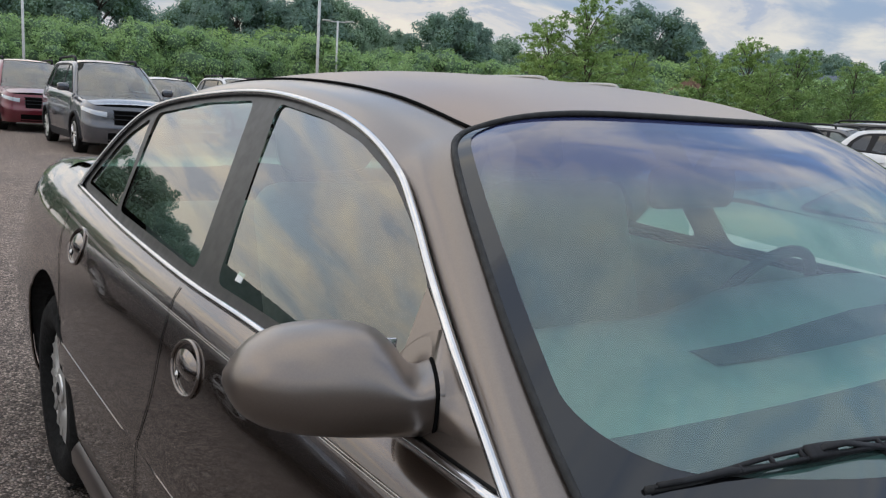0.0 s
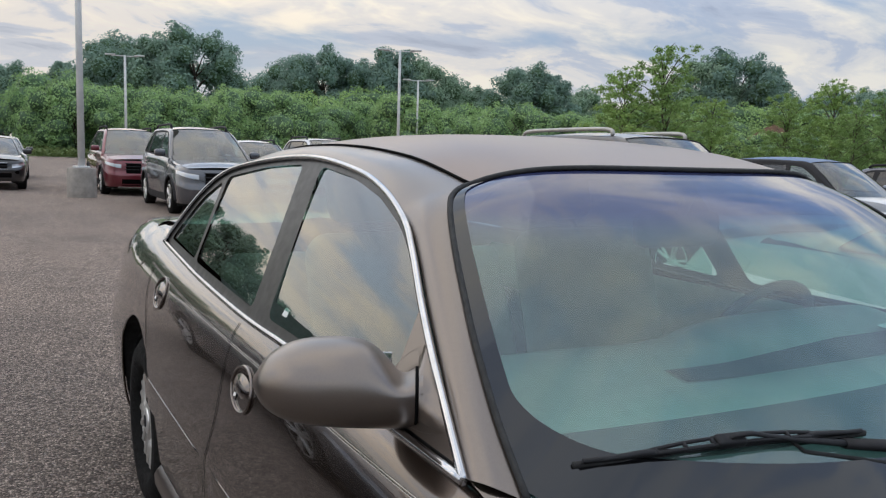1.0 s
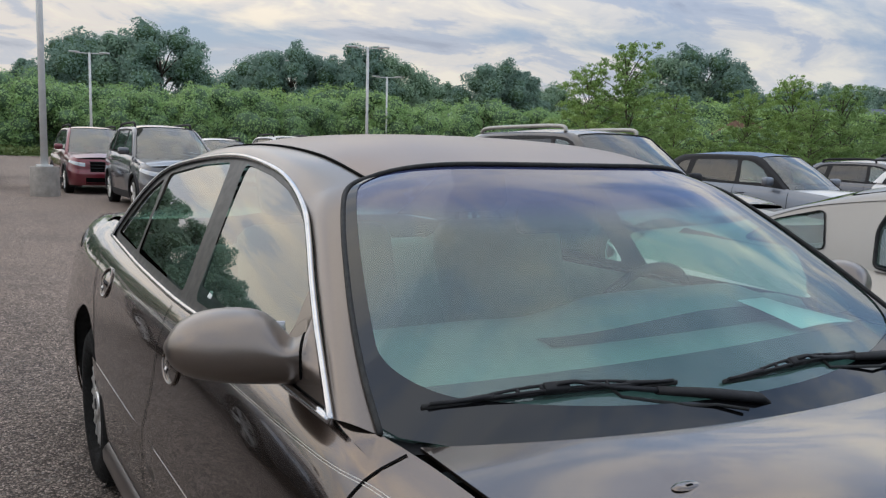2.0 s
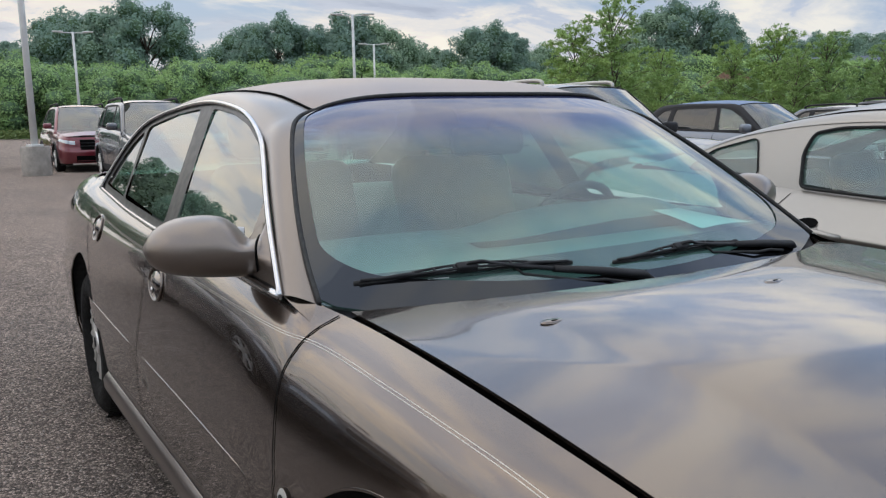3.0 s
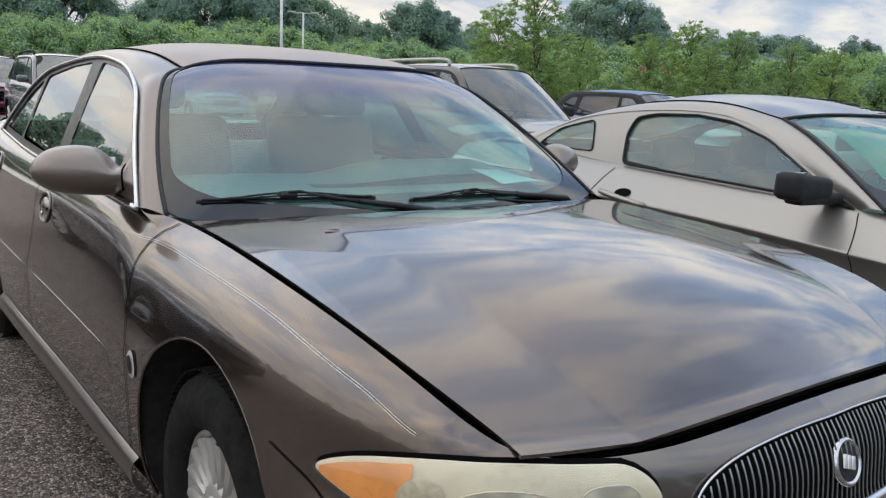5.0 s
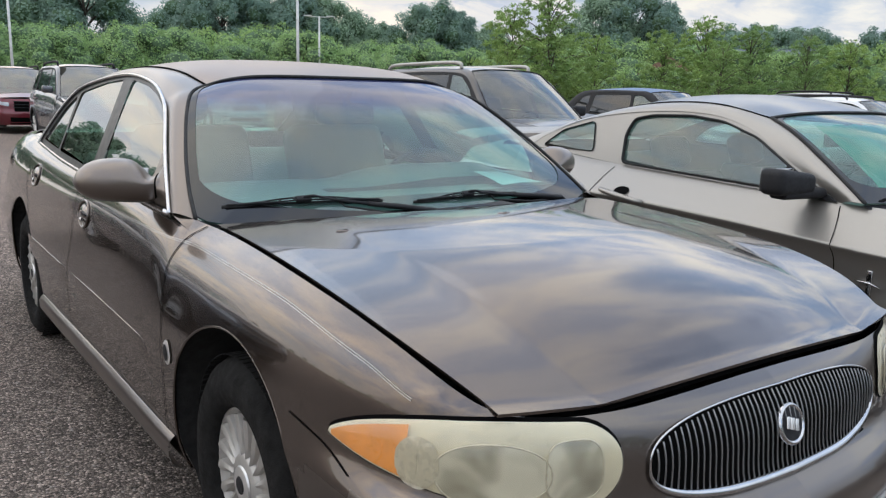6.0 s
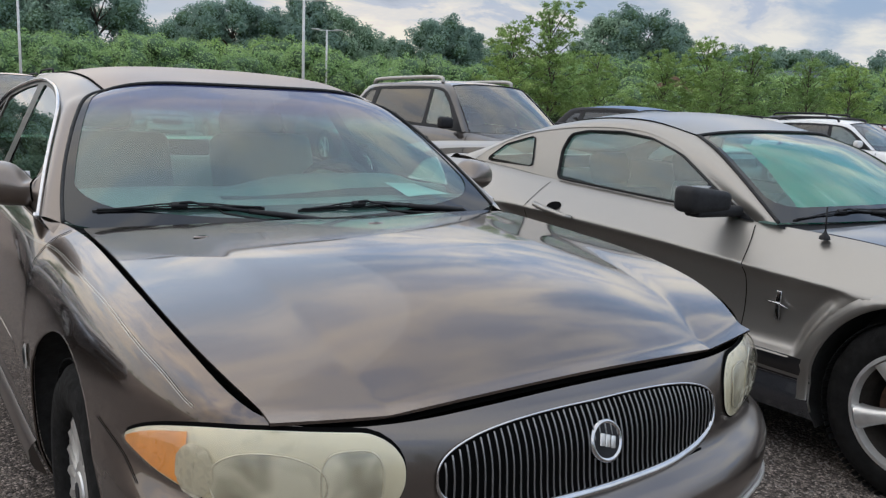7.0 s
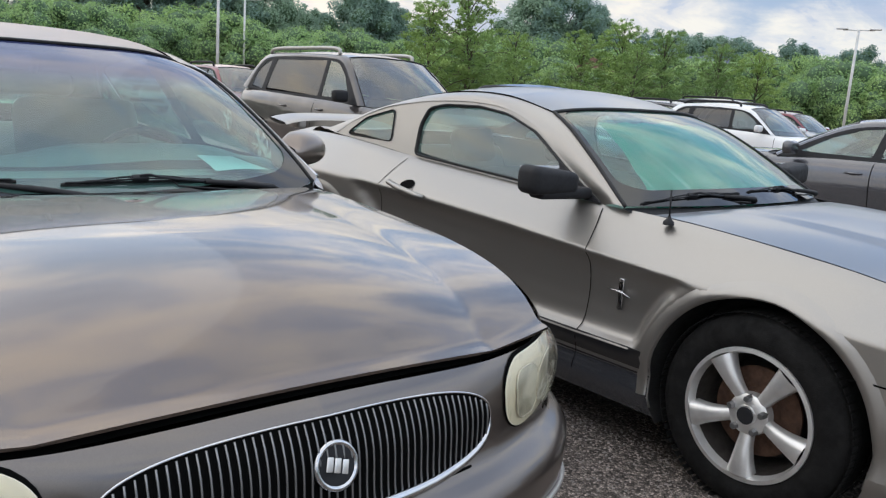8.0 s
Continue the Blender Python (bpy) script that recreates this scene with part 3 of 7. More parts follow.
def wheel_parts(style, r, w, rim):
    """Meshes of a wheel that faces +x, its outer face at x = 0."""
    key = (style, r, w, rim)
    if key in WHEEL_MESHES:
        return WHEEL_MESHES[key]
    out = []

    def keep(name, bm, mat, label="", sharp=40):
        me = bpy.data.meshes.new(name)
        bm.normal_update()
        bm.to_mesh(me)
        bm.free()
        me.materials.append(mat)
        me.shade_smooth()
        me.set_sharp_from_angle(angle=radians(sharp))
        out.append((name, me, label))
    prof = [(rim * 0.93, -w), (rim + 0.01, -w + 0.01), (r - 0.05, -w - 0.005), (r - 0.018, -w + 0.015), (r - 0.002, -w + 0.045), (r, -w * 0.5), (r - 0.002, -0.045), (r - 0.018, -0.012), (r - 0.050, 0.010), (rim + 0.035, 0.012), (rim + 0.012, 0.002), (rim, -0.008), (rim * 0.97, -0.02)]
    t = lathe(prof, 72)
    for g in (0.3, 0.5, 0.7):        # tread grooves
        lathe([(r + 0.0015, -w * g - 0.006), (r + 0.0015, -w * g + 0.006)], 72, bm=t)
    # tread blocks round the shoulder
    for k in range(84):
        a = 2 * math.pi * k / 84
        for s in (-0.028, -w + 0.03):
            box((0.040, 0.017, 0.003), bm=t, centre=(s, (r + 0.001) * math.cos(a), (r + 0.001) * math.sin(a)), rot=Matrix.Rotation(a - math.pi / 2, 4, "X"))
    if style == "cover":
        b = lathe([(rim, -0.012), (rim - 0.004, 0.002), (rim - 0.012, 0.004), (rim - 0.020, -0.004), (rim - 0.03, -0.016), (0.085, -0.004), (0.078, 0.006), (0.0701, 0.010), (0.0, 0.012)], 72)
        bmesh.ops.translate(b, verts=b.verts, vec=(-0.024, 0, 0))
        keep("wheel", b, M["cover"], "silver plastic wheel cover with turbine vanes")
        b = bmesh.new()
        rows = []
        for f in np.linspace(0, 1, 7):
            rr = 0.076 + (rim - 0.022 - 0.076) * f
            wd = (0.006 + 0.019 * f) * (1 - 0.35 * max(0, f - 0.75) / 0.25)
            tw = 0.10 * f
            ca, sa = math.cos(tw), math.sin(tw)
            rows.append([(h - 0.024, rr * ca - s * wd * sa, rr * sa + s * wd * ca) for s, h in ((-1, -0.012), (-0.75, 0.004 + 0.004 * f), (0, 0.010 + 0.002 * f), (0.75, 0.004 + 0.004 * f), (1, -0.012))])
        grid_bm(rows, b)
        keep("vane", b, M["cover"])
        vane = out.pop()
        for k in range(18):
            out.append((vane[0], vane[1], 20.0 * k))
        out.append(("tyre",) + tyre_mesh(t))
        cap = lathe([(0.05, -0.012), (0.047, -0.007), (0.03, -0.005), (0.0, -0.004)], 32)
        keep("centre_cap", cap, M["alloy"])
        keep("cap_badge", lathe([(0.024, -0.0045), (0.022, -0.002), (0.0, -0.0015)], 24), M["trim"], "dark round cap badge")
    elif style == "five":
        b = lathe([(rim, -0.02), (rim + 0.012, -0.002), (rim + 0.010, 0.008), (rim - 0.004, 0.010), (rim - 0.008, -0.003), (rim - 0.014, -0.022)], 72)
        keep("wheel", b, M["alloy"], "five-spoke alloy wheel with scuffed lip")
        # barrel darker than the lip and spokes
        keep("barrel", lathe([(rim - 0.014, -0.022), (rim - 0.020, -0.070), (rim - 0.04, -w + 0.03)], 72), M["dark_barrel"], "dark wheel barrel behind the spokes")
        out.append(("tyre",) + tyre_mesh(t))
        for k in range(5):
            a = 2 * math.pi * k / 5 + radians(18)
            b = bmesh.new()
            rows = []
            for f in np.linspace(0, 1, 11):
                rr = 0.055 + (rim - 0.010 - 0.055) * f
                wd = 0.023 + 0.004 * f + 0.022 * f ** 2.0
                hh = -0.018 + 0.022 * f + 0.010 * math.sin(math.pi * f)
                row = []
                for s, h in ((-1, -0.045), (-0.96, -0.014), (-0.7, 0.004), (-0.25, 0.010), (0.25, 0.010), (0.7, 0.004), (0.96, -0.014), (1, -0.045)):
                    ca, sa = math.cos(a), math.sin(a)
                    row.append((hh + h * (0.5 + 0.5 * f), rr * ca - s * wd * sa, rr * sa + s * wd * ca))
                rows.append(row)
            grid_bm(rows, b)
            keep("spoke", b, M["alloy"], "", 60)
            a2 = a + math.pi / 5
            nb = lathe([(0.0135, -0.03), (0.0135, 0.008), (0.010, 0.016), (0.0, 0.017)], 6, centre=(0, 0.059 * math.cos(a2), 0.059 * math.sin(a2)))
            keep("wheel_nut", nb, M["bar"], "dull steel wheel nut")
        keep("hub_cap", lathe([(0.074, -0.045), (0.071, -0.012), (0.060, -0.004), (0.036, 0.000), (0.034, 0.006), (0.0, 0.008)], 40), M["alloy"])
        keep("cap_badge", lathe([(0.030, 0.0065), (0.028, 0.0105), (0.0, 0.011)], 28), M["trim"], "black round hub badge")
        keep("brake_disc", lathe([(0.155, -0.085), (0.155, -0.075), (0.085, -0.073), (0.07, -0.05), (0.0, -0.05)], 48), M["rust"], "rusty brake disc")
        keep("backing_plate", lathe([(rim - 0.03, -w + 0.04), (0.0, -w + 0.045)], 40), M["under"])
    else:
        b = lathe([(rim, -0.012), (rim - 0.004, 0.004), (rim - 0.016, 0.004), (rim - 0.022, -0.02), (rim - 0.03, -0.07), (0.0, -0.08)], 40)
        keep("wheel", b, M["gap"])
        out.append(("tyre",) + tyre_mesh(t))
        b = lathe([(0.07, -0.02), (0.06, 0.0), (0.0, 0.002)], 24)
        for k in range(10):
            a = 2 * math.pi * (k // 2) / 5 + (0.16 if k % 2 else -0.16)
            tube([(0.0, 0.05 * math.cos(a), 0.05 * math.sin(a)), (0.004, (rim - 0.01) * math.cos(a * 1.0), (rim - 0.01) * math.sin(a))], 0.016, 6, b)
        lathe([(rim, -0.01), (rim + 0.002, 0.006), (rim - 0.014, 0.006)], 40, bm=b)
        keep("spokes", b, M["alloy"], "alloy spokes")
    WHEEL_MESHES[key] = out
    return out


def tyre_mesh(t):
    me = bpy.data.meshes.new("tyre")
    t.normal_update()
    t.to_mesh(me)
    t.free()
    me.materials.append(M["tyre"])
    me.shade_smooth()
    me.set_sharp_from_angle(angle=radians(45))
    return me, "dusty black tyre"


def add_wheel(parent, style, x, y, z, r, w, rim, side, turn=0.0, spin=0.0):
    first = None
    for name, me, label in wheel_parts(style, r, w, rim):
        ob = new(name, me)
        if first is None:
            ob.parent = parent
            ob.matrix_local = pose(x * side, y, z, 0, 0, (0 if side > 0 else 180) + turn) @ pose(0, 0, 0, spin)
            first = ob
        else:
            ob.parent = first
        if isinstance(label, float):
            ob.rotation_euler.x = radians(label)
        elif label:
            ob["label"] = label
    return first


def arch_lip(sk, wy, wz, R, side, parent, mat, r=0.005, lo=-0.12):
    pts = []
    for k in range(41):
        a = math.pi * (k / 40 * 1.24 - 0.12)
        y, z = wy + R * math.cos(a), wz + R * math.sin(a)
        if z > lo + wz and z > sk.P[0, 0, 2]:
            pts.append(sk.flank(y, max(z, 0.18), -0.004, side))
    part("arch_lip", tube(pts, r, 6), mat, parent)
    # dark liner of the wheel house
    rows = []
    for k in range(25):
        a = math.pi * (k / 24 * 1.3 - 0.15)
        y, z = wy + (R + 0.012) * math.cos(a), max(0.17, wz + (R + 0.012) * math.sin(a))
        x = sk.flank(y, max(z, 0.2)).x - 0.012
        rows.append([(x * side, y, z), ((x - 0.14) * side, y, z + 0.01), ((x - 0.30) * side, y, z + 0.0)])
    bm = grid_bm(rows)
    rows = [[((sk.flank(wy, 0.5).x - 0.31) * side, wy + rr * math.cos(math.pi * (k / 24 * 1.3 - 0.15)), max(0.17, wz + rr * math.sin(math.pi * (k / 24 * 1.3 - 0.15)))) for rr in (R + 0.012, R * 0.5, 0.02)] for k in range(25)]
    grid_bm(rows, bm)
    part("wheel_house", bm, M["under"], parent, "dirty black wheel house liner")


def seat(parent, x, y, mat, name="front_seat", w=0.52, z0=0.40, rake=18, h=0.62, head=True):
    bm = box((w, 0.52, 0.18), (x, y, z0), 0.06, seg=3)
    R = Matrix.Rotation(radians(-rake), 4, "X")
    box((w, 0.15, h), (x, y + 0.30, z0 + h / 2 + 0.02), 0.06, bm, 3, rot=R)
    s = part(name, bm, mat, parent, "", sharp=50)
    if head:
        part("headrest", box((0.27, 0.11, 0.18), (x, y + 0.32 + h * 0.34, z0 + h + 0.11), 0.045, seg=3, rot=R), mat, s, sharp=50)
    return s


def car(name, label, spec, at, group=""):
    """A car from its lines. Local frame: front axle over the origin, front towards -y, +x its left side."""
    root = thing(name, label, "car", at, group)
    fine = spec.get("fine", False)
    sk = Skirt(spec["stations"], spec.get("n", 8), spec.get("nv", 26), spec.get("profile"), spec.get("soft", 0))
    S = spec["body"]
    wf, wr, wz, r, R = spec["axles"]
    arches = [(wf, wz, R), (wr, wz, R)]
    c1, c2, c3 = spec["cuts"]                  # front edge of front door, between doors, rear edge
    i_h0, i_h1 = spec["hood_span"]
    zs = spec.get("sill", 0.30)
    regions = [
        ("quarter_panel", lambda y, z, i: y > c3 and i < spec["rear_i"], ""),
        ("front_bumper", lambda y, z, i: i < spec["bump_i"] and z < spec["bumper_z"], ""),
        ("nose_panel", lambda y, z, i: i < i_h0, ""),
        ("rear_bumper", lambda y, z, i: i >= spec["rear_i"], ""),
        ("sill", lambda y, z, i: z < zs and c1 - spec.get("sill_ahead", 0.2) < y < c3 + 0.1, ""),
        ("front_fender", lambda y, z, i: y < c1, ""),
        ("front_door", lambda y, z, i: y < c2, ""),
        ("rear_door", lambda y, z, i: True, ""),
    ]
    split_skin(sk, arches, regions, dict(body=S, **spec.get("panel_mats", {})), root, spec.get("cut", 0.016))
    for side in (1, -1):
        for wy in (wf, wr):
            arch_lip(sk, wy, wz, R, side, root, spec.get("lip_mat", S), spec.get("lip", 0.005))
            add_wheel(root, spec["wheel"], spec["track"] if wy == wf else spec.get("track_rear", spec["track"]), wy, wz, r, 0.21, spec["rim"], side, 0, spec.get("spin", 0) + wy * 40)
    # hood
    hr = spec["hood_rear"]                      # corner (x, y, z), centre (y, z)
    hf = spec["hood_front"]
    edge = [sk.top(i_h0 * sk.n + k * (i_h1 - i_h0) * sk.n / 14) for k in range(15)]
    gap = spec.get("hood_gap", 0.006)
    lift = spec.get("hood_lift", 0.004)
    eL = [np.array((p[0] - gap, p[1], p[2] + lift)) for p in edge]
    eL[0], eL[-1] = np.array(hf[0]), np.array(hr[0])
    if fine:                                    # evens out the edge, its ends held
        k = np.linspace(0, 1, 15)
        E, hold = np.array(eL), np.r_[20, np.ones(13), 20]
        eL = list(np.stack([np.polyval(np.polyfit(k, E[:, c], 5, w=hold), k) for c in range(3)], 1))
        eL[0], eL[-1] = np.array(hf[0]), np.array(hr[0])
    fL = curve_at(eL)
    front, rear = spec.get("front_edge") or arc_edge(hf[0], hf[1]), arc_edge(hr[0], hr[1])
    nx = spec.get("hood_n", 44 if fine else 16)
    rows = coons(front, rear, lambda v: fL(v) * (-1, 1, 1), fL, nx, nx, 0.0, lift=spec["hood_lift_fn"])
    sk.hood = np.array([tuple(p) for r in rows for p in r])
    bm = grid_bm(rows)
    # folded rim round the hood
    rim = [rows[j][0] for j in range(nx, -1, -1)] + rows[0][1:] + [rows[j][nx] for j in range(1, nx + 1)]
    ctr = Vector((0, -0.2, 0))
    grid_bm([[p, p + Vector((0, 0, -0.006)), p + (ctr - Vector((p.x, p.y, 0))).normalized() * 0.03 + Vector((0, 0, -0.010))] for p in rim], bm)
    bmesh.ops.remove_doubles(bm, verts=bm.verts[:], dist=0.0002)
    part("hood", bm, spec.get("hood_mat", S), root, sharp=38)
    # dark engine bay under the hood shows in the gaps
    bay = grid_bm([[Vector((p.x * (0.955 if j < 2 else 1.012), p.y + (0.014 if j < 2 else 0), p.z - (0.024 if j < 2 else 0.030))) for p in row] for j, row in enumerate(rows[:: max(1, nx // 11)])])
    part("engine_bay", bay, M["gap"], root)
    # glasshouse
    A, D, C = spec["a_pillar"], spec["roof_rail"], spec["c_pillar"]
    K = spec["dlo"]
    ws_c, ws_base = A[-1], A[0]
    hd, bs = spec["header"], spec["ws_base"]
    fA, fD, fC = curve_at(A), curve_at(D), curve_at(C)
    top, bot = arc_edge(ws_c, hd, spec.get("header_power", 3.5)), arc_edge(ws_base, bs)
    mx = lambda f: (lambda v: f(v) * (-1, 1, 1))
    ng = 40 if fine else 12
    ws_rows = coons(bot, top, mx(fA), fA, ng, ng, spec.get("ws_bulge", 0.02), (0, -0.75, 0.65))
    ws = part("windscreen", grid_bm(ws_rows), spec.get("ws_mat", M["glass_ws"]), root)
    ws.visible_shadow = False
    edge_pts = [r[0] for r in ws_rows] + ws_rows[-1][1:] + [r[-1] for r in ws_rows[::-1]]
    part("windscreen_seal", tube([Vector(p) + Vector((0, -0.003, 0.003)) for p in edge_pts], spec.get("seal", 0.0065), 6), M["rubber"], ws)
    if fine:
        # black ceramic border of the glass
        part("windscreen_border", border_bm(ws_rows, spec.get("frit", 0.13)), M["frit"], ws, "black border round the windscreen with rounded corners")
        for sd in (1, -1):
            part("roof_joint", tube([Vector((p[0] * sd, p[1], p[2] + 0.002)) for p in crom(D, 8)], 0.0042, 6), M["gap"], root)
    rt_c, rb = spec["rear_top"], spec["rear_base"]
    rtop, rbot = arc_edge(D[-1], rt_c), arc_edge(C[-1], rb)
    rg = part("rear_window", grid_bm(coons(rtop, rbot, mx(fC), fC, 14, 10, 0.015, (0, 0.6, 0.7))), spec.get("rear_mat", M["glass_side"]), root)
    rg.visible_shadow = False
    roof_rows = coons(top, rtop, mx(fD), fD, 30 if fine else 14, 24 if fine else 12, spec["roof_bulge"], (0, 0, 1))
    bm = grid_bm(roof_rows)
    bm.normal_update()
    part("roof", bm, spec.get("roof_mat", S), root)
    part("headliner", grid_bm([[p + Vector((0, 0, -0.022)) for p in r] for r in roof_rows]), M["cloth"], root)
    # pillars and roof sides between the window outline and the roof, one band a side
    rail = list(A) + list(D[1:]) + list(C[1:])
    fR, fK = curve_at(rail), curve_at(K)
    for side in (1, -1):
        rows = []
        for k in range(81 if fine else 31):
            u = k / (80 if fine else 30)
            a, b = fK(u), fR(u)
            row = []
            for s in np.linspace(0, 1, 7 if fine else 4):
                p = a * (1 - s) + b * s
                o = math.sin(math.pi * s) * spec.get("pillar_bulge", 0.014)
                row.append(Vector(((p[0] + o * 0.85) * side, p[1], p[2] + o * 0.6)))
            rows.append(row)
        part("roof_side", grid_bm(rows, flip=side < 0), spec.get("pillar_mat", S), root)
        X0, Z0, kk, bu = spec["side_plane"]
        z1 = max(p[2] for p in K)
        X = lambda y, z: X0 - kk * (z - Z0) + bu * 4 * max(0, (z - Z0) * (z1 - z)) / (z1 - Z0) ** 2 + spec.get("plan", lambda y: 0)(y)
        outline = [(p[1], p[2]) for p in crom(K, 6)] + spec["belt"]
        panes = [smooth_poly(q) for q, _, _ in spec["panes"]]
        fr = part("window_frame", frame_bm(outline, panes, X, -0.004, side, spec.get("frame_step", 0.03)), spec.get("frame_mat", M["trim"]), root)
        for (q, nm, mat), sp in zip(spec["panes"], panes):
            g = part(nm, pane_bm(sp, X, 0.010, side), mat, fr)
            g.visible_shadow = False
        if "moulding" in spec:
            wdt, mat = spec["moulding"]
            P = [Vector((X(p[1], p[2]) * side + 0.004 * side, p[1], p[2])) for p in crom(K, 8)]
            part("window_moulding", tube(P, wdt, 8), mat, root, "bright metal window moulding")
            P = [Vector((X(y, z) * side + 0.004 * side, y, z)) for y, z in crom([(K[-1][1], K[-1][2])] + spec["belt"] + [(K[0][1], K[0][2])], 6)]
            part("waist_moulding", tube(P, wdt * 1.15, 8), mat, root, "bright metal waist moulding")
        # inner door trim
        ys = np.linspace(c1 + 0.12, c3 + 0.3, 12)
        part("door_trim", grid_bm([[Vector(((X(y, Z0) - 0.05 - 0.03 * s) * side, y, z)) for s, z in ((0, Z0 - 0.005), (1, Z0 - 0.03), (1.3, Z0 - 0.25), (0.6, 0.30))] for y in ys]), spec.get("trim_mat", M["dash"]), root)
    # scuttle between hood and glass
    rows = []
    for k in range(21):
        u = k / 20
        a, b = rear(u), bot(u)
        rows.append([Vector(a) + Vector((0, 0, -0.012)), Vector((a + b) / 2) + Vector((0, 0, -0.022)), Vector(b) + Vector((0, 0.01, -0.006))])
    part("scuttle", grid_bm(rows), M["trim"], root, "black plastic scuttle panel")
    # deck behind the rear window
    i0, i1 = spec["deck_i"], len(spec["stations"]) - 1
    de = [sk.top(i0 * sk.n + k * (i1 - i0) * sk.n / 16) for k in range(17)]
    rows = []
    for k, p in enumerate(de):
        y0 = min(p[1], de[-1][1])
        b = rbot(0.5 + 0.5 * min(1, p[0] / C[-1][0]))
        rows.append([Vector((p[0] * s, p[1], p[2])) for s in (1,)] + [Vector((p[0] * (1 - f) + b[0] * f * (1 - k / 16.0), p[1] * (1 - f) + b[1] * f, p[2] * (1 - f) + b[2] * f + 0.02 * math.sin(math.pi * f))) for f in np.linspace(0.1, 1, 8)])
    part("trunk_lid", mirror_x(grid_bm(rows)), S, root)
    # floor, dash, seats, wheel
    part("floor_pan", box((1.5, wr - wf + 0.4, 0.06), (0, (wf + wr) / 2 + 0.1, 0.24), 0.02), M["under"], root)
    dz, dy = spec["dash"]
    if "dash_rows" in spec:
        part("dashboard", grid_bm(spec["dash_rows"]()), spec.get("dash_mat", M["dash"]), root)
    else:
        part("dashboard", box((1.32, 0.46, 0.22), (0, dy, dz - 0.11), 0.07, seg=4), spec.get("dash_mat", M["dash"]), root)
    sm = spec.get("seat_mat", M["cloth"])
    sy = spec["seat_y"]
    for sx in (-0.36, 0.36):
        seat(root, sx, sy, sm, h=spec.get("seat_h", 0.60), z0=spec.get("seat_z", 0.42))
    bm = box((1.25, 0.5, 0.18), (0, sy + 0.95, 0.44), 0.06, seg=3)
    box((1.25, 0.15, 0.55), (0, sy + 1.26, 0.72), 0.06, bm, 3, Matrix.Rotation(radians(-24), 4, "X"))
    part("rear_seat", bm, sm, root, sharp=50)
    bm = bmesh.new()
    ring = [Vector((0.19 * math.cos(a), 0, 0.19 * math.sin(a))) for a in np.linspace(0, 2 * math.pi, 33)]
    tube(ring, 0.014, 8, bm, cap=False)
    box((0.30, 0.03, 0.06), (0, 0.02, 0), 0.012, bm)
    box((0.05, 0.03, 0.16), (0, 0.02, -0.09), 0.012, bm)
    wx, wy_, wz_ = spec.get("steering", (0.36, dy + 0.40, dz - 0.06))
    bmesh.ops.transform(bm, matrix=pose(wx, wy_, wz_, 26), verts=bm.verts)
    part("steering_wheel", bm, M["dark_dash"], root, "dark steering wheel")
    bm = box((0.26, 0.035, 0.085), (0, hd[0] + 0.06, hd[1] - 0.135), 0.025)
    tube([(0, hd[0] + 0.05, hd[1] - 0.10), (0, hd[0] + 0.02, hd[1] - 0.05)], 0.012, 8, bm)
    part("rear_view_mirror", bm, M["dark_dash"], root)
    sk.glass = np.array(sub_patch(ws_rows, 0, 1, 0, 1, 160, 160)).reshape(-1, 3)
    return root, sk


def sub_patch(rows, u0, u1, v0, v1, nu, nv):
    """Part of a patch of points, taken anew at nu by nv."""
    G = np.array([[tuple(p) for p in r] for r in rows])
    n, m = G.shape[0] - 1, G.shape[1] - 1

    def at(u, v):
        x, y = min(u * m, m - 1e-6), min(v * n, n - 1e-6)
        i, j = int(x), int(y)
        f, g = x - i, y - j
        return (G[j, i] * (1 - f) + G[j, i + 1] * f) * (1 - g) + (G[j + 1, i] * (1 - f) + G[j + 1, i + 1] * f) * g
    return [[at(u0 + (u1 - u0) * a / nu, v0 + (v1 - v0) * b / nv) for a in range(nu + 1)] for b in range(nv + 1)]


def border_bm(rows, foot, side=0.020, top=0.018, ru=0.085, rv=0.13):
    """The printed border of a windscreen: a ring from the edge of the glass to a rounded opening."""
    G = np.array([[tuple(p) for p in r] for r in rows])
    n, m = G.shape[0] - 1, G.shape[1] - 1

    def at(u, v):
        x, y = min(max(u, 0) * m, m - 1e-6), min(max(v, 0) * n, n - 1e-6)
        i, j = int(x), int(y)
        f, g = x - i, y - j
        p = (G[j, i] * (1 - f) + G[j, i + 1] * f) * (1 - g) + (G[j + 1, i] * (1 - f) + G[j + 1, i + 1] * f) * g
        return Vector(p) + Vector((0, -0.0022, 0.0022))
    u0, u1, v0, v1 = side, 1 - side, foot, 1 - top
    ring = []
    for cu, cv, a0, r0, r1 in ((u1 - ru, v0 + rv, -90, ru, rv), (u1 - 0.06, v1 - 0.09, 0, 0.06, 0.09), (u0 + 0.06, v1 - 0.09, 90, 0.06, 0.09), (u0 + ru, v0 + rv, 180, ru, rv)):
        for k in range(13):
            a = radians(a0 + 90 * k / 12)
            ring.append((cu + r0 * math.cos(a), cv + r1 * math.sin(a)))
    full = []
    for (a, b), (c, d) in zip(ring, ring[1:] + ring[:1]):
        steps = max(1, int(math.hypot(c - a, d - b) / 0.03))
        full += [(a + (c - a) * k / steps, b + (d - b) * k / steps) for k in range(steps)]
    bands = []
    for a, b in full + full[:1]:
        du, dv = a - 0.5, b - 0.5
        k = min(0.5 / abs(du) if du else 9, 0.5 / abs(dv) if dv else 9)
        bands.append([at(a + (0.5 + du * k - a) * f, b + (0.5 + dv * k - b) * f) for f in (0, 0.33, 0.66, 1)])
    return grid_bm(bands)


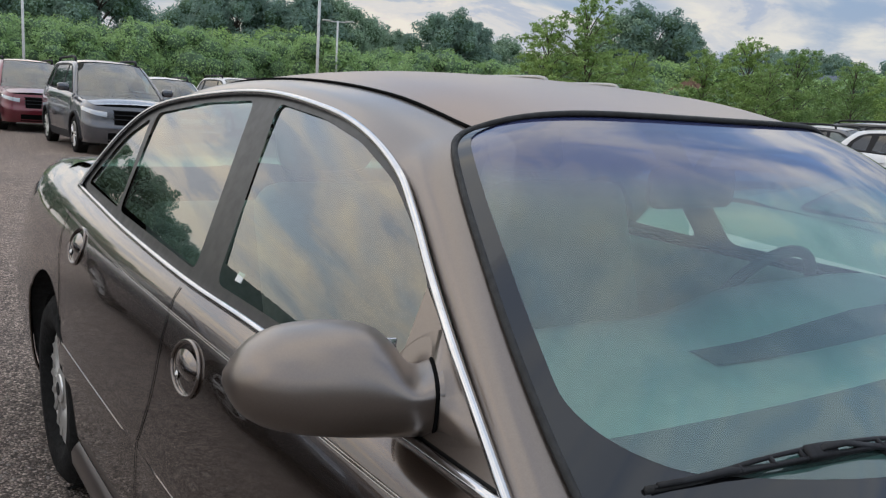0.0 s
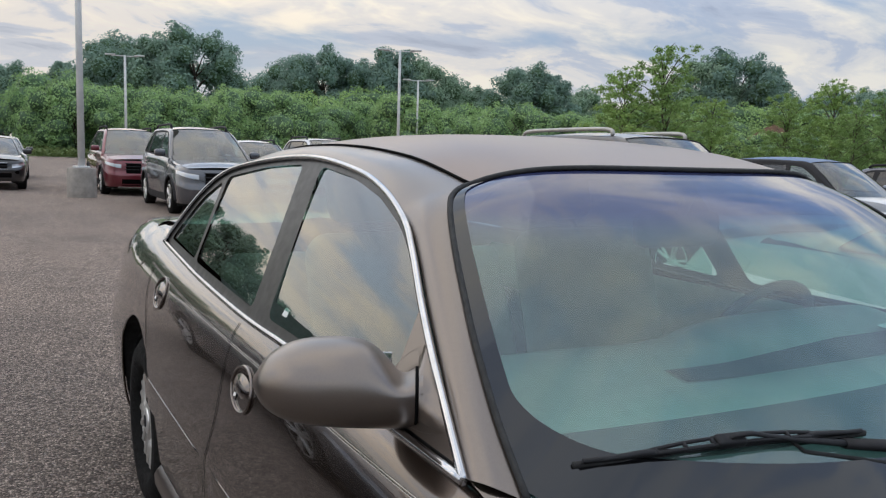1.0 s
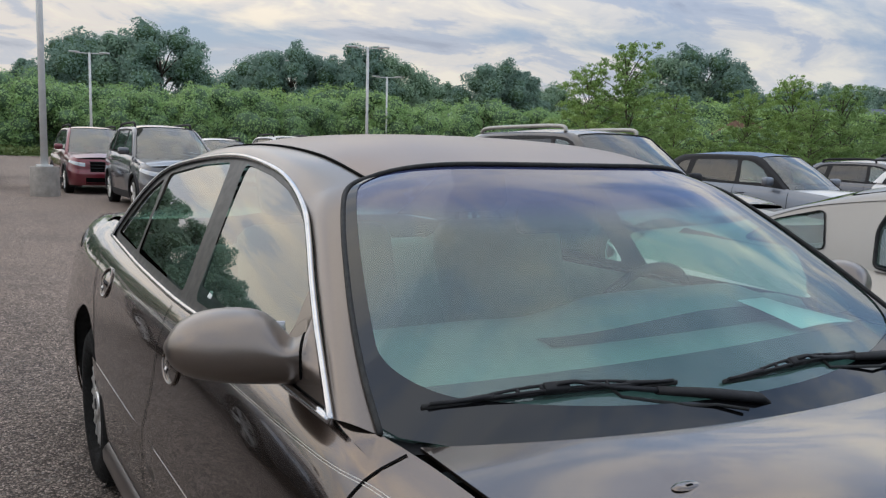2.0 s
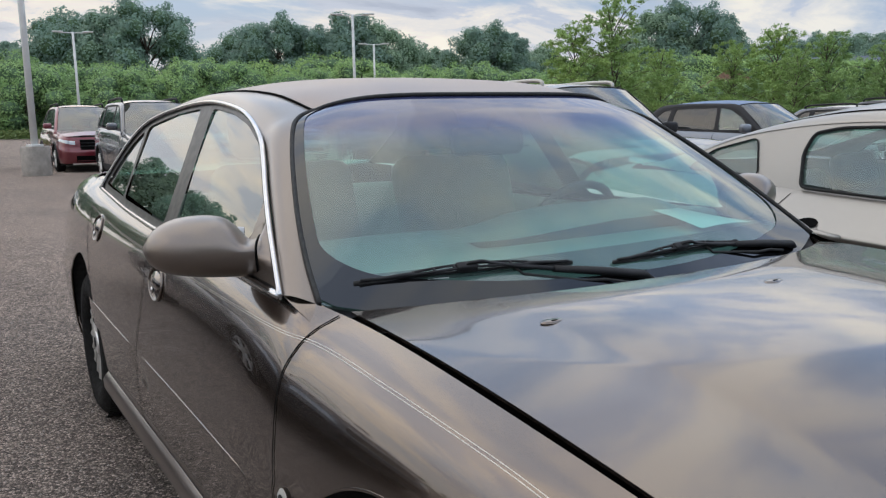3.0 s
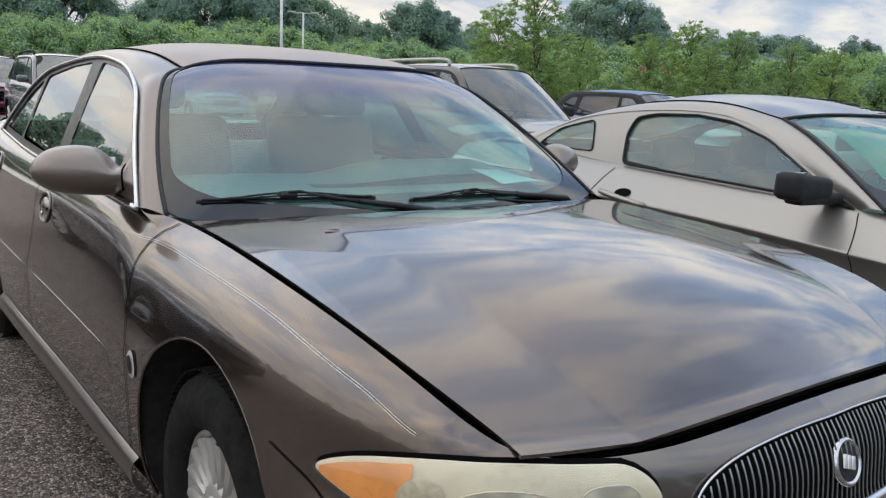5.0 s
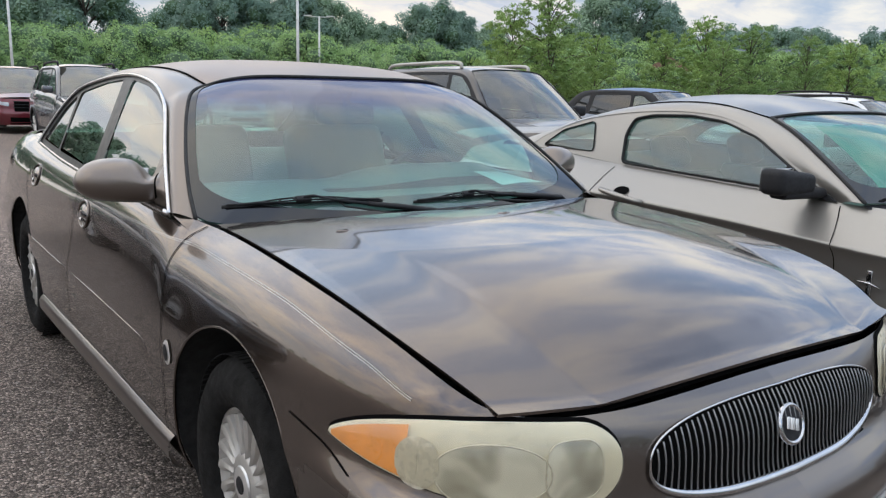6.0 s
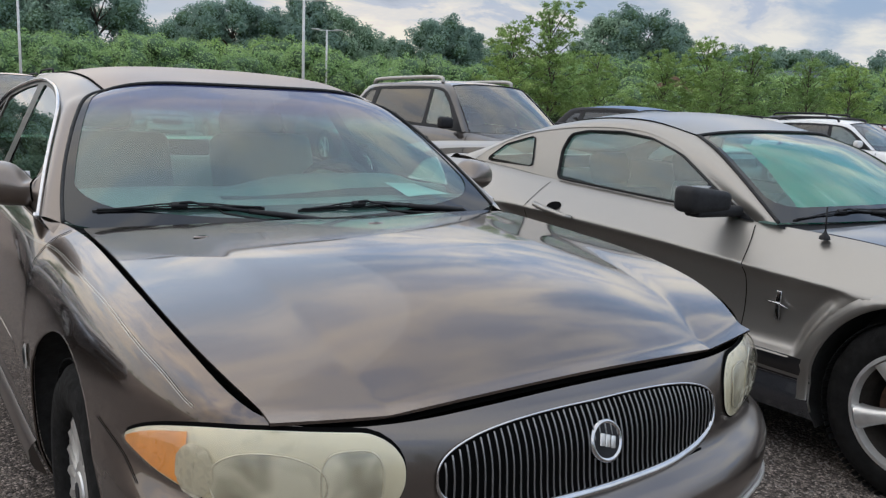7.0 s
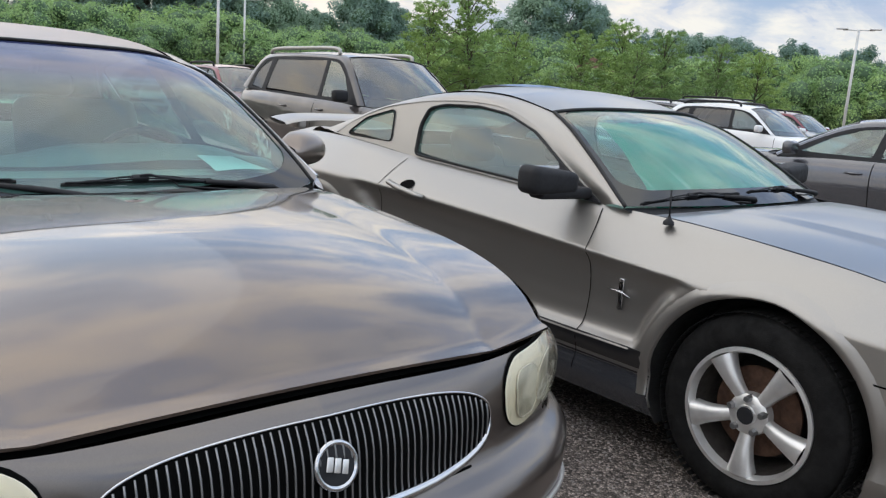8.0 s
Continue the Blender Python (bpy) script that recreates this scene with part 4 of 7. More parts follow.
def gap_line(root, sk, yz, width=0.006, name="panel_gap", mat=None, out=0.002, sides=(1, -1)):
    for side in sides:
        part(name, flank_ribbon(sk, yz, width, out, side), mat or M["gap"], root)


def bezel(root, sk, i0, i1, z_lo, z_hi, out, mat, name, side, label="", nu=24, nv=10, parent=None, dome=0.0):
    """A patch of the skin between two stations and two heights (functions of 0..1)."""
    rows = []
    for k in range(nu + 1):
        u = 0.5 - 0.5 * math.cos(math.pi * k / nu)
        row = []
        for j in range(nv + 1):
            v = j / nv
            d = dome * (math.sin(math.pi * min(max(u, 0), 1)) * math.sin(math.pi * v)) ** 0.5 if dome else 0
            row.append(sk.on(i0 + (i1 - i0) * u, z_lo(u) + (z_hi(u) - z_lo(u)) * v, out + d, side))
        rows.append(row)
    return part(name, grid_bm(rows, flip=side < 0), mat, parent or root, label)


def skin_disc(sk, i, z, a, b, out, dome, side, n=28, ri=5, ribs=0.0, square=2.0):
    """A round patch set on the skin at station i and height z; a in metres along, b upwards."""
    r, _ = sk.row_at(i)
    p0, p1 = sk.on(i, z, 0, 1), sk.on(i + 0.5, z, 0, 1)
    per = 0.5 / max(1e-4, (p1 - p0).length)
    rows = []
    for j in range(ri + 1):
        f = j / ri
        row = []
        for k in range(n):
            t = 2 * math.pi * k / n
            q = (abs(math.cos(t)) ** square + abs(math.sin(t)) ** square) ** (-1 / square)
            du, dv = f * q * math.cos(t), f * q * math.sin(t)
            row.append(sk.on(i + a * du * per, z + b * dv, out + dome * (1 - f * f) + ribs * math.sin(a * du * 900), side))
        rows.append(row)
    return grid_bm(rows, closed=True, flip=side > 0)


def skin_ring(sk, i, z, a, b, out, r, side, n=40, square=2.0):
    """A thin bead round such a patch."""
    per = 0.5 / max(1e-4, (sk.on(i + 0.5, z, 0, 1) - sk.on(i, z, 0, 1)).length)
    pts = []
    for k in range(n + 1):
        t = 2 * math.pi * k / n
        q = (abs(math.cos(t)) ** square + abs(math.sin(t)) ** square) ** (-1 / square)
        pts.append(sk.on(i + a * q * math.cos(t) * per, z + b * q * math.sin(t), out, side))
    return tube(pts, r, 6, cap=False)


def mirror_pod(root, m, size, mat, name, label):
    """A door mirror housing: a rounded pod with a dip towards the door, its glass on the rear face."""
    L_, H, Dp = size
    S = [0.0, 0.03, 0.06, 0.09, 0.12, 0.15, 0.18, 0.22, 0.26, 0.31, 0.36, 0.42, 0.50, 0.58, 0.65, 0.72, 0.78, 0.83, 0.88, 0.92, 0.95, 0.975, 0.99, 1.0]
    up = crom([(0, 0.36), (0.05, 0.30), (0.10, 0.20), (0.15, 0.26), (0.23, 0.62), (0.33, 0.90), (0.47, 1.0), (0.65, 0.97), (0.80, 0.84), (0.92, 0.56), (1, 0.12)], 6)
    dn = crom([(0, 0.92), (0.2, 0.90), (0.5, 0.86), (0.75, 0.76), (0.90, 0.54), (1, 0.12)], 6)
    dp = crom([(0, 0.70), (0.2, 0.88), (0.5, 1.0), (0.75, 0.92), (0.92, 0.62), (1, 0.15)], 6)
    rows = []
    for s in S:
        u, d, w = (np.interp(s, c[:, 0], c[:, 1]) for c in (up, dn, dp))
        row = []
        for j in range(44):
            a = 2 * math.pi * j / 44
            ca, sa = math.cos(a), math.sin(a)
            e = 2 / 2.25
            row.append(Vector((L_ * s, -Dp * w * abs(ca) ** e * (1 if ca > 0 else -0.55), H * abs(sa) ** e * (u if sa > 0 else -d))))
        rows.append(row)
    bm = grid_bm(rows, closed=True)
    bm.verts.ensure_lookup_table()
    bm.faces.new([bm.verts[i] for i in range(44)][::-1])
    bm.faces.new([bm.verts[len(bm.verts) - 44 + i] for i in range(44)])
    bmesh.ops.transform(bm, matrix=m, verts=bm.verts)
    bmesh.ops.recalc_face_normals(bm, faces=bm.faces[:])
    pod = part(name, bm, mat, root, label, sharp=70)
    g = box((L_ * 0.62, 0.004, H * 1.05), (L_ * 0.50, Dp * 0.545, 0.0), 0.001)
    bmesh.ops.transform(g, matrix=m, verts=g.verts)
    part("mirror_glass", g, M["chrome"], pod)
    part("mirror_seam", tube([m @ (Vector((L_ * 0.035, 0, 0)) + (r - Vector((L_ * 0.03, 0, 0))) * 1.012) for r in rows[1][31:] + rows[1][:14]], 0.0028, 6), M["gap"], pod)
    return pod, [m @ r for r in rows[1]]


def wiper(root, glass, tip, pivot, top, name="wiper"):
    """A wiper: arm from the pivot and a framed blade along the glass; tip and top are places (x, y) on the glass."""
    on = lambda q: Vector(glass[np.argmin((glass[:, 0] - q[0]) ** 2 + (glass[:, 1] - q[1]) ** 2)])
    tip, pivot, top = on(tip), Vector(pivot), on(top)
    up = Vector((0, -0.55, 0.83))
    back = Vector((0, 0.83, 0.55))
    at = lambda f, h, b=0.0: tip.lerp(top, f) + up * (h - 0.014 * 4 * f * (1 - f) * 0.2) + back * b
    line = at(0.60, 0) - pivot
    # broad shaft at the pivot, then the thin rod that hooks over the blade
    arm = part(name, tube([pivot - line * 0.05, pivot + line * 0.02 + up * 0.012, pivot + line * 0.30 + up * 0.018, pivot + line * 0.62 + up * 0.020], [0.010, 0.0175, 0.0165, 0.0130], 10, flat=0.62), M["trim"], root, "black wiper arm")
    part("arm_rod", tube([pivot + line * 0.60 + up * 0.020, pivot + line * 0.85 + up * 0.024, at(0.60, 0.030), at(0.54, 0.040), at(0.48, 0.038), at(0.47, 0.027)], [0.0085, 0.0065, 0.0055, 0.0055, 0.0050, 0.0040], 8, flat=0.7), M["trim"], arm)
    part("rubber_blade", tube([at(f, 0.005) for f in np.linspace(-0.005, 1.005, 9)], [0.0035] + [0.0048] * 7 + [0.0035], 6, flat=1.5), M["rubber"], arm)
    part("blade_spine", tube([at(f, 0.0125) for f in np.linspace(0.02, 0.98, 9)], 0.0036, 6), M["trim"], arm)
    # slotted main yoke: two rails and the webs between them
    rise = lambda f: 0.015 + 0.014 * (1 - abs((f - 0.51) / 0.31) ** 2.2)
    bm = bmesh.new()
    fs = np.linspace(0.20, 0.82, 15)
    for b in (-0.006, 0.006):
        tube([at(f, rise(f), b * (1 - 0.6 * abs((f - 0.51) / 0.31) ** 3)) for f in fs], 0.0030, 6, bm)
    for f in fs[1:-1:2]:
        tube([at(f, rise(f), -0.006), at(f, rise(f), 0.006)], 0.0034, 6, bm)
    part("main_yoke", bm, M["trim"], arm)
    part("yoke_clip", box((0.050, 0.020, 0.016), at(0.48, 0.027), 0.004, rot=Matrix.Rotation(math.atan2((top - tip).y, (top - tip).x), 4, "Z") @ Matrix.Rotation(radians(33), 4, "X")), M["trim"], arm)
    for f0, f1, peak in ((0.015, 0.40, 0.22), (0.62, 0.985, 0.80)):
        pts = [at(f, 0.009 + 0.010 * max(0.0, 1 - abs(f - peak) / 0.20)) for f in np.linspace(f0, f1, 9)]
        part("end_yoke", tube(pts, [0.0026, 0.0038, 0.0046, 0.0052, 0.0056, 0.0052, 0.0046, 0.0038, 0.0026], 6, flat=0.8), M["trim"], arm)
    # washer hose from the arm down to the cowl
    drop = pivot.lerp(tip, 0.30)
    part("washer_hose", tube([at(0.70, 0.016), at(0.74, 0.006, -0.02), drop + Vector((0.03, -0.030, 0.0)), pivot.lerp(tip, 0.18) + Vector((0, -0.026, 0.004)), pivot + Vector((-0.06, -0.024, 0.0))], 0.0036, 6), M["rubber"], arm)
    return arm


# ---------------------------------------------------------------- the taupe sedan


def sedan_hood(u, v):
    """Crown of the hood: flat shoulders, and a raised middle that starts at a soft valley each side and fades to the rear."""
    x = abs(2 * u - 1)
    c = 0.735 - 0.055 * (1 - min(1.0, v / 0.25)) ** 2
    w = 0.006 + 0.14 * v * v
    t = (1 - (x / c) ** 2) / w
    rise = w * (math.log1p(math.exp(t)) if t < 30 else t) * (1 - x ** 6)
    # shallow bend across the rear, bowed towards the nose
    vc = 0.50 + 0.26 * x * x
    bend = math.sin(math.pi * (v - vc) / (1 - vc)) if v > vc else 0.0
    return 0.016 * (1 - x * x) * math.sin(math.pi * v) + 0.017 * rise * math.sin(math.pi * v) ** 0.85 - 0.0045 * bend * (1 - x ** 6)


def sedan_hood_front(u):
    """Front edge of the hood: low over the headlights, higher over the grille."""
    x = abs(2 * u - 1)
    t = (1 - (x / 0.68) ** 2) / 0.015
    rise = 0.015 * (math.log1p(math.exp(t)) if t < 30 else t)
    return np.array((0.690 * (2 * u - 1), -0.800 - 0.072 * (1 - x ** 2.2), 0.7545 + 0.0225 * rise + 0.0130 * max(0.0, (x - 0.68) / 0.32)))


def sedan_dash():
    """Top of the dash: a shelf under the glass, a shallow trough, the mound over the instruments, then its face."""
    rows = []
    for x in np.linspace(-0.835, 0.835, 41):
        m = 0.052 / (1 + math.exp(-(x + 0.02) / 0.055)) / (1 + math.exp((x - 0.68) / 0.04)) + 0.012 * math.exp(-((x + 0.45) / 0.26) ** 4)
        t = 0.014 / (1 + math.exp(-(x + 0.10) / 0.06))
        bow = 0.10 * (abs(x) / 0.7) ** 2
        rows.append([Vector((x, y + bow * b, z + m * h - t * d)) for y, z, h, d, b in (
            (0.395, 0.905, 0, 0, 1.0), (0.55, 0.945, 0, 0, 0.8), (0.63, 0.958, 0, 0, 0.4), (0.765, 0.964, 0, 0, 0.1), (0.785, 0.962, 0, 1, 0.0), (0.865, 0.972, 0.1, 1, 0.0),
            (0.885, 0.982, 0.25, 0, 0.0), (0.92, 0.985, 0.70, 0, 0.0), (0.965, 0.986, 1.0, 0, 0.0), (1.01, 0.980, 0.92, 0, 0.0), (1.025, 0.95, 0.7, 0, 0.0), (1.01, 0.80, 0.2, 0, 0.0), (1.03, 0.60, 0, 0, 0.0))])
    return rows


SEDAN = dict(
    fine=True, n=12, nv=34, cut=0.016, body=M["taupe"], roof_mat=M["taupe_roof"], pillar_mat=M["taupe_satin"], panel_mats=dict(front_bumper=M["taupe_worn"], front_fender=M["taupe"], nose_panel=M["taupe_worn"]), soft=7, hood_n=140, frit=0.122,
    stations=[
        (0.00, -1.025, 0.20, 0.46, 0.753, 0.150, 0.062, 0.08),
        (0.25, -1.012, 0.20, 0.46, 0.750, 0.142, 0.062, 0.08),
        (0.48, -0.970, 0.20, 0.46, 0.742, 0.110, 0.060, 0.08),
        (0.692, -0.885, 0.20, 0.47, 0.748, 0.092, 0.068, 0.07),
        (0.816, -0.755, 0.20, 0.49, 0.790, 0.098, 0.056, 0.06),
        (0.875, -0.520, 0.21, 0.53, 0.866, 0.112, 0.012, 0.05),
        (0.905, -0.200, 0.22, 0.57, 0.902, 0.134, 0.004, 0.05),
        (0.915, 0.120, 0.22, 0.58, 0.922, 0.150, 0.000, 0.05),
        (0.918, 0.400, 0.20, 0.57, 0.935, 0.158, 0.000, 0.06),
        (0.920, 0.590, 0.19, 0.57, 0.955, 0.092, 0.000, 0.06),
        (0.922, 1.200, 0.19, 0.57, 0.970, 0.080, 0.000, 0.06),
        (0.928, 1.700, 0.19, 0.57, 0.968, 0.084, 0.000, 0.06),
        (0.936, 2.300, 0.19, 0.58, 0.990, 0.102, 0.000, 0.06),
        (0.940, 2.850, 0.20, 0.60, 1.024, 0.126, 0.000, 0.06),
        (0.935, 3.300, 0.22, 0.60, 1.045, 0.165, 0.000, 0.06),
        (0.910, 3.680, 0.24, 0.58, 1.040, 0.185, 0.010, 0.06),
        (0.835, 3.920, 0.26, 0.56, 1.030, 0.170, 0.030, 0.07),
        (0.600, 4.050, 0.27, 0.55, 1.030, 0.160, 0.040, 0.08),
        (0.000, 4.095, 0.27, 0.55, 1.040, 0.150, 0.040, 0.08)],
    axles=(0.0, 2.85, 0.335, 0.335, 0.412), track=0.872, track_rear=0.905, wheel="cover", rim=0.203,
    cuts=(0.47, 1.72, 2.78), sill=0.31, bumper_z=0.56, bump_i=5.4, rear_i=15.0, deck_i=14,
    hood_span=(3.15, 8.1), hood_gap=0.012, hood_lift=0.006, hood_lift_fn=sedan_hood,
    hood_front=((0.690, -0.800, 0.7675), (-0.872, 0.777)), front_edge=sedan_hood_front, hood_rear=((0.750, 0.438, 0.936), (0.205, 0.970)), header_power=6.0,
    a_pillar=[(0.795, 0.492, 0.946), (0.776, 0.600, 1.020), (0.744, 0.720, 1.103), (0.700, 0.848, 1.189), (0.668, 0.930, 1.241), (0.634, 1.005, 1.287), (0.606, 1.050, 1.309), (0.572, 1.080, 1.323), (0.536, 1.094, 1.332)],
    header=(0.985, 1.372), ws_base=(0.300, 0.866), ws_bulge=0.030, seal=0.0058, frame_mat=M["pillar_black"],
    roof_rail=[(0.536, 1.094, 1.332), (0.548, 1.350, 1.382), (0.555, 1.700, 1.404), (0.556, 2.100, 1.394), (0.560, 2.420, 1.352)],
    c_pillar=[(0.560, 2.420, 1.352), (0.585, 2.700, 1.255), (0.630, 2.980, 1.140), (0.690, 3.260, 1.052)],
    rear_top=(2.560, 1.385), rear_base=(3.420, 1.060), roof_bulge=0.011,
    dlo=[(0.845, 0.560, 0.959), (0.816, 0.663, 1.021), (0.786, 0.761, 1.080), (0.754, 0.864, 1.145), (0.719, 0.969, 1.214), (0.691, 1.068, 1.268), (0.666, 1.224, 1.318), (0.649, 1.410, 1.350), (0.638, 1.725, 1.372), (0.646, 2.086, 1.357), (0.669, 2.473, 1.310), (0.713, 2.672, 1.224), (0.782, 2.811, 1.089), (0.814, 2.854, 1.027)],
    belt=[(2.500, 1.005), (2.184, 0.987), (1.676, 0.970), (1.292, 0.970), (0.900, 0.964)],
    side_plane=(0.845, 0.964, 0.506, 0.006), frame_step=0.014,
    panes=[([(0.838, 0.990), (0.856, 1.120), (0.960, 1.192), (1.075, 1.250), (1.230, 1.298), (1.410, 1.330), (1.655, 1.351), (1.520, 0.992)], "front_door_glass", M["glass_side"]),
           ([(1.652, 0.992), (1.795, 1.352), (2.086, 1.336), (2.455, 1.290), (2.345, 1.018)], "rear_door_glass", M["glass_side"]),
           ([(2.372, 1.022), (2.492, 1.276), (2.645, 1.205), (2.765, 1.085), (2.795, 1.045)], "quarter_glass", M["glass_side"])],
    moulding=(0.0072, M["chrome"]), dash=(0.90, 0.72), dash_rows=lambda: sedan_dash(), steering=(0.39, 1.130, 0.912), seat_y=1.44, trim_mat=M["cloth"], seat_z=0.44, seat_h=0.71,
)


def build_sedan():
    root, sk = car("sedan", "taupe brown metallic four-door sedan parked on asphalt", SEDAN, pose(0, 0, 0))
    # shut lines
    gap_line(root, sk, [(0.500, 0.30), (0.480, 0.42), (0.465, 0.60), (0.478, 0.78), (0.452, 0.88), (0.420, 0.935)], 0.0045)
    gap_line(root, sk, [(1.800, 0.28), (1.785, 0.42), (1.745, 0.56), (1.665, 0.72), (1.640, 0.85), (1.655, 0.955)], 0.0045)
    gap_line(root, sk, [(2.48, 0.36), (2.52, 0.50), (2.60, 0.68), (2.70, 0.85), (2.74, 0.96)])
    gap_line(root, sk, [(0.50, 0.305), (1.2, 0.30), (1.9, 0.30), (2.46, 0.315)], 0.007)
    for side in (1, -1):
        # bodyside moulding of the doors
        for y0, y1, z0, z1 in ((0.60, 1.715, 0.562, 0.575), (1.770, 2.62, 0.575, 0.592)):
            rows = []
            for k in range(25):
                f = k / 24
                y = y0 + (y1 - y0) * f
                zt = z0 + (z1 - z0) * f - (0.05 * max(0, 1 - f * 14) ** 2 if y0 < 1 else 0)
                e = min(1, f * 9, (1 - f) * 9)
                rows.append([sk.flank(y, z, o * e, side) for z, o in ((zt - 0.105, 0.000), (zt - 0.100, 0.006), (zt - 0.05, 0.0050), (zt - 0.004, 0.0026), (zt - 0.0012, 0.0018), (zt, 0.000))])
            part("bodyside_moulding", grid_bm(rows, flip=side < 0), M["taupe"], root, sharp=40)
        # pinstripe, two fine lines
        for dz in (0.0, 0.004):
            yz = [(-0.655, 0.764 + dz), (-0.5, 0.812 + dz), (-0.2, 0.860 + dz), (0.2, 0.882 + dz), (0.5, 0.892 + dz), (1.2, 0.902 + dz), (2.0, 0.915 + dz), (2.8, 0.955 + dz)]
            part("pinstripe", flank_ribbon(sk, yz, 0.0014, 0.0016, side, 20), M["stripe"], root, "fine cream double pinstripe")
        # fender corner under the pillar, and the quarter beside the rear window
        K, A, C = SEDAN["dlo"], SEDAN["a_pillar"], SEDAN["c_pillar"]
        m = lambda p: Vector((p[0] * side, p[1], p[2]))
        lo_a, lo_b = sk.flank(0.455, 0.915, -0.006, side), m((0.762, 0.440, 0.926))
        rows = []
        for f in np.linspace(0, 1, 8):
            a, b = m(K[0]).lerp(m(A[0]), f), lo_a.lerp(lo_b, f)
            rows.append([a + Vector((0, 0.004, 0.003)), a.lerp(b, 0.35) + Vector((0.004 * side, 0, 0.004)), a.lerp(b, 0.7) + Vector((0.003 * side, 0, 0.004)), b])
        part("fender_corner", grid_bm(rows, flip=side > 0), M["taupe"], root)
        rows = []
        for f in np.linspace(0, 1, 10):
            a = m(K[-1]).lerp(m(C[-1]), f)
            q = sk.top(sk.index(2.78 + 0.80 * f))
            b = Vector((q[0] * side, q[1], q[2]))
            rows.append([a + Vector((0, -0.01, 0.002)), a.lerp(b, 0.5) + Vector((0, 0, 0.012)), b])
        part("quarter_corner", grid_bm(rows, flip=side > 0), M["taupe"], root)
        # rocker strip that flares at the foot of the doors
        rows = []
        for y in np.linspace(0.43, 2.42, 30):
            rows.append([sk.flank(y, z, o, side) for z, o in ((0.318, 0.001), (0.306, 0.016), (0.290, 0.028), (0.255, 0.036), (0.225, 0.034), (0.200, 0.012))])
        part("rocker_moulding", grid_bm(rows, flip=side < 0), M["taupe_worn"], root, "dusty taupe rocker moulding", sharp=50)
        # door handles: oval dish with a flap
        for hy, hz in ((1.475, 0.838), (2.500, 0.893)):
            i = sk.index(hy, hz)
            dish = part("door_handle", skin_disc(sk, i, hz, 0.072, 0.050, 0.003, -0.018, side), M["taupe"], root, "oval body-coloured door handle")
            ring, per = [], 0.5 / (sk.on(i + 0.5, hz, 0, 1) - sk.on(i, hz, 0, 1)).length
            for k in range(33):
                t = 2 * math.pi * k / 32
                ring.append(sk.on(i + 0.074 * math.cos(t) * per, hz + 0.051 * math.sin(t), 0.003, side))
            part("handle_rim", tube(ring, 0.0045, 6, cap=False), M["taupe"], dish)
            flap = skin_disc(sk, i - 0.006 * per, hz + 0.010, 0.062, 0.026, 0.005, 0.010, side)
            part("handle_flap", flap, M["taupe"], dish)
            part("lock", skin_disc(sk, i + 0.045 * per, hz - 0.026, 0.010, 0.010, 0.002, 0.004, side, 16, 2), M["chrome"], dish)
        # round fender badge behind the front wheel
        i = sk.index(0.462, 0.582)
        badge = part("fender_badge", skin_disc(sk, sk.index(0.405, 0.585), 0.585, 0.031, 0.036, 0.004, 0.003, side), M["alloy"], root, "small round bright badge")
        part("badge_centre", skin_disc(sk, sk.index(0.405, 0.585), 0.585, 0.020, 0.025, 0.0070, 0.002, side), M["trim"], badge)
        # painted sail panel in the front corner of the door glass
        X = lambda y, z: 0.845 - 0.506 * (z - 0.964)
        q = [(0.590, 0.970), (0.840, 0.974), (0.866, 1.128), (0.770, 1.074), (0.668, 1.014)]
        bm = bmesh.new()
        vs = [bm.verts.new(((X(y, z) + 0.004) * side, y, z)) for y, z in q]
        bm.faces.new(vs if side > 0 else vs[::-1])
        part("sail_panel", bm, M["taupe_satin"], root, smooth=False)
        # door mirror
        a = Matrix.Translation((0.805 * side, 0.772, 1.030)) @ Matrix.Diagonal((side, 1, 1, 1)) @ pose(0, 0, 0, 0, 0, 27)
        pod, ring = mirror_pod(root, a, (0.266, 0.074, 0.094), M["taupe_satin"], "door_mirror", "body-coloured door mirror")
        cen = sum(ring, Vector()) / len(ring)
        foot_rows = []
        for f in (0.0, 0.25, 0.5, 0.75, 1.0):
            row = []
            for r in ring:
                t = math.atan2(r.z - cen.z, r.y - cen.y)
                k = 0.5 + 0.5 * math.sin(t)
                base = Vector((0, 0.750 + 0.115 * math.cos(t), 1.010 + (0.085 if math.sin(t) > 0 else 0.034) * math.sin(t)))
                base.y = max(base.y, 0.578 + 1.63 * (base.z - 0.959))
                base.x = (X(base.y, base.z) + 0.0045) * side
                p = r.lerp(base, f)
                g = math.sin(math.pi * f) * 0.004
                row.append(p - (p - cen).normalized() * g * 0.8)
            foot_rows.append(row)
        part("mirror_foot", grid_bm(foot_rows, closed=True, flip=side < 0), M["taupe_satin"], pod)
        # headlight: dark rim, hazed lens, round lamps behind it, amber end
        i0, i1 = sk.nose_index(0.464, 0.66), sk.index(-0.475, 0.66)
        rnd = lambda u: math.sqrt(max(0.0, 1 - max(0.0, 1 - u / 0.12) ** 2.0)) * math.sqrt(max(0.0, 1 - max(0.0, 1 - (1 - u) / 0.16) ** 2.0))
        lo0 = lambda u: 0.578 + 0.066 * max(0.0, u) ** 1.8
        hi0 = lambda u: 0.731 + 0.018 * math.sin(math.pi * min(1, max(0, u) * 1.15)) - 0.042 * max(0, (u - 0.62) / 0.38) ** 2
        lo = lambda u: 0.660 + (lo0(u) - 0.660) * (0.06 + 0.94 * rnd(u))
        hi = lambda u: 0.660 + (hi0(u) - 0.660) * (0.06 + 0.94 * rnd(u))
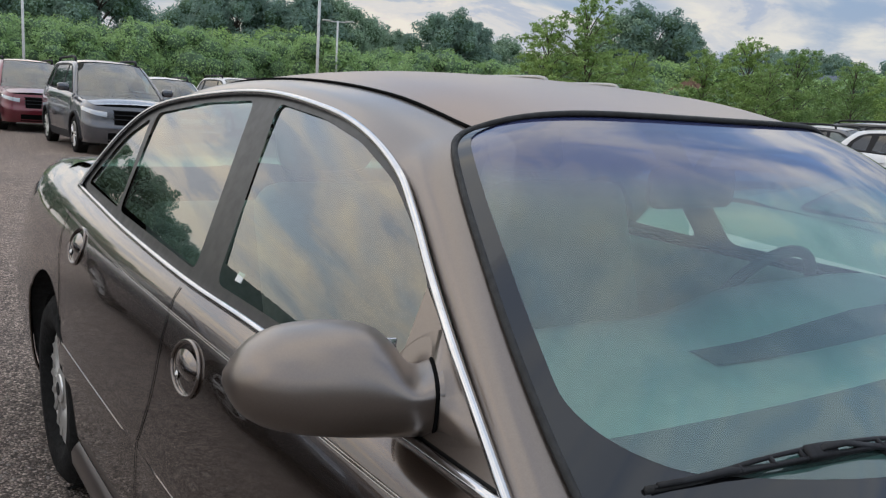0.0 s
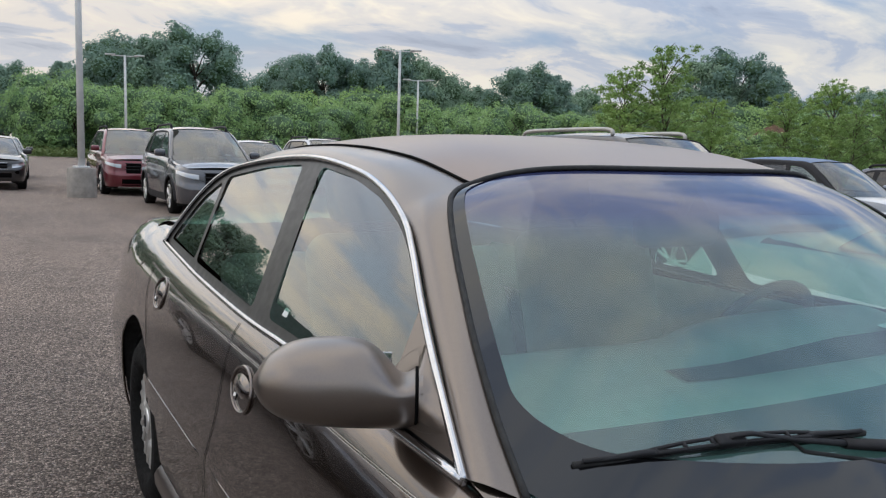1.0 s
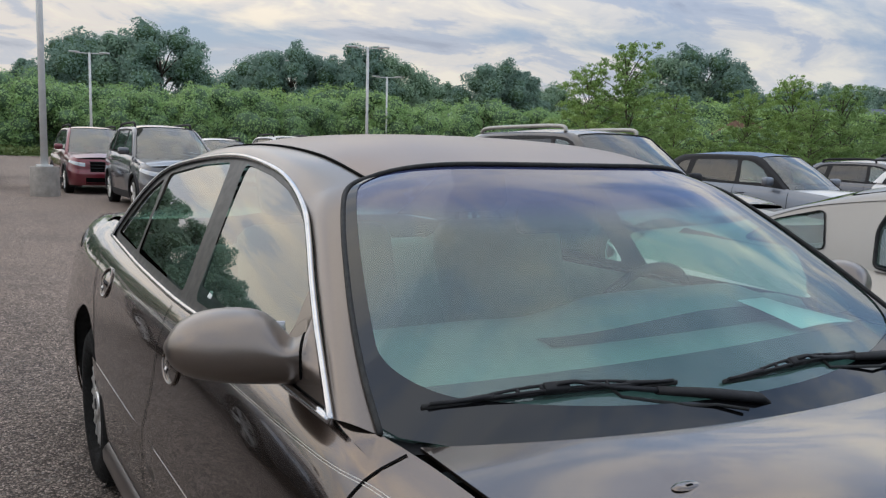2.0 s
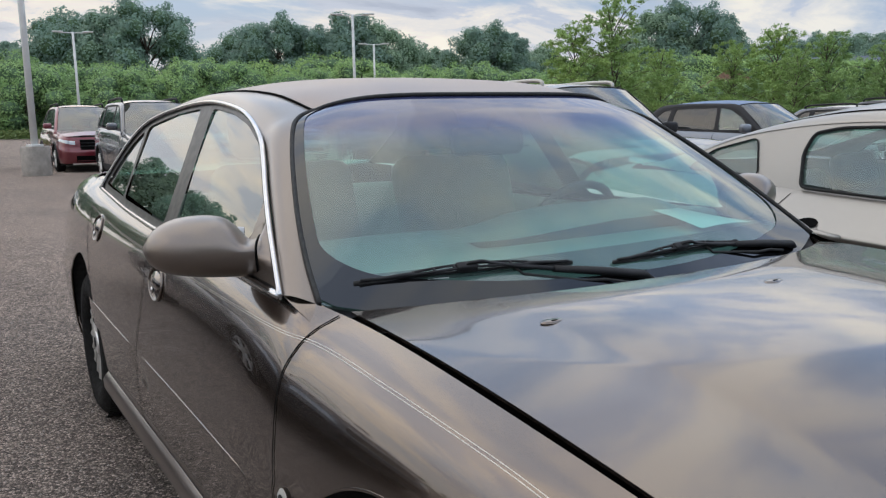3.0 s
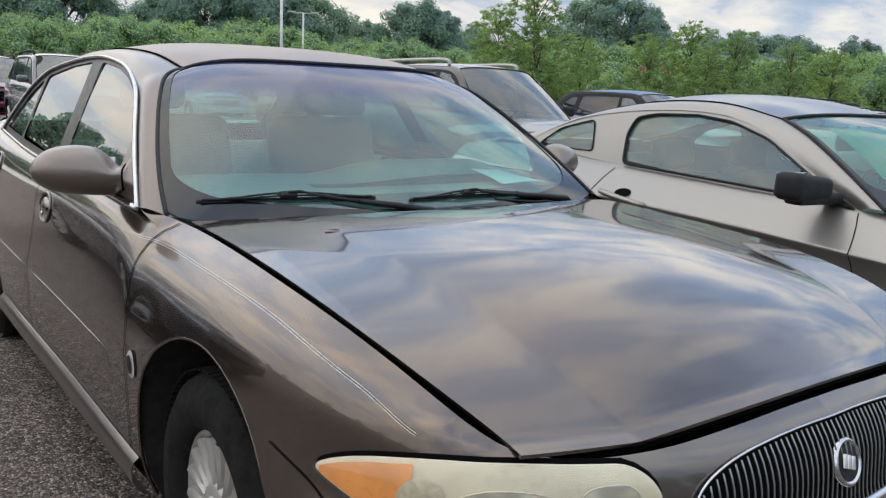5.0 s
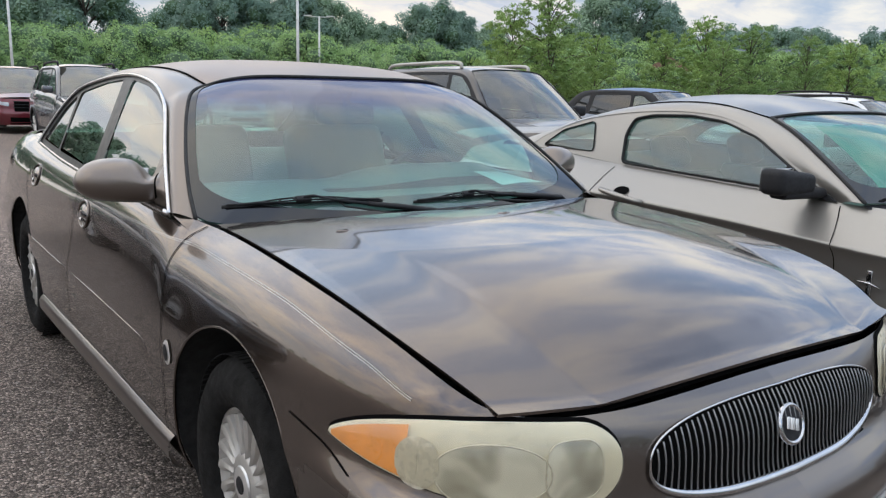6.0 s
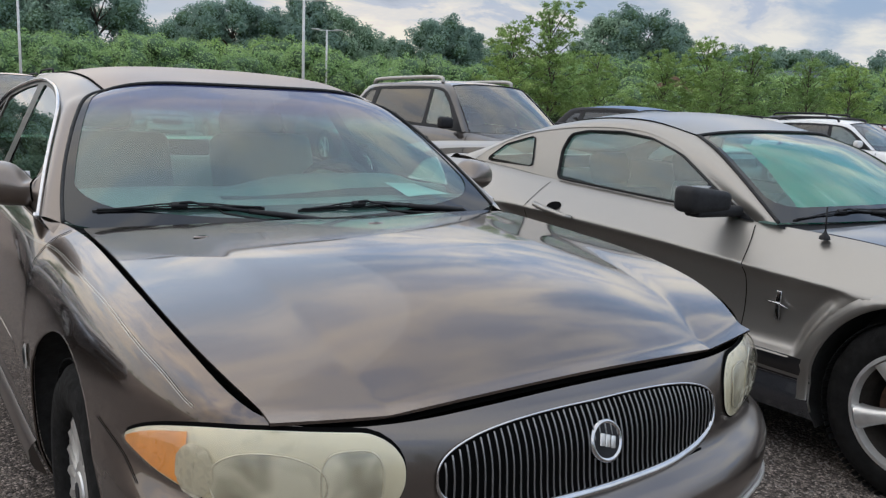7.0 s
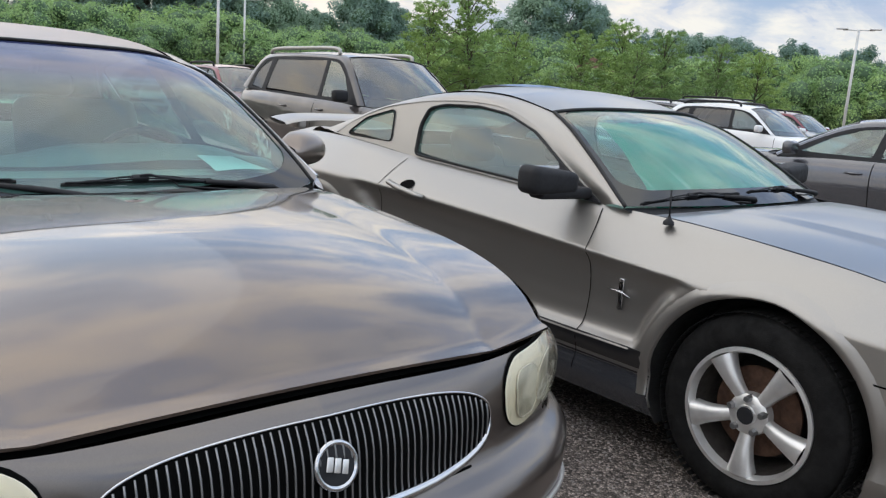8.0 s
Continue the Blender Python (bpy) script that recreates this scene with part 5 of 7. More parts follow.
        bezel(root, sk, i0 - 0.10, i1 + 0.10, lambda u: lo(u) - 0.004, lambda u: hi(u) + 0.007, 0.0025, M["gap"], "headlight_seal", side)
        hl = bezel(root, sk, i0, i1, lo, hi, 0.005, M["lens"], "headlight", side, "yellowed hazy headlight", 40, 12, dome=0.004)
        d = i1 - i0
        bezel(root, sk, i0 + d * 0.745, i0 + d * 0.985, lambda u: lo(0.745 + 0.24 * u) + 0.006, lambda u: hi(0.745 + 0.24 * u) - 0.008, 0.0105, M["amber"], "turn_signal", side, "amber turn signal lens", 16, 8, hl)
        part("side_lamp", skin_disc(sk, i0 + d * 0.705, 0.660, 0.047, 0.050, 0.0120, 0.003, side, 48, 12, 0.0012), M["frosted"], hl, "clear ribbed lamp")
        for at_, z_, w_, h_, sq, nm in ((0.43, 0.650, 0.092, 0.060, 2.3, "oval headlamp reflector"), (0.145, 0.655, 0.056, 0.057, 3.2, "squarish headlamp reflector")):
            part("lamp", skin_disc(sk, i0 + d * at_, z_, w_, h_, 0.0115, -0.0015, side, 40, 8, 0.0, sq), M["reflector"], hl, nm)
            part("lamp_rim", skin_ring(sk, i0 + d * at_, z_, w_, h_, 0.0115, 0.0018, side, 48, sq), M["frosted"], hl, "pale rim of the lamp")
        cv = bezel(root, sk, i0, i1, lo, hi, 0.010, M["hazed"], "lens", side, "yellowed hazy plastic cover", 40, 12, hl, dome=0.024)
        cv.visible_shadow = False
        # bumper seam, side marker and fog pod
        part("bumper_gap", flank_ribbon(sk, [(-0.335, 0.655), (-0.40, 0.642), (-0.47, 0.624), (-0.55, 0.588)], 0.0028, 0.002, side), M["gap"], root)
        part("bumper_emblem", skin_disc(sk, sk.nose_index(0.80, 0.49), 0.49, 0.035, 0.045, 0.003, 0.004, side), M["taupe"], root, "round cap in the bumper corner")
        pts = [sk.on(i, 0.395, 0.004, side) for i in np.linspace(sk.nose_index(0.15, 0.395), sk.index(-0.46, 0.395), 30)]
        part("bumper_strip", tube(pts, 0.007, 6), M["cover"], root, "thin strip along the bumper")
    # grille
    gw, gz, gh = 0.405, 0.640, 0.088
    nose = lambda x, z, o: (lambda i: sk.on(i, z, o, 1 if x >= 0 else -1))(sk.nose_index(abs(x), z))
    half = lambda x: gh * max(0.0, 1 - (abs(x) / gw) ** 3.2) ** (1 / 2.4)
    rows = []
    for x in np.linspace(-gw, gw, 61):
        h = half(x)
        rows.append([nose(x, gz + h * s, 0.0035) for s in np.linspace(-1, 1, 7)])
    gr = part("grille", grid_bm(rows), M["gap"], root, "dark grille opening with upright bright bars")
    ring = []
    for k in range(97):
        t = 2 * math.pi * k / 96
        x = gw * math.copysign(abs(math.cos(t)) ** (2 / 3.2), math.cos(t))
        z = gz + gh * math.copysign(abs(math.sin(t)) ** (2 / 2.6), math.sin(t))
        ring.append(nose(x, z, 0.006))
    part("grille_surround", tube(ring, [0.0026 + 0.0095 * max(0.0, -math.sin(2 * math.pi * k / 96)) ** 0.8 for k in range(97)], 8, cap=False), M["chrome"], gr, "bright chrome grille surround")
    for k in range(-24, 25):
        x = k * 0.0162
        h = half(x) - 0.004
        if h > 0.012:
            part("grille_bar", tube([nose(x, gz + h * s, 0.008 + 0.003 * (1 - s * s)) for s in np.linspace(-1, 1, 9)], 0.0021, 6), M["bar"], gr)
    part("front_badge", badge_bm(nose(0, 0.650, 0.013), 0.046, 0.036), M["chrome"], gr, "round chrome badge ring")
    part("badge_plate", badge_plate(nose(0, 0.650, 0.013), 0.036), M["trim"], gr, "dark badge plate")
    for dx in (-0.016, 0.0, 0.016):
        part("badge_shield", box((0.013, 0.004, 0.026), nose(0, 0.650, 0.013) + Vector((dx, -0.001, -dx * 0.35)), 0.002, rot=Matrix.Rotation(radians(-18), 4, "X") @ Matrix.Rotation(radians(14), 4, "Y")), M["alloy"], gr)
    # dark shut line between the nose panel and the bumper, lower intake
    part("nose_gap", tube([nose(x, 0.553, 0.001) for x in np.linspace(-0.34, 0.34, 25)], 0.003, 6), M["gap"], root)
    rows = [[nose(x, z, 0.003) for z in (0.25, 0.29, 0.33)] for x in np.linspace(-0.42, 0.42, 21)]
    part("lower_intake", grid_bm(rows), M["gap"], root)
    # wipers
    wiper(root, sk.glass, (-0.710, 0.508), (-0.02, 0.368, 0.928), (-0.20, 0.420))
    wiper(root, sk.glass, (-0.090, 0.402), (0.60, 0.425, 0.934), (0.38, 0.430))
    # flush washer nozzles towards the rear of the hood
    for x, y in ((-0.505, 0.112), (-0.015, 0.020)):
        q = Vector(sk.hood[np.argmin((sk.hood[:, 0] - x) ** 2 + (sk.hood[:, 1] - y) ** 2)])
        bm = lathe([(0.0001, 0.0030), (0.55, 0.0028), (0.85, 0.0020), (1.0, -0.001)], 28, "z")
        bmesh.ops.transform(bm, matrix=Matrix.Translation(q) @ Matrix.Diagonal((0.027, 0.013, 1, 1)), verts=bm.verts)
        noz = part("washer_nozzle", bm, M["taupe"], root)
        part("nozzle_slot", box((0.012, 0.004, 0.002), q + Vector((0, -0.005, 0.0028)), 0.0006), M["gap"], noz)
    # a sticker in the door glass
    st = box((0.002, 0.030, 0.020), (-(0.845 - 0.506 * (1.016 - 0.964)) + 0.014, 1.455, 1.016), 0.0004, rot=Matrix.Rotation(radians(27), 4, "Y"))
    part("sticker", st, M["paper"], root, "small white sticker inside the glass")
    # dark defroster strip at the foot of the glass, and the dark trough before the instruments
    D = sedan_dash()
    lift = Vector((0, -0.001, 0.004))
    part("defroster_strip", grid_bm([[r[0].lerp(r[1], f) + lift for f in (0.1, 0.55, 1.0)] + [r[1].lerp(r[2], 0.85) + lift] for r in D]), M["dark_dash"], root, "dark strip along the foot of the windscreen")
    part("dash_trough", grid_bm([[r[3].lerp(r[4], 0.3 + 0.7 * (1 - min(1, j / 16))) + lift, r[4].lerp(r[5], 0.5) + lift, r[5].lerp(r[6], min(1, j / 14) - 0.45) + lift] for j, r in enumerate(D[15:37])]), M["dark_dash"], root, "dark trough on top of the dashboard")
    # paper on the dashboard, one end over the trough
    a, b, c, d = (Vector(q) for q in ((0.49, 0.640, 0.972), (0.69, 0.622, 0.976), (0.672, 0.915, 1.004), (0.51, 0.862, 1.000)))
    sheet = grid_bm([[a.lerp(b, u).lerp(d.lerp(c, u), v) + Vector((0, 0, 0.006 * math.sin(3 * u + 2 * v))) for u in np.linspace(0, 1, 8)] for v in np.linspace(0, 1, 8)])
    tagged(part("paper_sheet", sheet, M["paper"]), "white paper sheet lying on the dashboard behind the windscreen", "paper")
    return root, sk


def badge_bm(c, r1, r2):
    bm = lathe([(r1, -0.012), (r1, -0.002), (r1 - 0.004, 0.002), (r2 + 0.003, 0.002), (r2, -0.001)], 44, "z")
    bmesh.ops.transform(bm, matrix=Matrix.Translation(c) @ pose(0, 0, 0, 72), verts=bm.verts)
    return bm


def badge_plate(c, r):
    bm = lathe([(r, -0.001), (r * 0.6, 0.000), (0.0001, 0.0005)], 40, "z")
    bmesh.ops.transform(bm, matrix=Matrix.Translation(c) @ pose(0, 0, 0, 72), verts=bm.verts)
    return bm


build_sedan()


# ---------------------------------------------------------------- the silver coupe


def coupe_profile(a):
    """Flank with a scallop between the wheels: a sharp shoulder above, a flare below, and round the wheels a raised arch."""
    x, y, zb, zm, zt, it, lg, ib = a
    st = lambda d, e0, e1: (lambda t: t * t * (3 - 2 * t))(min(1.0, max(0.0, (d - e0) / (e1 - e0))))

    def k(z):
        if not 0 < y < 2.72:
            return 0.0
        return st(math.hypot(y, z - 0.345), 0.450, 0.515) * st(math.hypot(y - 2.72, z - 0.345), 0.56, 0.64)
    zs = float(np.interp(y, (-0.9, -0.4, 0.0, 0.27, 0.44, 0.70, 1.18, 1.56, 2.0, 2.3, 2.72, 3.2), (0.66, 0.69, 0.725, 0.738, 0.747, 0.760, 0.790, 0.807, 0.824, 0.832, 0.835, 0.81)))
    h = zt - zs
    hollow = lambda z: float(np.interp(z, (0.43, 0.462, 0.50, 0.58, zs - 0.10, zs - 0.045, zs - 0.012, zs), (0.0, 0.036, 0.050, 0.056, 0.050, 0.036, 0.014, 0.0)))
    low = [(ib, zb), (ib * 0.45, zb + 0.07), (0.030, 0.345), (0.012, 0.40), (0.006, 0.432)]
    mid = [(0.003 + hollow(z) * k(z), z) for z in [0.462] + list(np.linspace(0.495, zs - 0.045, 7)) + [zs - 0.012]]
    return low + mid + [(0.003, zs), (it * 0.05 + 0.003, zs + h * 0.08), (it * 0.22, zs + h * 0.26), (it * 0.50, zs + h * 0.55), (it * 0.79, zs + h * 0.84), (it, zt)]


COUPE = dict(
    fine=True, n=22, nv=64, cut=0.016, body=M["silver"], profile=coupe_profile,
    stations=[
        (0.00, -0.95, 0.20, 0.62, 0.740, 0.06, 0, 0.08), (0.40, -0.92, 0.20, 0.62, 0.745, 0.06, 0, 0.08), (0.70, -0.80, 0.20, 0.64, 0.765, 0.07, 0, 0.07),
        (0.85, -0.56, 0.20, 0.68, 0.805, 0.13, 0, 0.05), (0.910, -0.30, 0.20, 0.72, 0.850, 0.19, 0, 0.04), (0.928, 0.00, 0.20, 0.76, 0.880, 0.215, 0, 0.04),
        (0.930, 0.35, 0.20, 0.775, 0.908, 0.215, 0, 0.04), (0.930, 0.62, 0.20, 0.780, 0.922, 0.190, 0, 0.04), (0.930, 0.85, 0.20, 0.782, 0.930, 0.165, 0, 0.04),
        (0.930, 1.40, 0.20, 0.790, 0.952, 0.172, 0, 0.04), (0.932, 2.10, 0.20, 0.812, 0.986, 0.185, 0, 0.04), (0.938, 2.72, 0.20, 0.830, 1.028, 0.205, 0, 0.04),
        (0.925, 3.20, 0.22, 0.810, 1.030, 0.215, 0, 0.05), (0.870, 3.52, 0.25, 0.770, 1.005, 0.190, 0, 0.06), (0.62, 3.74, 0.28, 0.70, 0.985, 0.12, 0, 0.06), (0.0, 3.82, 0.28, 0.70, 0.985, 0.10, 0, 0.06)],
    axles=(0.0, 2.72, 0.345, 0.345, 0.398), track=0.905, wheel="five", rim=0.220, spin=36,
    cuts=(0.73, 2.16, 2.17), sill=0.345, sill_ahead=0.36, panel_mats=dict(sill=M["grey"]), bumper_z=0.70, bump_i=4.0, rear_i=13.0, deck_i=12, hood_span=(2.2, 6.9),
    hood_gap=0.006, hood_lift=0.003, hood_lift_fn=lambda u, v: 0.035 * (1 - (2 * u - 1) ** 2) * math.sin(math.pi * min(1, 0.1 + 0.9 * v)) + 0.012 * (abs(2 * u - 1) < 0.55) * min(1, v * 5) * (1 - v) ** 0.3,
    # blue-grey hood and roof: sky reflected in silver is put into the colour
    hood_front=((0.66, -0.76, 0.770), (-0.88, 0.775)), hood_rear=((0.725, 0.590, 0.918), (0.43, 0.955)), hood_mat=M["blue_grey"], roof_mat=M["blue_grey"],
    a_pillar=[(0.775, 0.690, 0.936), (0.705, 0.920, 1.085), (0.635, 1.130, 1.205), (0.572, 1.300, 1.270)], header=(1.205, 1.300), ws_base=(0.500, 0.950), ws_mat=M["glass_green"],
    roof_rail=[(0.572, 1.300, 1.270), (0.586, 1.600, 1.330), (0.588, 1.950, 1.330), (0.588, 2.300, 1.280)],
    c_pillar=[(0.588, 2.300, 1.280), (0.605, 2.600, 1.195), (0.625, 2.900, 1.105), (0.645, 3.150, 1.045)],
    rear_top=(2.42, 1.310), rear_base=(3.25, 1.050), roof_bulge=0.020,
    dlo=[(0.762, 0.800, 0.926), (0.720, 1.066, 1.070), (0.684, 1.278, 1.195), (0.664, 1.485, 1.264), (0.657, 1.696, 1.287), (0.657, 1.946, 1.284), (0.664, 2.200, 1.262), (0.680, 2.480, 1.214), (0.706, 2.740, 1.120), (0.730, 2.880, 1.040)],
    belt=[(2.500, 1.016), (2.100, 0.984), (1.400, 0.952), (1.000, 0.935)], side_plane=(0.763, 0.922, 0.300, 0.004), frame_mat=M["silver"], seal=0.008,
    panes=[([(0.862, 0.944), (1.076, 1.058), (1.288, 1.180), (1.493, 1.246), (1.696, 1.268), (1.946, 1.262), (2.072, 1.238), (2.108, 1.150), (2.085, 0.996)], "door_glass", M["glass_coupe"]),
           ([(2.325, 1.042), (2.370, 1.214), (2.610, 1.152), (2.745, 1.062), (2.735, 1.044)], "quarter_glass", M["glass_coupe"])],
    dash=(0.90, 0.98), seat_y=1.55, seat_z=0.36, seat_h=0.58, seat_mat=M["dark_cloth"], dash_mat=M["pale_dash"], trim_mat=M["dark_cloth"],
)


def build_coupe(at):
    root, sk = car("coupe", "silver two-door fastback coupe, blue sky reflection painted on hood and roof", COUPE, at)
    gap_line(root, sk, [(0.760, 0.275), (0.742, 0.49), (0.735, 0.66), (0.742, 0.78), (0.765, 0.86), (0.790, 0.915)], 0.0045)
    gap_line(root, sk, [(2.10, 0.275), (2.15, 0.45), (2.17, 0.70), (2.135, 0.90), (2.11, 0.97)], 0.0045)
    for side in (1, -1):
        # black stripe low on the flank
        rows = [[sk.flank(y, z, 0.0022, side) for z in (0.368, 0.395, 0.425, 0.442)] for y in np.linspace(0.395, 2.32, 40)]
        part("side_stripe", grid_bm(rows, flip=side < 0), M["black"], root, "black stripe along the sill")
        rows = [[sk.flank(y, z, 0.0022, side) for z in (0.346, 0.354)] for y in np.linspace(0.395, 2.32, 40)]
        part("side_stripe", grid_bm(rows, flip=side < 0), M["black"], root)
        # fender emblem: a plain bright bar pair with a slanting form across
        i = sk.index(0.578, 0.625)
        em = part("fender_emblem", box((0.012, 0.024, 0.122), sk.on(i, 0.622, 0.010, side), 0.003), M["chrome"], root, "bright upright bar emblem")
        e0, e1 = sk.flank(0.530, 0.618, 0.016, side), sk.flank(0.634, 0.634, 0.016, side)
        pts = [e0, e0.lerp(e1, 0.35) + Vector((0, 0, 0.006)), e0.lerp(e1, 0.65) + Vector((0, 0, 0.004)), e1]
        part("emblem_form", tube(pts, [0.003, 0.0075, 0.0075, 0.003], 8, flat=0.7), M["chrome"], em)
        # raised lip round the front and rear arches
        for wy in (0.0, 2.72):
            rows = []
            for k in range(33):
                t = math.pi * (k / 32 * 1.10 - 0.05)
                rows.append([sk.flank(wy + rr * math.cos(t), 0.345 + rr * math.sin(t), o, side) for rr, o in ((0.398, 0.004), (0.402, 0.010), (0.422, 0.009), (0.438, 0.003), (0.448, 0.000))])
            part("arch_flare", grid_bm(rows, flip=side > 0), M["silver"], root)
        # door handle
        i = sk.index(1.94, 0.838)
        dish = part("door_handle", skin_disc(sk, i, 0.838, 0.058, 0.046, 0.003, -0.014, side), M["silver"], root, "silver pull door handle")
        part("handle_hollow", skin_disc(sk, i, 0.862, 0.050, 0.022, 0.0045, 0.001, side, 20, 3), M["gap"], dish)
        part("handle_bar", tube([sk.flank(2.085, 0.860, 0.004, side), sk.flank(2.06, 0.858, 0.024, side), sk.flank(1.94, 0.842, 0.032, side), sk.flank(1.80, 0.826, 0.024, side), sk.flank(1.765, 0.822, 0.004, side)], [0.013, 0.017, 0.019, 0.017, 0.013], 10, flat=0.8), M["silver"], dish)
        # mirror: black two-tone pod
        a = Matrix.Translation((0.795 * side, 0.905, 1.000)) @ Matrix.Diagonal((side, 1, 1, 1)) @ pose(0, 0, 0, 0, 0, 8)
        bm = box((0.255, 0.130, 0.118), (0.165, 0, 0.018), 0.034, seg=4)
        for v in bm.verts:
            f = (v.co.x - 0.03) / 0.27
            v.co.z = -0.030 + (v.co.z + 0.030) * (0.72 + 0.30 * f)
            v.co.y += 0.02 * (1 - f)
        bmesh.ops.transform(bm, matrix=a, verts=bm.verts)
        pod = part("door_mirror", bm, M["trim"], root, "black plastic door mirror", sharp=50)
        ft = box((0.27, 0.095, 0.046), (0.10, 0.005, -0.036), 0.018, seg=3)
        bmesh.ops.transform(ft, matrix=a, verts=ft.verts)
        part("mirror_foot", ft, M["trim"], pod, sharp=50)
        g = box((0.20, 0.004, 0.095), (0.165, 0.071, 0.018), 0.001)
        bmesh.ops.transform(g, matrix=a, verts=g.verts)
        part("mirror_glass", g, M["chrome"], pod)
        # black sail behind the pillar
        X = lambda y, z: 0.763 - 0.3 * (z - 0.922)
        bm = bmesh.new()
        tri = ((0.815, 0.931), (1.085, 0.946), (1.090, 1.068))
        inner, outer = ([bm.verts.new(((X(y, z) + o) * side, y, z)) for y, z in tri] for o in (0.002, 0.014))
        bm.faces.new(outer)
        bm.faces.new(inner[::-1])
        for k in range(3):
            bm.faces.new((inner[k], inner[(k + 1) % 3], outer[(k + 1) % 3], outer[k]))
        bmesh.ops.recalc_face_normals(bm, faces=bm.faces[:])
        part("sail_panel", bm, M["trim"], root, smooth=False)
        # black rubber round the door glass
        ring = [Vector(((X(y, z) + 0.003) * side, y, z)) for y, z in smooth_poly(COUPE["panes"][0][0]) + smooth_poly(COUPE["panes"][0][0])[:1]]
        part("door_seal", tube(ring, 0.013, 6, cap=False, flat=0.5), M["rubber"], root)
        ring = [Vector(((X(y, z) + 0.003) * side, y, z)) for y, z in smooth_poly(COUPE["panes"][1][0]) + smooth_poly(COUPE["panes"][1][0])[:1]]
        part("quarter_seal", tube(ring, 0.006, 6, cap=False, flat=0.5), M["rubber"], root)
    # aerial on the near fender
    p = Vector((-0.775, 0.48, 0.902))
    ae = part("aerial", lathe([(0.022, 0.0), (0.020, 0.012), (0.011, 0.020), (0.006, 0.030), (0.0045, 0.034)], 20, "z", centre=p), M["trim"], root, "short black aerial")
    part("mast", tube([p + Vector((0, 0, 0.03)), p + Vector((0, 0.004, 0.13))], 0.0035, 6), M["trim"], ae)
    # bumper shut line at the nose
    for side in (1, -1):
        part("bumper_gap", flank_ribbon(sk, [(-0.30, 0.57), (-0.36, 0.575), (-0.46, 0.570), (-0.56, 0.56)], 0.006, 0.003, side), M["gap"], root)
    # rear spoiler
    sp = grid_bm([[Vector((x, 3.50 + 0.22 * f + 0.05 * (1 - abs(x) / 0.72), 1.075 + 0.012 * f + o - 0.035 * (abs(x) / 0.72) ** 6)) for f, o in ((0, 0), (0.1, 0.012), (0.6, 0.020), (1, 0.024), (1, 0.008), (0.5, -0.010), (0, 0))] for x in np.linspace(-0.72, 0.72, 25)])
    spo = part("rear_spoiler", sp, M["silver"], root, sharp=50)
    for x in (-0.58, 0.58):
        part("spoiler_stand", box((0.06, 0.14, 0.06), (x, 3.60, 1.045), 0.015), M["silver"], spo)
    # green sunshade standing behind the windscreen
    n = int(round(math.sqrt(len(sk.glass))))
    G = sk.glass.reshape(n, n, 3)
    if abs(G[0, 0, 0] - G[-1, 0, 0]) > abs(G[0, 0, 0] - G[0, -1, 0]):
        G = G.transpose(1, 0, 2)
    if G[0, 0, 0] > G[0, -1, 0]:
        G = G[:, ::-1]
    if G[0, 0, 2] > G[-1, 0, 2]:
        G = G[::-1]
    at_glass = lambda u, v: Vector(G[int(v * (n - 1)), int(u * (n - 1))]) + Vector((0, 0.024, -0.026 - 0.004 * math.sin(60 * u)))
    sheet = grid_bm([[at_glass(u + 0.07 * v * (1 - u), v) for u in np.linspace(0.11, 0.96, 90)] for v in np.linspace(0.04, 0.86, 12)])
    part("sunshade", sheet, M["sunshade"], root, "pleated green sunshade behind the windscreen")
    wiper(root, sk.glass, (-0.70, 0.665), (-0.12, 0.520, 0.962), (-0.18, 0.560))
    wiper(root, sk.glass, (-0.10, 0.560), (0.50, 0.560, 0.965), (0.44, 0.600))
    return root


build_coupe(pose(2.63, -0.79, slope(2.63)))

# ---------------------------------------------------------------- the other parked vehicles


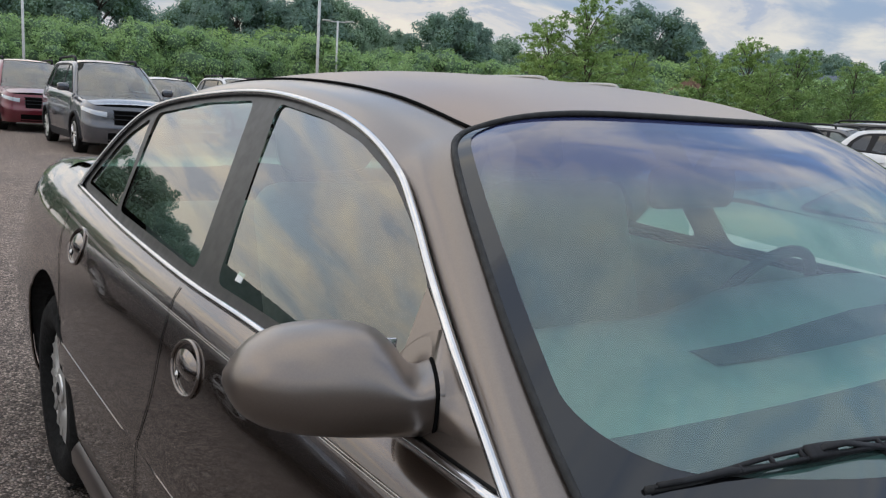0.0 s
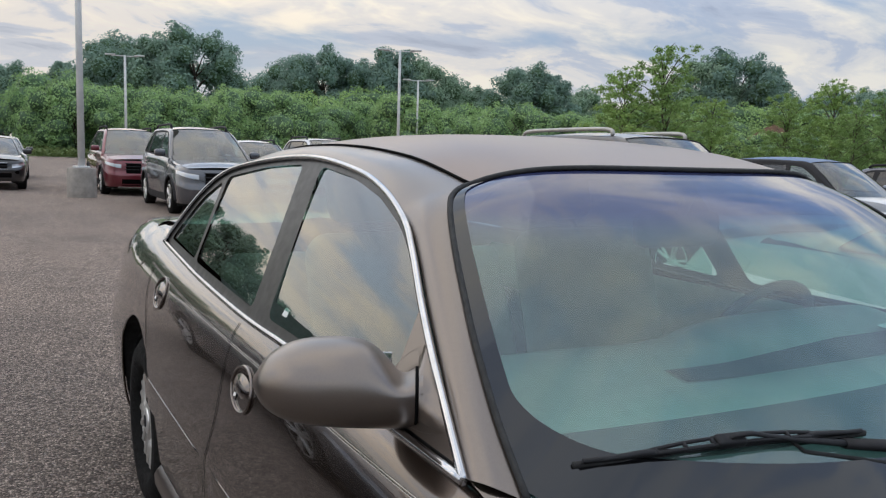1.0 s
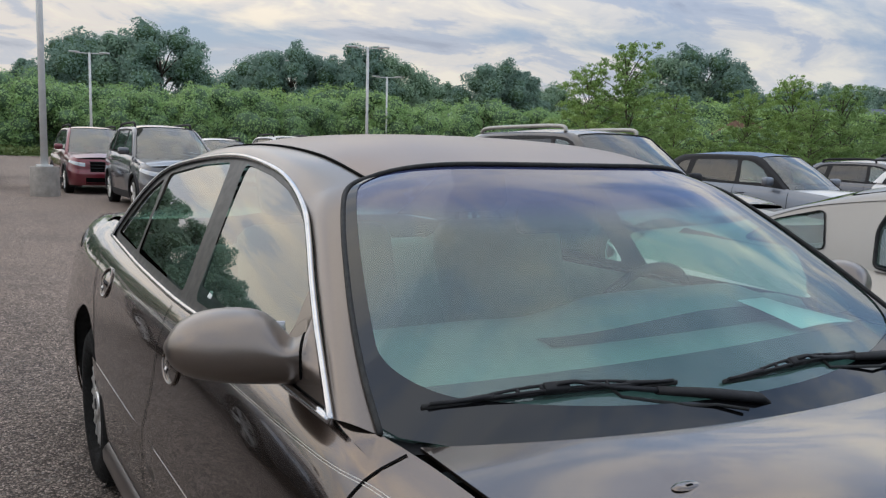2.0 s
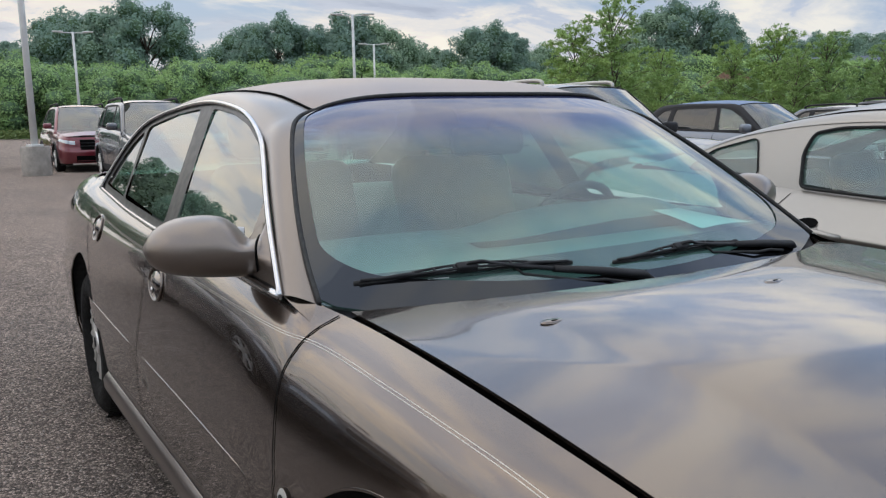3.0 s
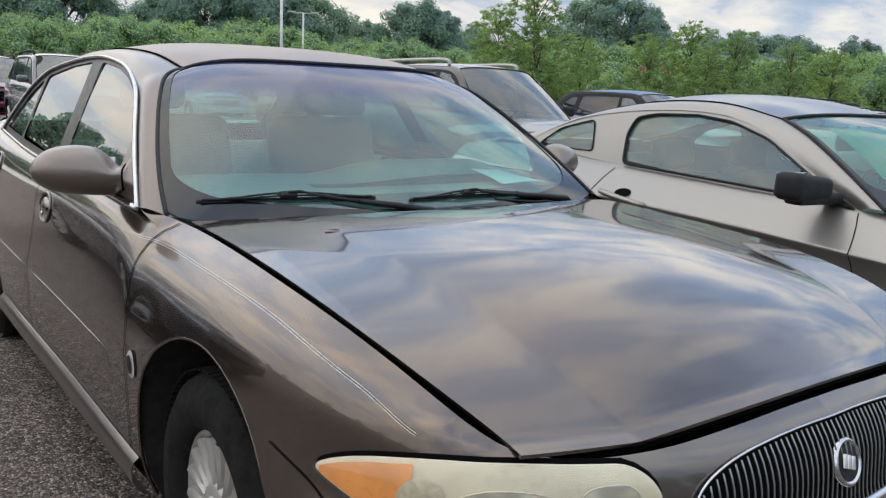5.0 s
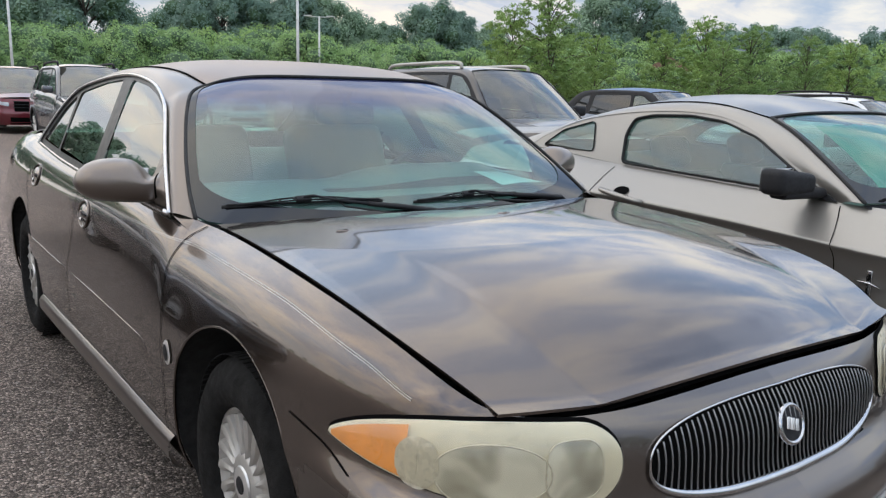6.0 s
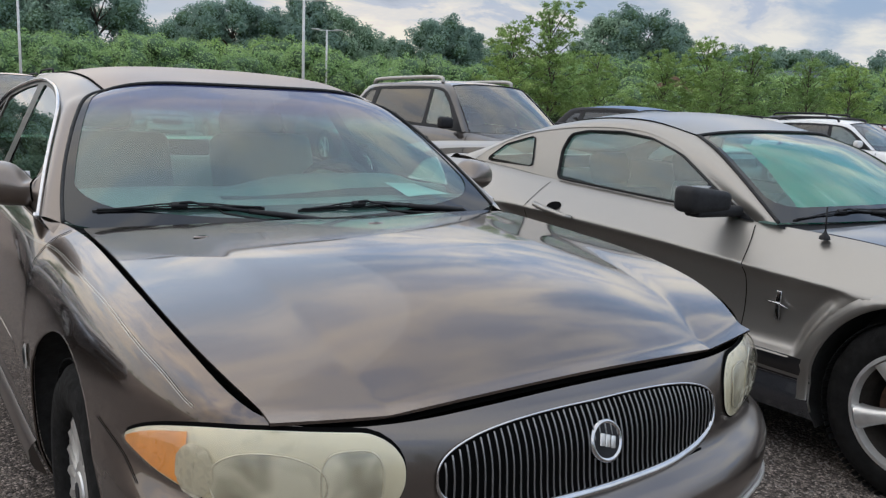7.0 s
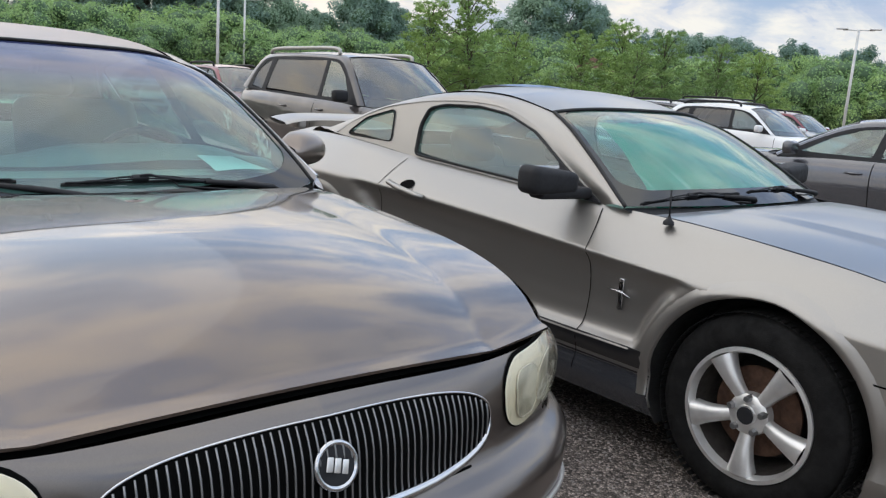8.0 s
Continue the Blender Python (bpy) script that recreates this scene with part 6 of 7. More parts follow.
def generic(kind, body, wheel="multi", **over):
    """Lines of an everyday SUV, wagon or sedan."""
    L, W, H, wb, fo, hz, bz = dict(suv=(4.95, 1.93, 1.80, 2.88, 0.97, 1.05, 1.15), bigsuv=(5.10, 2.00, 1.78, 3.02, 1.00, 1.05, 1.12), box=(4.45, 1.78, 1.62, 2.60, 0.88, 0.98, 1.06),
                                   cross=(4.55, 1.80, 1.60, 2.63, 0.93, 0.96, 1.04), sedan=(4.62, 1.78, 1.45, 2.67, 0.92, 0.92, 0.96))[kind]
    hw, y0, y1 = W / 2, -fo, L - fo
    tall = kind != "sedan"
    ay = dict(box=0.42, suv=0.40).get(kind, 0.50)
    ws = (0.96 if kind == "suv" else 0.74) if tall else 0.85
    ry = (y1 - 0.62) if tall else (wb - 0.35)
    ce = (y1 - 0.16) if tall else (wb + 0.42)
    st = [(0, y0, 0.24, 0.52, hz - 0.13, 0.09, 0.03, 0.07), (hw * 0.45, y0 + 0.03, 0.24, 0.52, hz - 0.135, 0.09, 0.03, 0.07), (hw * 0.76, y0 + 0.13, 0.24, 0.53, hz - 0.13, 0.09, 0.03, 0.06),
          (hw * 0.91, y0 + 0.32, 0.24, 0.58, hz - 0.10, 0.11, 0.02, 0.05), (hw * 0.965, y0 + 0.62, 0.24, 0.62, hz - 0.05, 0.14, 0, 0.05), (hw * 0.98, 0.05, 0.24, 0.64, hz - 0.02, 0.15, 0, 0.05),
          (hw * 0.985, ay - 0.10, 0.23, 0.64, hz + 0.01, 0.14, 0, 0.05), (hw * 0.99, ay + 0.10, 0.23, 0.64, bz - 0.05, 0.11, 0, 0.05), (hw, 1.3, 0.23, 0.64, bz - 0.02, 0.10, 0, 0.05), (hw, 2.2, 0.23, 0.66, bz, 0.10, 0, 0.05),
          (hw * 0.995, wb, 0.24, 0.68, bz + 0.02, 0.11, 0, 0.05), (hw * 0.97, y1 - 0.40, 0.26, 0.66, bz + 0.03, 0.13, 0, 0.05), (hw * 0.88, y1 - 0.12, 0.28, 0.62, bz + 0.02, 0.11, 0.01, 0.06), (hw * 0.55, y1 - 0.02, 0.30, 0.60, bz + 0.01, 0.08, 0.02, 0.06), (0, y1, 0.30, 0.60, bz + 0.01, 0.07, 0.02, 0.06)]
    rx = hw * 0.63
    xb = hw * 0.99 - 0.105
    zt = H - 0.10
    a0, a1 = (xb - 0.06, ay + 0.02, hz + 0.02), (rx, ay + ws, zt)
    mid = lambda p, q, f: tuple(p[k] + (q[k] - p[k]) * f for k in range(3))
    A = [a0, tuple(np.array(mid(a0, a1, 0.5)) + (0, 0, 0.02)), a1]
    D = [a1, (rx + 0.01, ay + ws + 0.4, H - 0.062), (rx + 0.01, (ay + ws + ry) / 2 + 0.2, H - 0.055), (rx, ry, H - 0.085)]
    c1 = (xb - 0.05, ce, bz + 0.06)
    C = [(rx, ry, H - 0.085), tuple(np.array(mid((rx, ry, H - 0.085), c1, 0.5)) + (0, 0.05, 0.02)), c1]
    k = (xb - (rx + 0.075)) / (zt - 0.03 - bz)
    X = lambda z: xb - k * (z - bz)
    kp = [(ay + 0.08, bz - 0.05), (ay + 0.08 + (ws - 0.02) * 0.55, bz + (zt - bz) * 0.52), (ay + ws + 0.05, zt - 0.055), (ay + ws + 0.5, zt - 0.012), ((ay + ws + ry) / 2 + 0.25, zt - 0.008), (ry - 0.10, zt - 0.05), ((ry + ce) / 2 - 0.08, (zt + bz) / 2), (ce - 0.22, bz + 0.05)]
    K = [(X(z), y, z) for y, z in kp]
    ins = 0.028
    b1, b2, b3 = ay + ws + 0.32, ry - 0.42, ry - 0.34
    zt2 = zt - 0.045
    p1 = [(ay + 0.34, bz + ins), (ay + 0.12 + ws * 0.62, bz + (zt2 - bz) * 0.60), (ay + ws + 0.10, zt2 - 0.03), (b1 + 0.02, zt2), (b1 - 0.04, bz + ins)]
    if tall:
        p2 = [(b1 + 0.05, bz + ins), (b1 + 0.10, zt2), (b2, zt2 - 0.01), (b2 + 0.06, bz + 0.02 + ins)]
        p3 = [(b3 + 0.10, bz + 0.03 + ins), (b3 + 0.06, zt2 - 0.02), (ry - 0.10, zt2 - 0.05), ((ry + ce) / 2 - 0.16, (zt + bz) / 2), (ce - 0.36, bz + 0.05 + ins)]
        panes = [(p1, "front_door_glass", M["glass_coupe"]), (p2, "rear_door_glass", M["glass_dark"]), (p3, "quarter_glass", M["glass_dark"])]
    else:
        p2 = [(b1 + 0.05, bz + ins), (b1 + 0.10, zt2), (ry - 0.12, zt2 - 0.03), ((ry + ce) / 2 - 0.20, (zt + bz) / 2), (ce - 0.45, bz + 0.03 + ins)]
        panes = [(p1, "front_door_glass", M["glass_coupe"]), (p2, "rear_door_glass", M["glass_coupe"])]
    sp = dict(n=5, nv=18, cut=0.035, body=body, stations=st, axles=(0.0, wb, 0.35 if tall else 0.32, 0.35 if tall else 0.32, 0.42 if tall else 0.38), track=hw - 0.03, wheel=wheel, rim=0.235 if tall else 0.21,
              cuts=(ay - 0.03, b1 + 0.02, b2 + 0.1), sill=0.36, bumper_z=0.60, bump_i=3.4, rear_i=12, deck_i=11, hood_span=(2.2, 6.2),
              hood_lift_fn=lambda u, v: 0.045 * (1 - (2 * u - 1) ** 2) * math.sin(math.pi * min(1, 0.15 + 0.85 * v)),
              hood_front=((hw * 0.70, y0 + 0.20, hz - 0.11), (y0 + 0.10, hz - 0.10)), hood_rear=((hw * 0.83, ay - 0.06, hz + 0.015), (ay - 0.22, hz + 0.035)),
              a_pillar=A, header=(ay + ws - 0.10, H - 0.065), ws_base=(ay - 0.14, hz + 0.035), roof_rail=D, c_pillar=C, rear_top=(ry + 0.06, H - 0.06), rear_base=(ce + 0.06, bz + 0.06), roof_bulge=0.030,
              dlo=K, belt=[(b2, bz + 0.02), (b1, bz - 0.01), (ay + 0.5, bz - 0.03)], side_plane=(xb, bz, k, 0.004), panes=panes, dash=(hz - 0.03, ay + 0.25), seat_y=ay + 0.95, seat_z=hz - 0.52, seat_mat=M["dark_cloth"], dash_mat=M["dark_dash"], ws_mat=M["glass_far"], rear_mat=M["glass_dark"])
    sp.update(dict(H=H, rx=rx, ry=ry, ry0=ay + ws, hw=hw, y0=y0, hz=hz, bz=bz, ay=ay, c2=b1 + 0.02, c3=b2 + 0.1))
    sp.update(over)
    return sp


def build_generic(name, label, kind, body, at, rails=None, group="parked vehicles", dark_low=False, **over):
    if dark_low:
        over = dict(over, panel_mats=dict(sill=M["trim"]), lip=0.028, lip_mat=M["trim"])
    sp = generic(kind, body, **over)
    root, sk = car(name, label, sp, at, group)
    H, rx, hw, y0, hz = sp["H"], sp["rx"], sp["hw"], sp["y0"], sp["hz"]
    gap_line(root, sk, [(sp["ay"] - 0.03, 0.36), (sp["ay"] - 0.05, 0.70), (sp["ay"] - 0.03, hz - 0.03)], 0.010)
    gap_line(root, sk, [(sp["c2"] + 0.03, 0.36), (sp["c2"], 0.75), (sp["c2"], sp["bz"] - 0.03)], 0.010)
    for side in (1, -1):
        for hy in (sp["c2"] - 0.18, sp["c2"] + 0.80):
            part("door_handle", tube([sk.flank(hy - 0.09, sp["bz"] - 0.15, 0.004, side), sk.flank(hy, sp["bz"] - 0.15, 0.030, side), sk.flank(hy + 0.09, sp["bz"] - 0.145, 0.004, side)], 0.013, 8), body, root)
        m = Matrix.Translation((hw * 0.90 * side, sp["ay"] + 0.30, sp["bz"] + 0.02)) @ Matrix.Diagonal((side, 1, 1, 1))
        bm = box((0.22, 0.12, 0.15), (0.13, 0, 0.04), 0.045, seg=3)
        bmesh.ops.transform(bm, matrix=m, verts=bm.verts)
        part("door_mirror", bm, over.get("mirror_mat", body), root, sharp=50)
        i0, i1 = sk.nose_index(hw * 0.56, hz - 0.30), sk.index(y0 + 0.55, hz - 0.26)
        bezel(root, sk, i0, i1, lambda u: hz - 0.330 + 0.11 * u, lambda u: hz - 0.235 + 0.075 * u, 0.006, M["clear_lens"], "headlight", side, "clear headlight", 14, 6)
        if not dark_low:
            part("fog_light", skin_disc(sk, sk.nose_index(hw * 0.70, 0.48), 0.48, 0.06, 0.045, 0.004, 0.004, side, 16, 2), M["gap"], root)
        if rails:
            pts = [(rx * side * 0.98, sp["ry0"] + 0.25, H - 0.055), (rx * side * 0.98, sp["ry0"] + 0.36, H + 0.020), (rx * side * 0.98, (sp["ry0"] + sp["ry"]) / 2 + 0.1, H + 0.020), (rx * side * 0.98, sp["ry"] - 0.20, H + 0.000), (rx * side * 0.98, sp["ry"] - 0.05, H - 0.060)]
            part("roof_rail", tube(crom(pts, 5), 0.026, 8), rails, root, "raised roof rail")
        if dark_low:
            rows = [[sk.flank(y, z, 0.004, side) for z in (0.26, 0.32, 0.38)] for y in np.linspace(0.45, sp["axles"][1] - 0.45, 16)]
            part("sill_cladding", grid_bm(rows, flip=side < 0), M["trim"], root)
    nose = lambda x, z, o: (lambda i: sk.on(i, z, o, 1 if x >= 0 else -1))(sk.nose_index(abs(x), z))
    rows = [[nose(x, z, 0.005) for z in np.linspace(hz - (0.46 if dark_low else 0.36), hz - 0.20, 5)] for x in np.linspace(-hw * 0.44, hw * 0.44, 15)]
    g = part("grille", grid_bm(rows), M["gap"], root, "dark grille")
    for z in (hz - 0.36, hz - 0.28, hz - 0.20):
        part("grille_bar", tube([nose(x, z, 0.008) for x in np.linspace(-hw * 0.46, hw * 0.46, 11)], 0.010, 6), M["chrome"] if z != hz - 0.28 and not dark_low else M["trim"], g)
    rows = [[nose(x, z, 0.004) for z in ((0.27, 0.34, 0.44) if dark_low else (0.34, 0.40, 0.46))] for x in np.linspace(-hw * 0.55, hw * 0.55, 13)]
    part("lower_intake", grid_bm(rows), M["gap"], root)
    return root


def park(x, y, turn=0.0):
    return pose(x, y, slope(x), 0, math.degrees(0.012) if not turn else -math.degrees(0.012), turn)


build_generic("suv", "dark brown metallic SUV with grey roof rails", "bigsuv", M["brown"], park(6.0, 6.1), M["cover"], mirror_mat=M["trim"])
build_generic("sedan_car", "dark grey sedan in the next bay, mirrored in the doors", "sedan", M["grey"], park(-3.10, 3.75))
build_generic("suv", "grey metallic SUV with black sill cladding and roof rails", "suv", M["grey"], park(2.72, 16.75), M["trim"], dark_low=True)
build_generic("suv", "dark red SUV with roof rails", "suv", M["red"], park(2.15, 23.1), M["trim"], dark_low=True)
build_generic("suv", "dark red SUV parked in a row behind", "cross", M["red"], park(8.4, 15.6), M["trim"])
build_generic("sedan_car", "black sedan with its front towards the aisle", "sedan", M["black"], park(-1.35, 24.9))
build_generic("sedan_car", "dark green-black sedan in the row behind", "sedan", M["brown"], park(-1.05, 31.0))
build_generic("suv", "pale silver SUV with roof rails", "cross", M["pale"], park(5.3, 21.4), M["trim"])
build_generic("suv", "silver SUV with roof rails among other cars", "suv", M["pale"], park(8.6, 24.5), M["trim"])
build_generic("hatchback", "boxy hatchback with a steel blue roof and a pale hood", "box", M["blue_grey"], park(11.3, 7.6), hood_mat=M["pale"], roof_mat=M["steel_blue"], pillar_mat=M["trim"])
build_generic("suv", "white crossover with black window frames", "cross", M["white"], park(16.5, 6.3), M["trim"])
build_generic("wagon", "charcoal grey hatchback parked facing away", "sedan", M["grey"], park(9.15, 3.35, 180), None)
build_generic("suv", "dark grey SUV far along the row", "cross", M["grey"], park(18.6, 9.6), M["trim"])
build_generic("suv", "red SUV far along the row", "cross", M["red"], park(24.5, 9.5), M["trim"])
build_generic("hatchback", "white boxy wagon far along the row", "box", M["white"], park(28.5, 11.5))
build_generic("suv", "dark SUV far along the row", "suv", M["black"], park(21.5, 9.4), M["trim"])


# ---------------------------------------------------------------- ground and planting


def ground():
    xs = sorted(set([-2500, -600, -200, -60, 60, 200, 600, 2500] + list(range(-48, 60, 12))))
    ys = sorted(set([-2500, -600, -150] + list(range(-60, 140, 20)) + [200, 600, 2500]))
    bm = grid_bm([[(x, y, slope(x)) for y in ys] for x in xs], flip=True)
    return tagged(part("ground", bm, M["asphalt"], smooth=False), "grey-brown worn asphalt of a car park", "asphalt", kind="structure")


ground()


def sheet(name, label, category, x0, x1, y0, y1, mat, lift):
    xs, ys = np.linspace(x0, x1, 14), np.linspace(y0, y1, 14)
    bm = grid_bm([[(x, y, slope(x) + lift) for y in ys] for x in xs], flip=True)
    return tagged(part(name, bm, mat, smooth=False), label, category, kind="structure")


sheet("meadow", "green meadow beyond the car park", "grass", -260, 420, 72, 400, M["turf"], 0.03)
sheet("meadow", "green verge beside the car park", "grass", -330, -34, -160, 72, M["turf"], 0.03)
sheet("meadow", "green verge on the far side of the rows", "grass", 80, 420, -160, 72, M["turf"], 0.03)

rng = np.random.default_rng(7)


def leaf_cloud(centres, radii, count, size, rng, squash=0.8, flat=0.5, shell=0.6):
    """Small leaf blades spread over the outside of clumps; returns verts and faces."""
    w = np.array(radii) ** 2
    pick = rng.choice(len(centres), count, p=w / w.sum())
    d = rng.normal(size=(count, 3)) + (0, 0, 0.25)
    d /= np.linalg.norm(d, axis=1)[:, None]
    r = rng.uniform(shell, 1.10, count)
    pos = np.array(centres)[pick] + d * (np.array(radii)[pick] * r)[:, None] * (1, 1, squash)
    n = d * 0.9 + rng.normal(size=(count, 3)) * flat + (0, 0, 0.30)
    n /= np.linalg.norm(n, axis=1)[:, None]
    a = np.cross(n, rng.normal(size=(count, 3)))
    a /= np.linalg.norm(a, axis=1)[:, None]
    b = np.cross(n, a)
    s = size * rng.uniform(0.6, 1.5, count)[:, None]
    P = np.stack([pos - a * s - b * s * 0.45, pos + a * s - b * s * 0.35, pos + b * s * 0.8], 1)
    return P.reshape(-1, 3), np.arange(count * 3).reshape(-1, 3)


def cloud_mesh(name, V, F, mat):
    me = bpy.data.meshes.new(name)
    me.from_pydata(V.tolist(), [], F.tolist())
    me.materials.append(mat)
    return me


def tree(name, label, h, w, mat, leaves, size, seed, trunk=0.16, low=0.25, category="tree", lobes=26):
    """A broad-leaved tree: tapered trunk, limbs, and a crown of leafy lobes with hollows between them."""
    g = np.random.default_rng(seed)
    root = thing(name, label, category, group="trees")
    bm = bmesh.new()
    tr = [Vector((g.normal() * 0.02 * h * f, g.normal() * 0.02 * h * f, h * 0.72 * f)) for f in np.linspace(0, 1, 7)]
    tube(tr, [trunk * (1 - 0.75 * f) for f in np.linspace(0, 1, 7)], 8, bm)
    C, R = [], []
    lean = g.uniform(0, 6.28)
    for k in range(lobes):
        f = (k + g.uniform(0.1, 0.9)) / lobes
        a = k * 2.4 + g.uniform(-0.6, 0.6)
        up = low + (0.90 - low) * f
        prof = math.sin(math.pi * (0.16 + 0.76 * f)) ** 0.75 * (1 + 0.16 * math.cos(a - lean) + 0.14 * math.cos(2 * a + lean))
        rr = w * 0.5 * prof * g.uniform(0.45, 0.78)
        c = Vector((rr * math.cos(a), rr * math.sin(a), h * up))
        s = tr[min(6, int(6 * min(1, max(0.2, up - 0.15) / 0.72)))]
        tube([s, (s + c) / 2 + Vector((0, 0, 0.03 * h)), c], [trunk * 0.24, trunk * 0.15, trunk * 0.06], 5, bm)
        C.append(tuple(c))
        R.append(w * 0.155 * g.uniform(0.72, 1.22) * (0.72 + 0.40 * prof))
        for _ in range(3):
            q = Vector(g.normal(size=3)) + Vector((math.cos(a), math.sin(a), 0.5)) * 0.8
            C.append(tuple(c + q.normalized() * R[-1] * g.uniform(0.6, 0.95)))
            R.append(min(max(R[-1] * g.uniform(0.38, 0.55), w * 0.035), w * 0.075))
    part("trunk", bm, M["bark"], root)
    # closed dark spheres fill the lobes, the crown's inner shade in their colour
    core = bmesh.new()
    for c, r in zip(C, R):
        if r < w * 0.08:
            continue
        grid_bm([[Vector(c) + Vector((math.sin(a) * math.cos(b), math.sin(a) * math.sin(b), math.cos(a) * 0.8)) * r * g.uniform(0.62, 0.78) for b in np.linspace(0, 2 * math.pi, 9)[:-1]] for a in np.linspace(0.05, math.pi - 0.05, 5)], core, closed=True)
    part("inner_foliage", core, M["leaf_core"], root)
    V, F = leaf_cloud(C, R, leaves, size, g)
    ob = new("crown", cloud_mesh("crown", V, F, mat))
    ob.parent = root
    return root


def feathery_tree(name, label, h, w, mat, leaves, size, seed):
    """A young open tree: thin rising limbs that arch over, with drooping sprays of small leaves along them."""
    g = np.random.default_rng(seed)
    root = thing(name, label, "tree", group="trees")
    bm = bmesh.new()
    tr = [Vector((g.normal() * 0.012 * h, g.normal() * 0.012 * h, h * 0.90 * f)) for f in np.linspace(0, 1, 9)]
    tr[0] = Vector((0, 0, 0))
    tube(tr, [0.08 * (1 - 0.88 * f) for f in np.linspace(0, 1, 9)], 7, bm)
    C, R = [], []
    for k in range(34):
        f = (k + 0.5) / 34
        a = k * 2.4 + g.uniform(-0.4, 0.4)
        z0 = h * (0.16 + 0.70 * f)
        reach = w * 0.5 * (1.0 - 0.72 * f ** 1.6) * g.uniform(0.45, 1.15)
        rise = h * (0.08 + 0.14 * g.uniform(0.3, 1.0))
        s = tr[min(8, int(8 * z0 / (h * 0.90)))]
        way = Vector((math.cos(a), math.sin(a), 0))
        pts = [Vector((s.x, s.y, z0)) + way * reach * t + Vector((0, 0, rise * math.sin(2.0 * t))) for t in np.linspace(0, 1, 6)]
        tube(pts, [0.022 * (1 - 0.8 * t) for t in np.linspace(0, 1, 6)], 5, bm)
        for t in np.linspace(0.25, 1.05, 6):
            i = min(4, int(t * 5))
            p = pts[i].lerp(pts[i + 1], t * 5 - i)
            C.append(tuple(p + Vector(g.normal(size=3)) * 0.03 * w + Vector((0, 0, -0.02 * h))))
            R.append(w * g.uniform(0.035, 0.070) * (1 - 0.35 * f))
    for k in range(7):
        C.append(tuple(tr[8] + Vector((g.normal() * 0.05 * w, g.normal() * 0.05 * w, h * 0.10 * g.uniform(-0.6, 0.9)))))
        R.append(w * g.uniform(0.025, 0.045))
    part("trunk", bm, M["bark"], root)
    V, F = leaf_cloud(C, R, leaves, size, g, 0.55, 0.6, 0.0)
    ob = new("crown", cloud_mesh("crown", V, F, mat))
    ob.parent = root
    return root


def set_tree(src, x, y, s, turn, used=[]):
    m = pose(x, y, slope(x) - 0.05, 0, 0, turn) @ Matrix.Diagonal((s, s, s, 1))
    if src.name not in used:
        used.append(src.name)
        src.matrix_world = m
        return src
    t = copy_thing(src, pose(x, y, slope(x) - 0.05, 0, 0, turn))
    t.scale = (s, s, s)
    return t


OAKS = [tree("oak_tree", "tall broad dark green tree behind the hedge", 10.5, w, M["leaf_dark"], 24000, 0.105, 20 + i, 0.28, 0.20) for i, w in enumerate((8.0, 9.2, 7.0, 10.0))]
BELT = [tree("oak_tree", "broad dark green tree beside the car park", 10.5, w, M["leaf_dark"], 8000, 0.20, 30 + i, 0.28, 0.16) for i, w in enumerate((8.8, 10.0))]
LOCUST = [feathery_tree("locust_tree", "young feathery yellow-green tree by the car park", 5.4, w, M["leaf_light"], 20000, 0.042, 40 + i) for i, w in enumerate((6.2, 5.6))]
SHRUBS = [tree("shrub", "bushy mid-green shrub of the hedge belt", 4.2, w, M["leaf_mid"], 17000, 0.062, 60 + i, 0.10, 0.10, "shrub") for i, w in enumerate((5.6, 6.4, 5.0))]


def polar(eye, az, d):
    return eye[0] + d * math.sin(radians(az)), eye[1] + d * math.cos(radians(az))


EYE = (-1.4, -0.35)
# tall trees: azimuth, distance, height
for k, (az, d, h) in enumerate(((-34, 50, 3.2), (-30, 47, 3.6), (-26.5, 50, 3.4), (-22, 48, 5.0), (-18, 50, 7.2), (-14, 52, 9.0), (-10, 56, 9.5), (-6, 70, 9.0), (-2, 88, 7.5), (1, 85, 8.0), (4.0, 82, 8.2), (7.4, 74, 9.8), (9.6, 72, 10.0), (12.2, 70, 10.4), (15.2, 90, 8.0), (18.2, 84, 9.6), (20.6, 80, 10.6), (23.4, 82, 9.9), (25.4, 80, 11.0), (27.6, 82, 10.0), (31.0, 90, 8.6), (34.4, 78, 9.4), (36.0, 80, 8.9),
                                 (38.6, 92, 8.4), (46.0, 72, 9.6), (48.3, 72, 10.0), (50.4, 78, 9.2), (53.8, 96, 8.6), (55.6, 90, 8.4), (57.0, 84, 7.9), (58.8, 92, 8.5), (60.2, 88, 7.6), (63.2, 84, 7.6), (66.5, 86, 7.4), (70, 90, 7.8), (74, 86, 8.0), (79, 88, 8.0))):
    x, y = polar(EYE, az, d * 1.55)
    set_tree(OAKS[k % 4], x, y, ((h - 1.4) * 1.55 + 1.4 - slope(x)) / 10.0, 57 * k)
for k, (az, d, h) in enumerate(((41.2, 33, 5.4), (43.8, 34, 6.4), (47.0, 36, 4.5), (51.6, 36, 4.7), (54.2, 36, 5.3), (57.2, 35, 4.8), (60.5, 38, 4.7), (55.5, 33, 4.0), (63.0, 37, 4.4))):
    x, y = polar(EYE, az, d)
    set_tree(LOCUST[k % 2], x, y, h / 5.9, 83 * k + 20)
k = 0
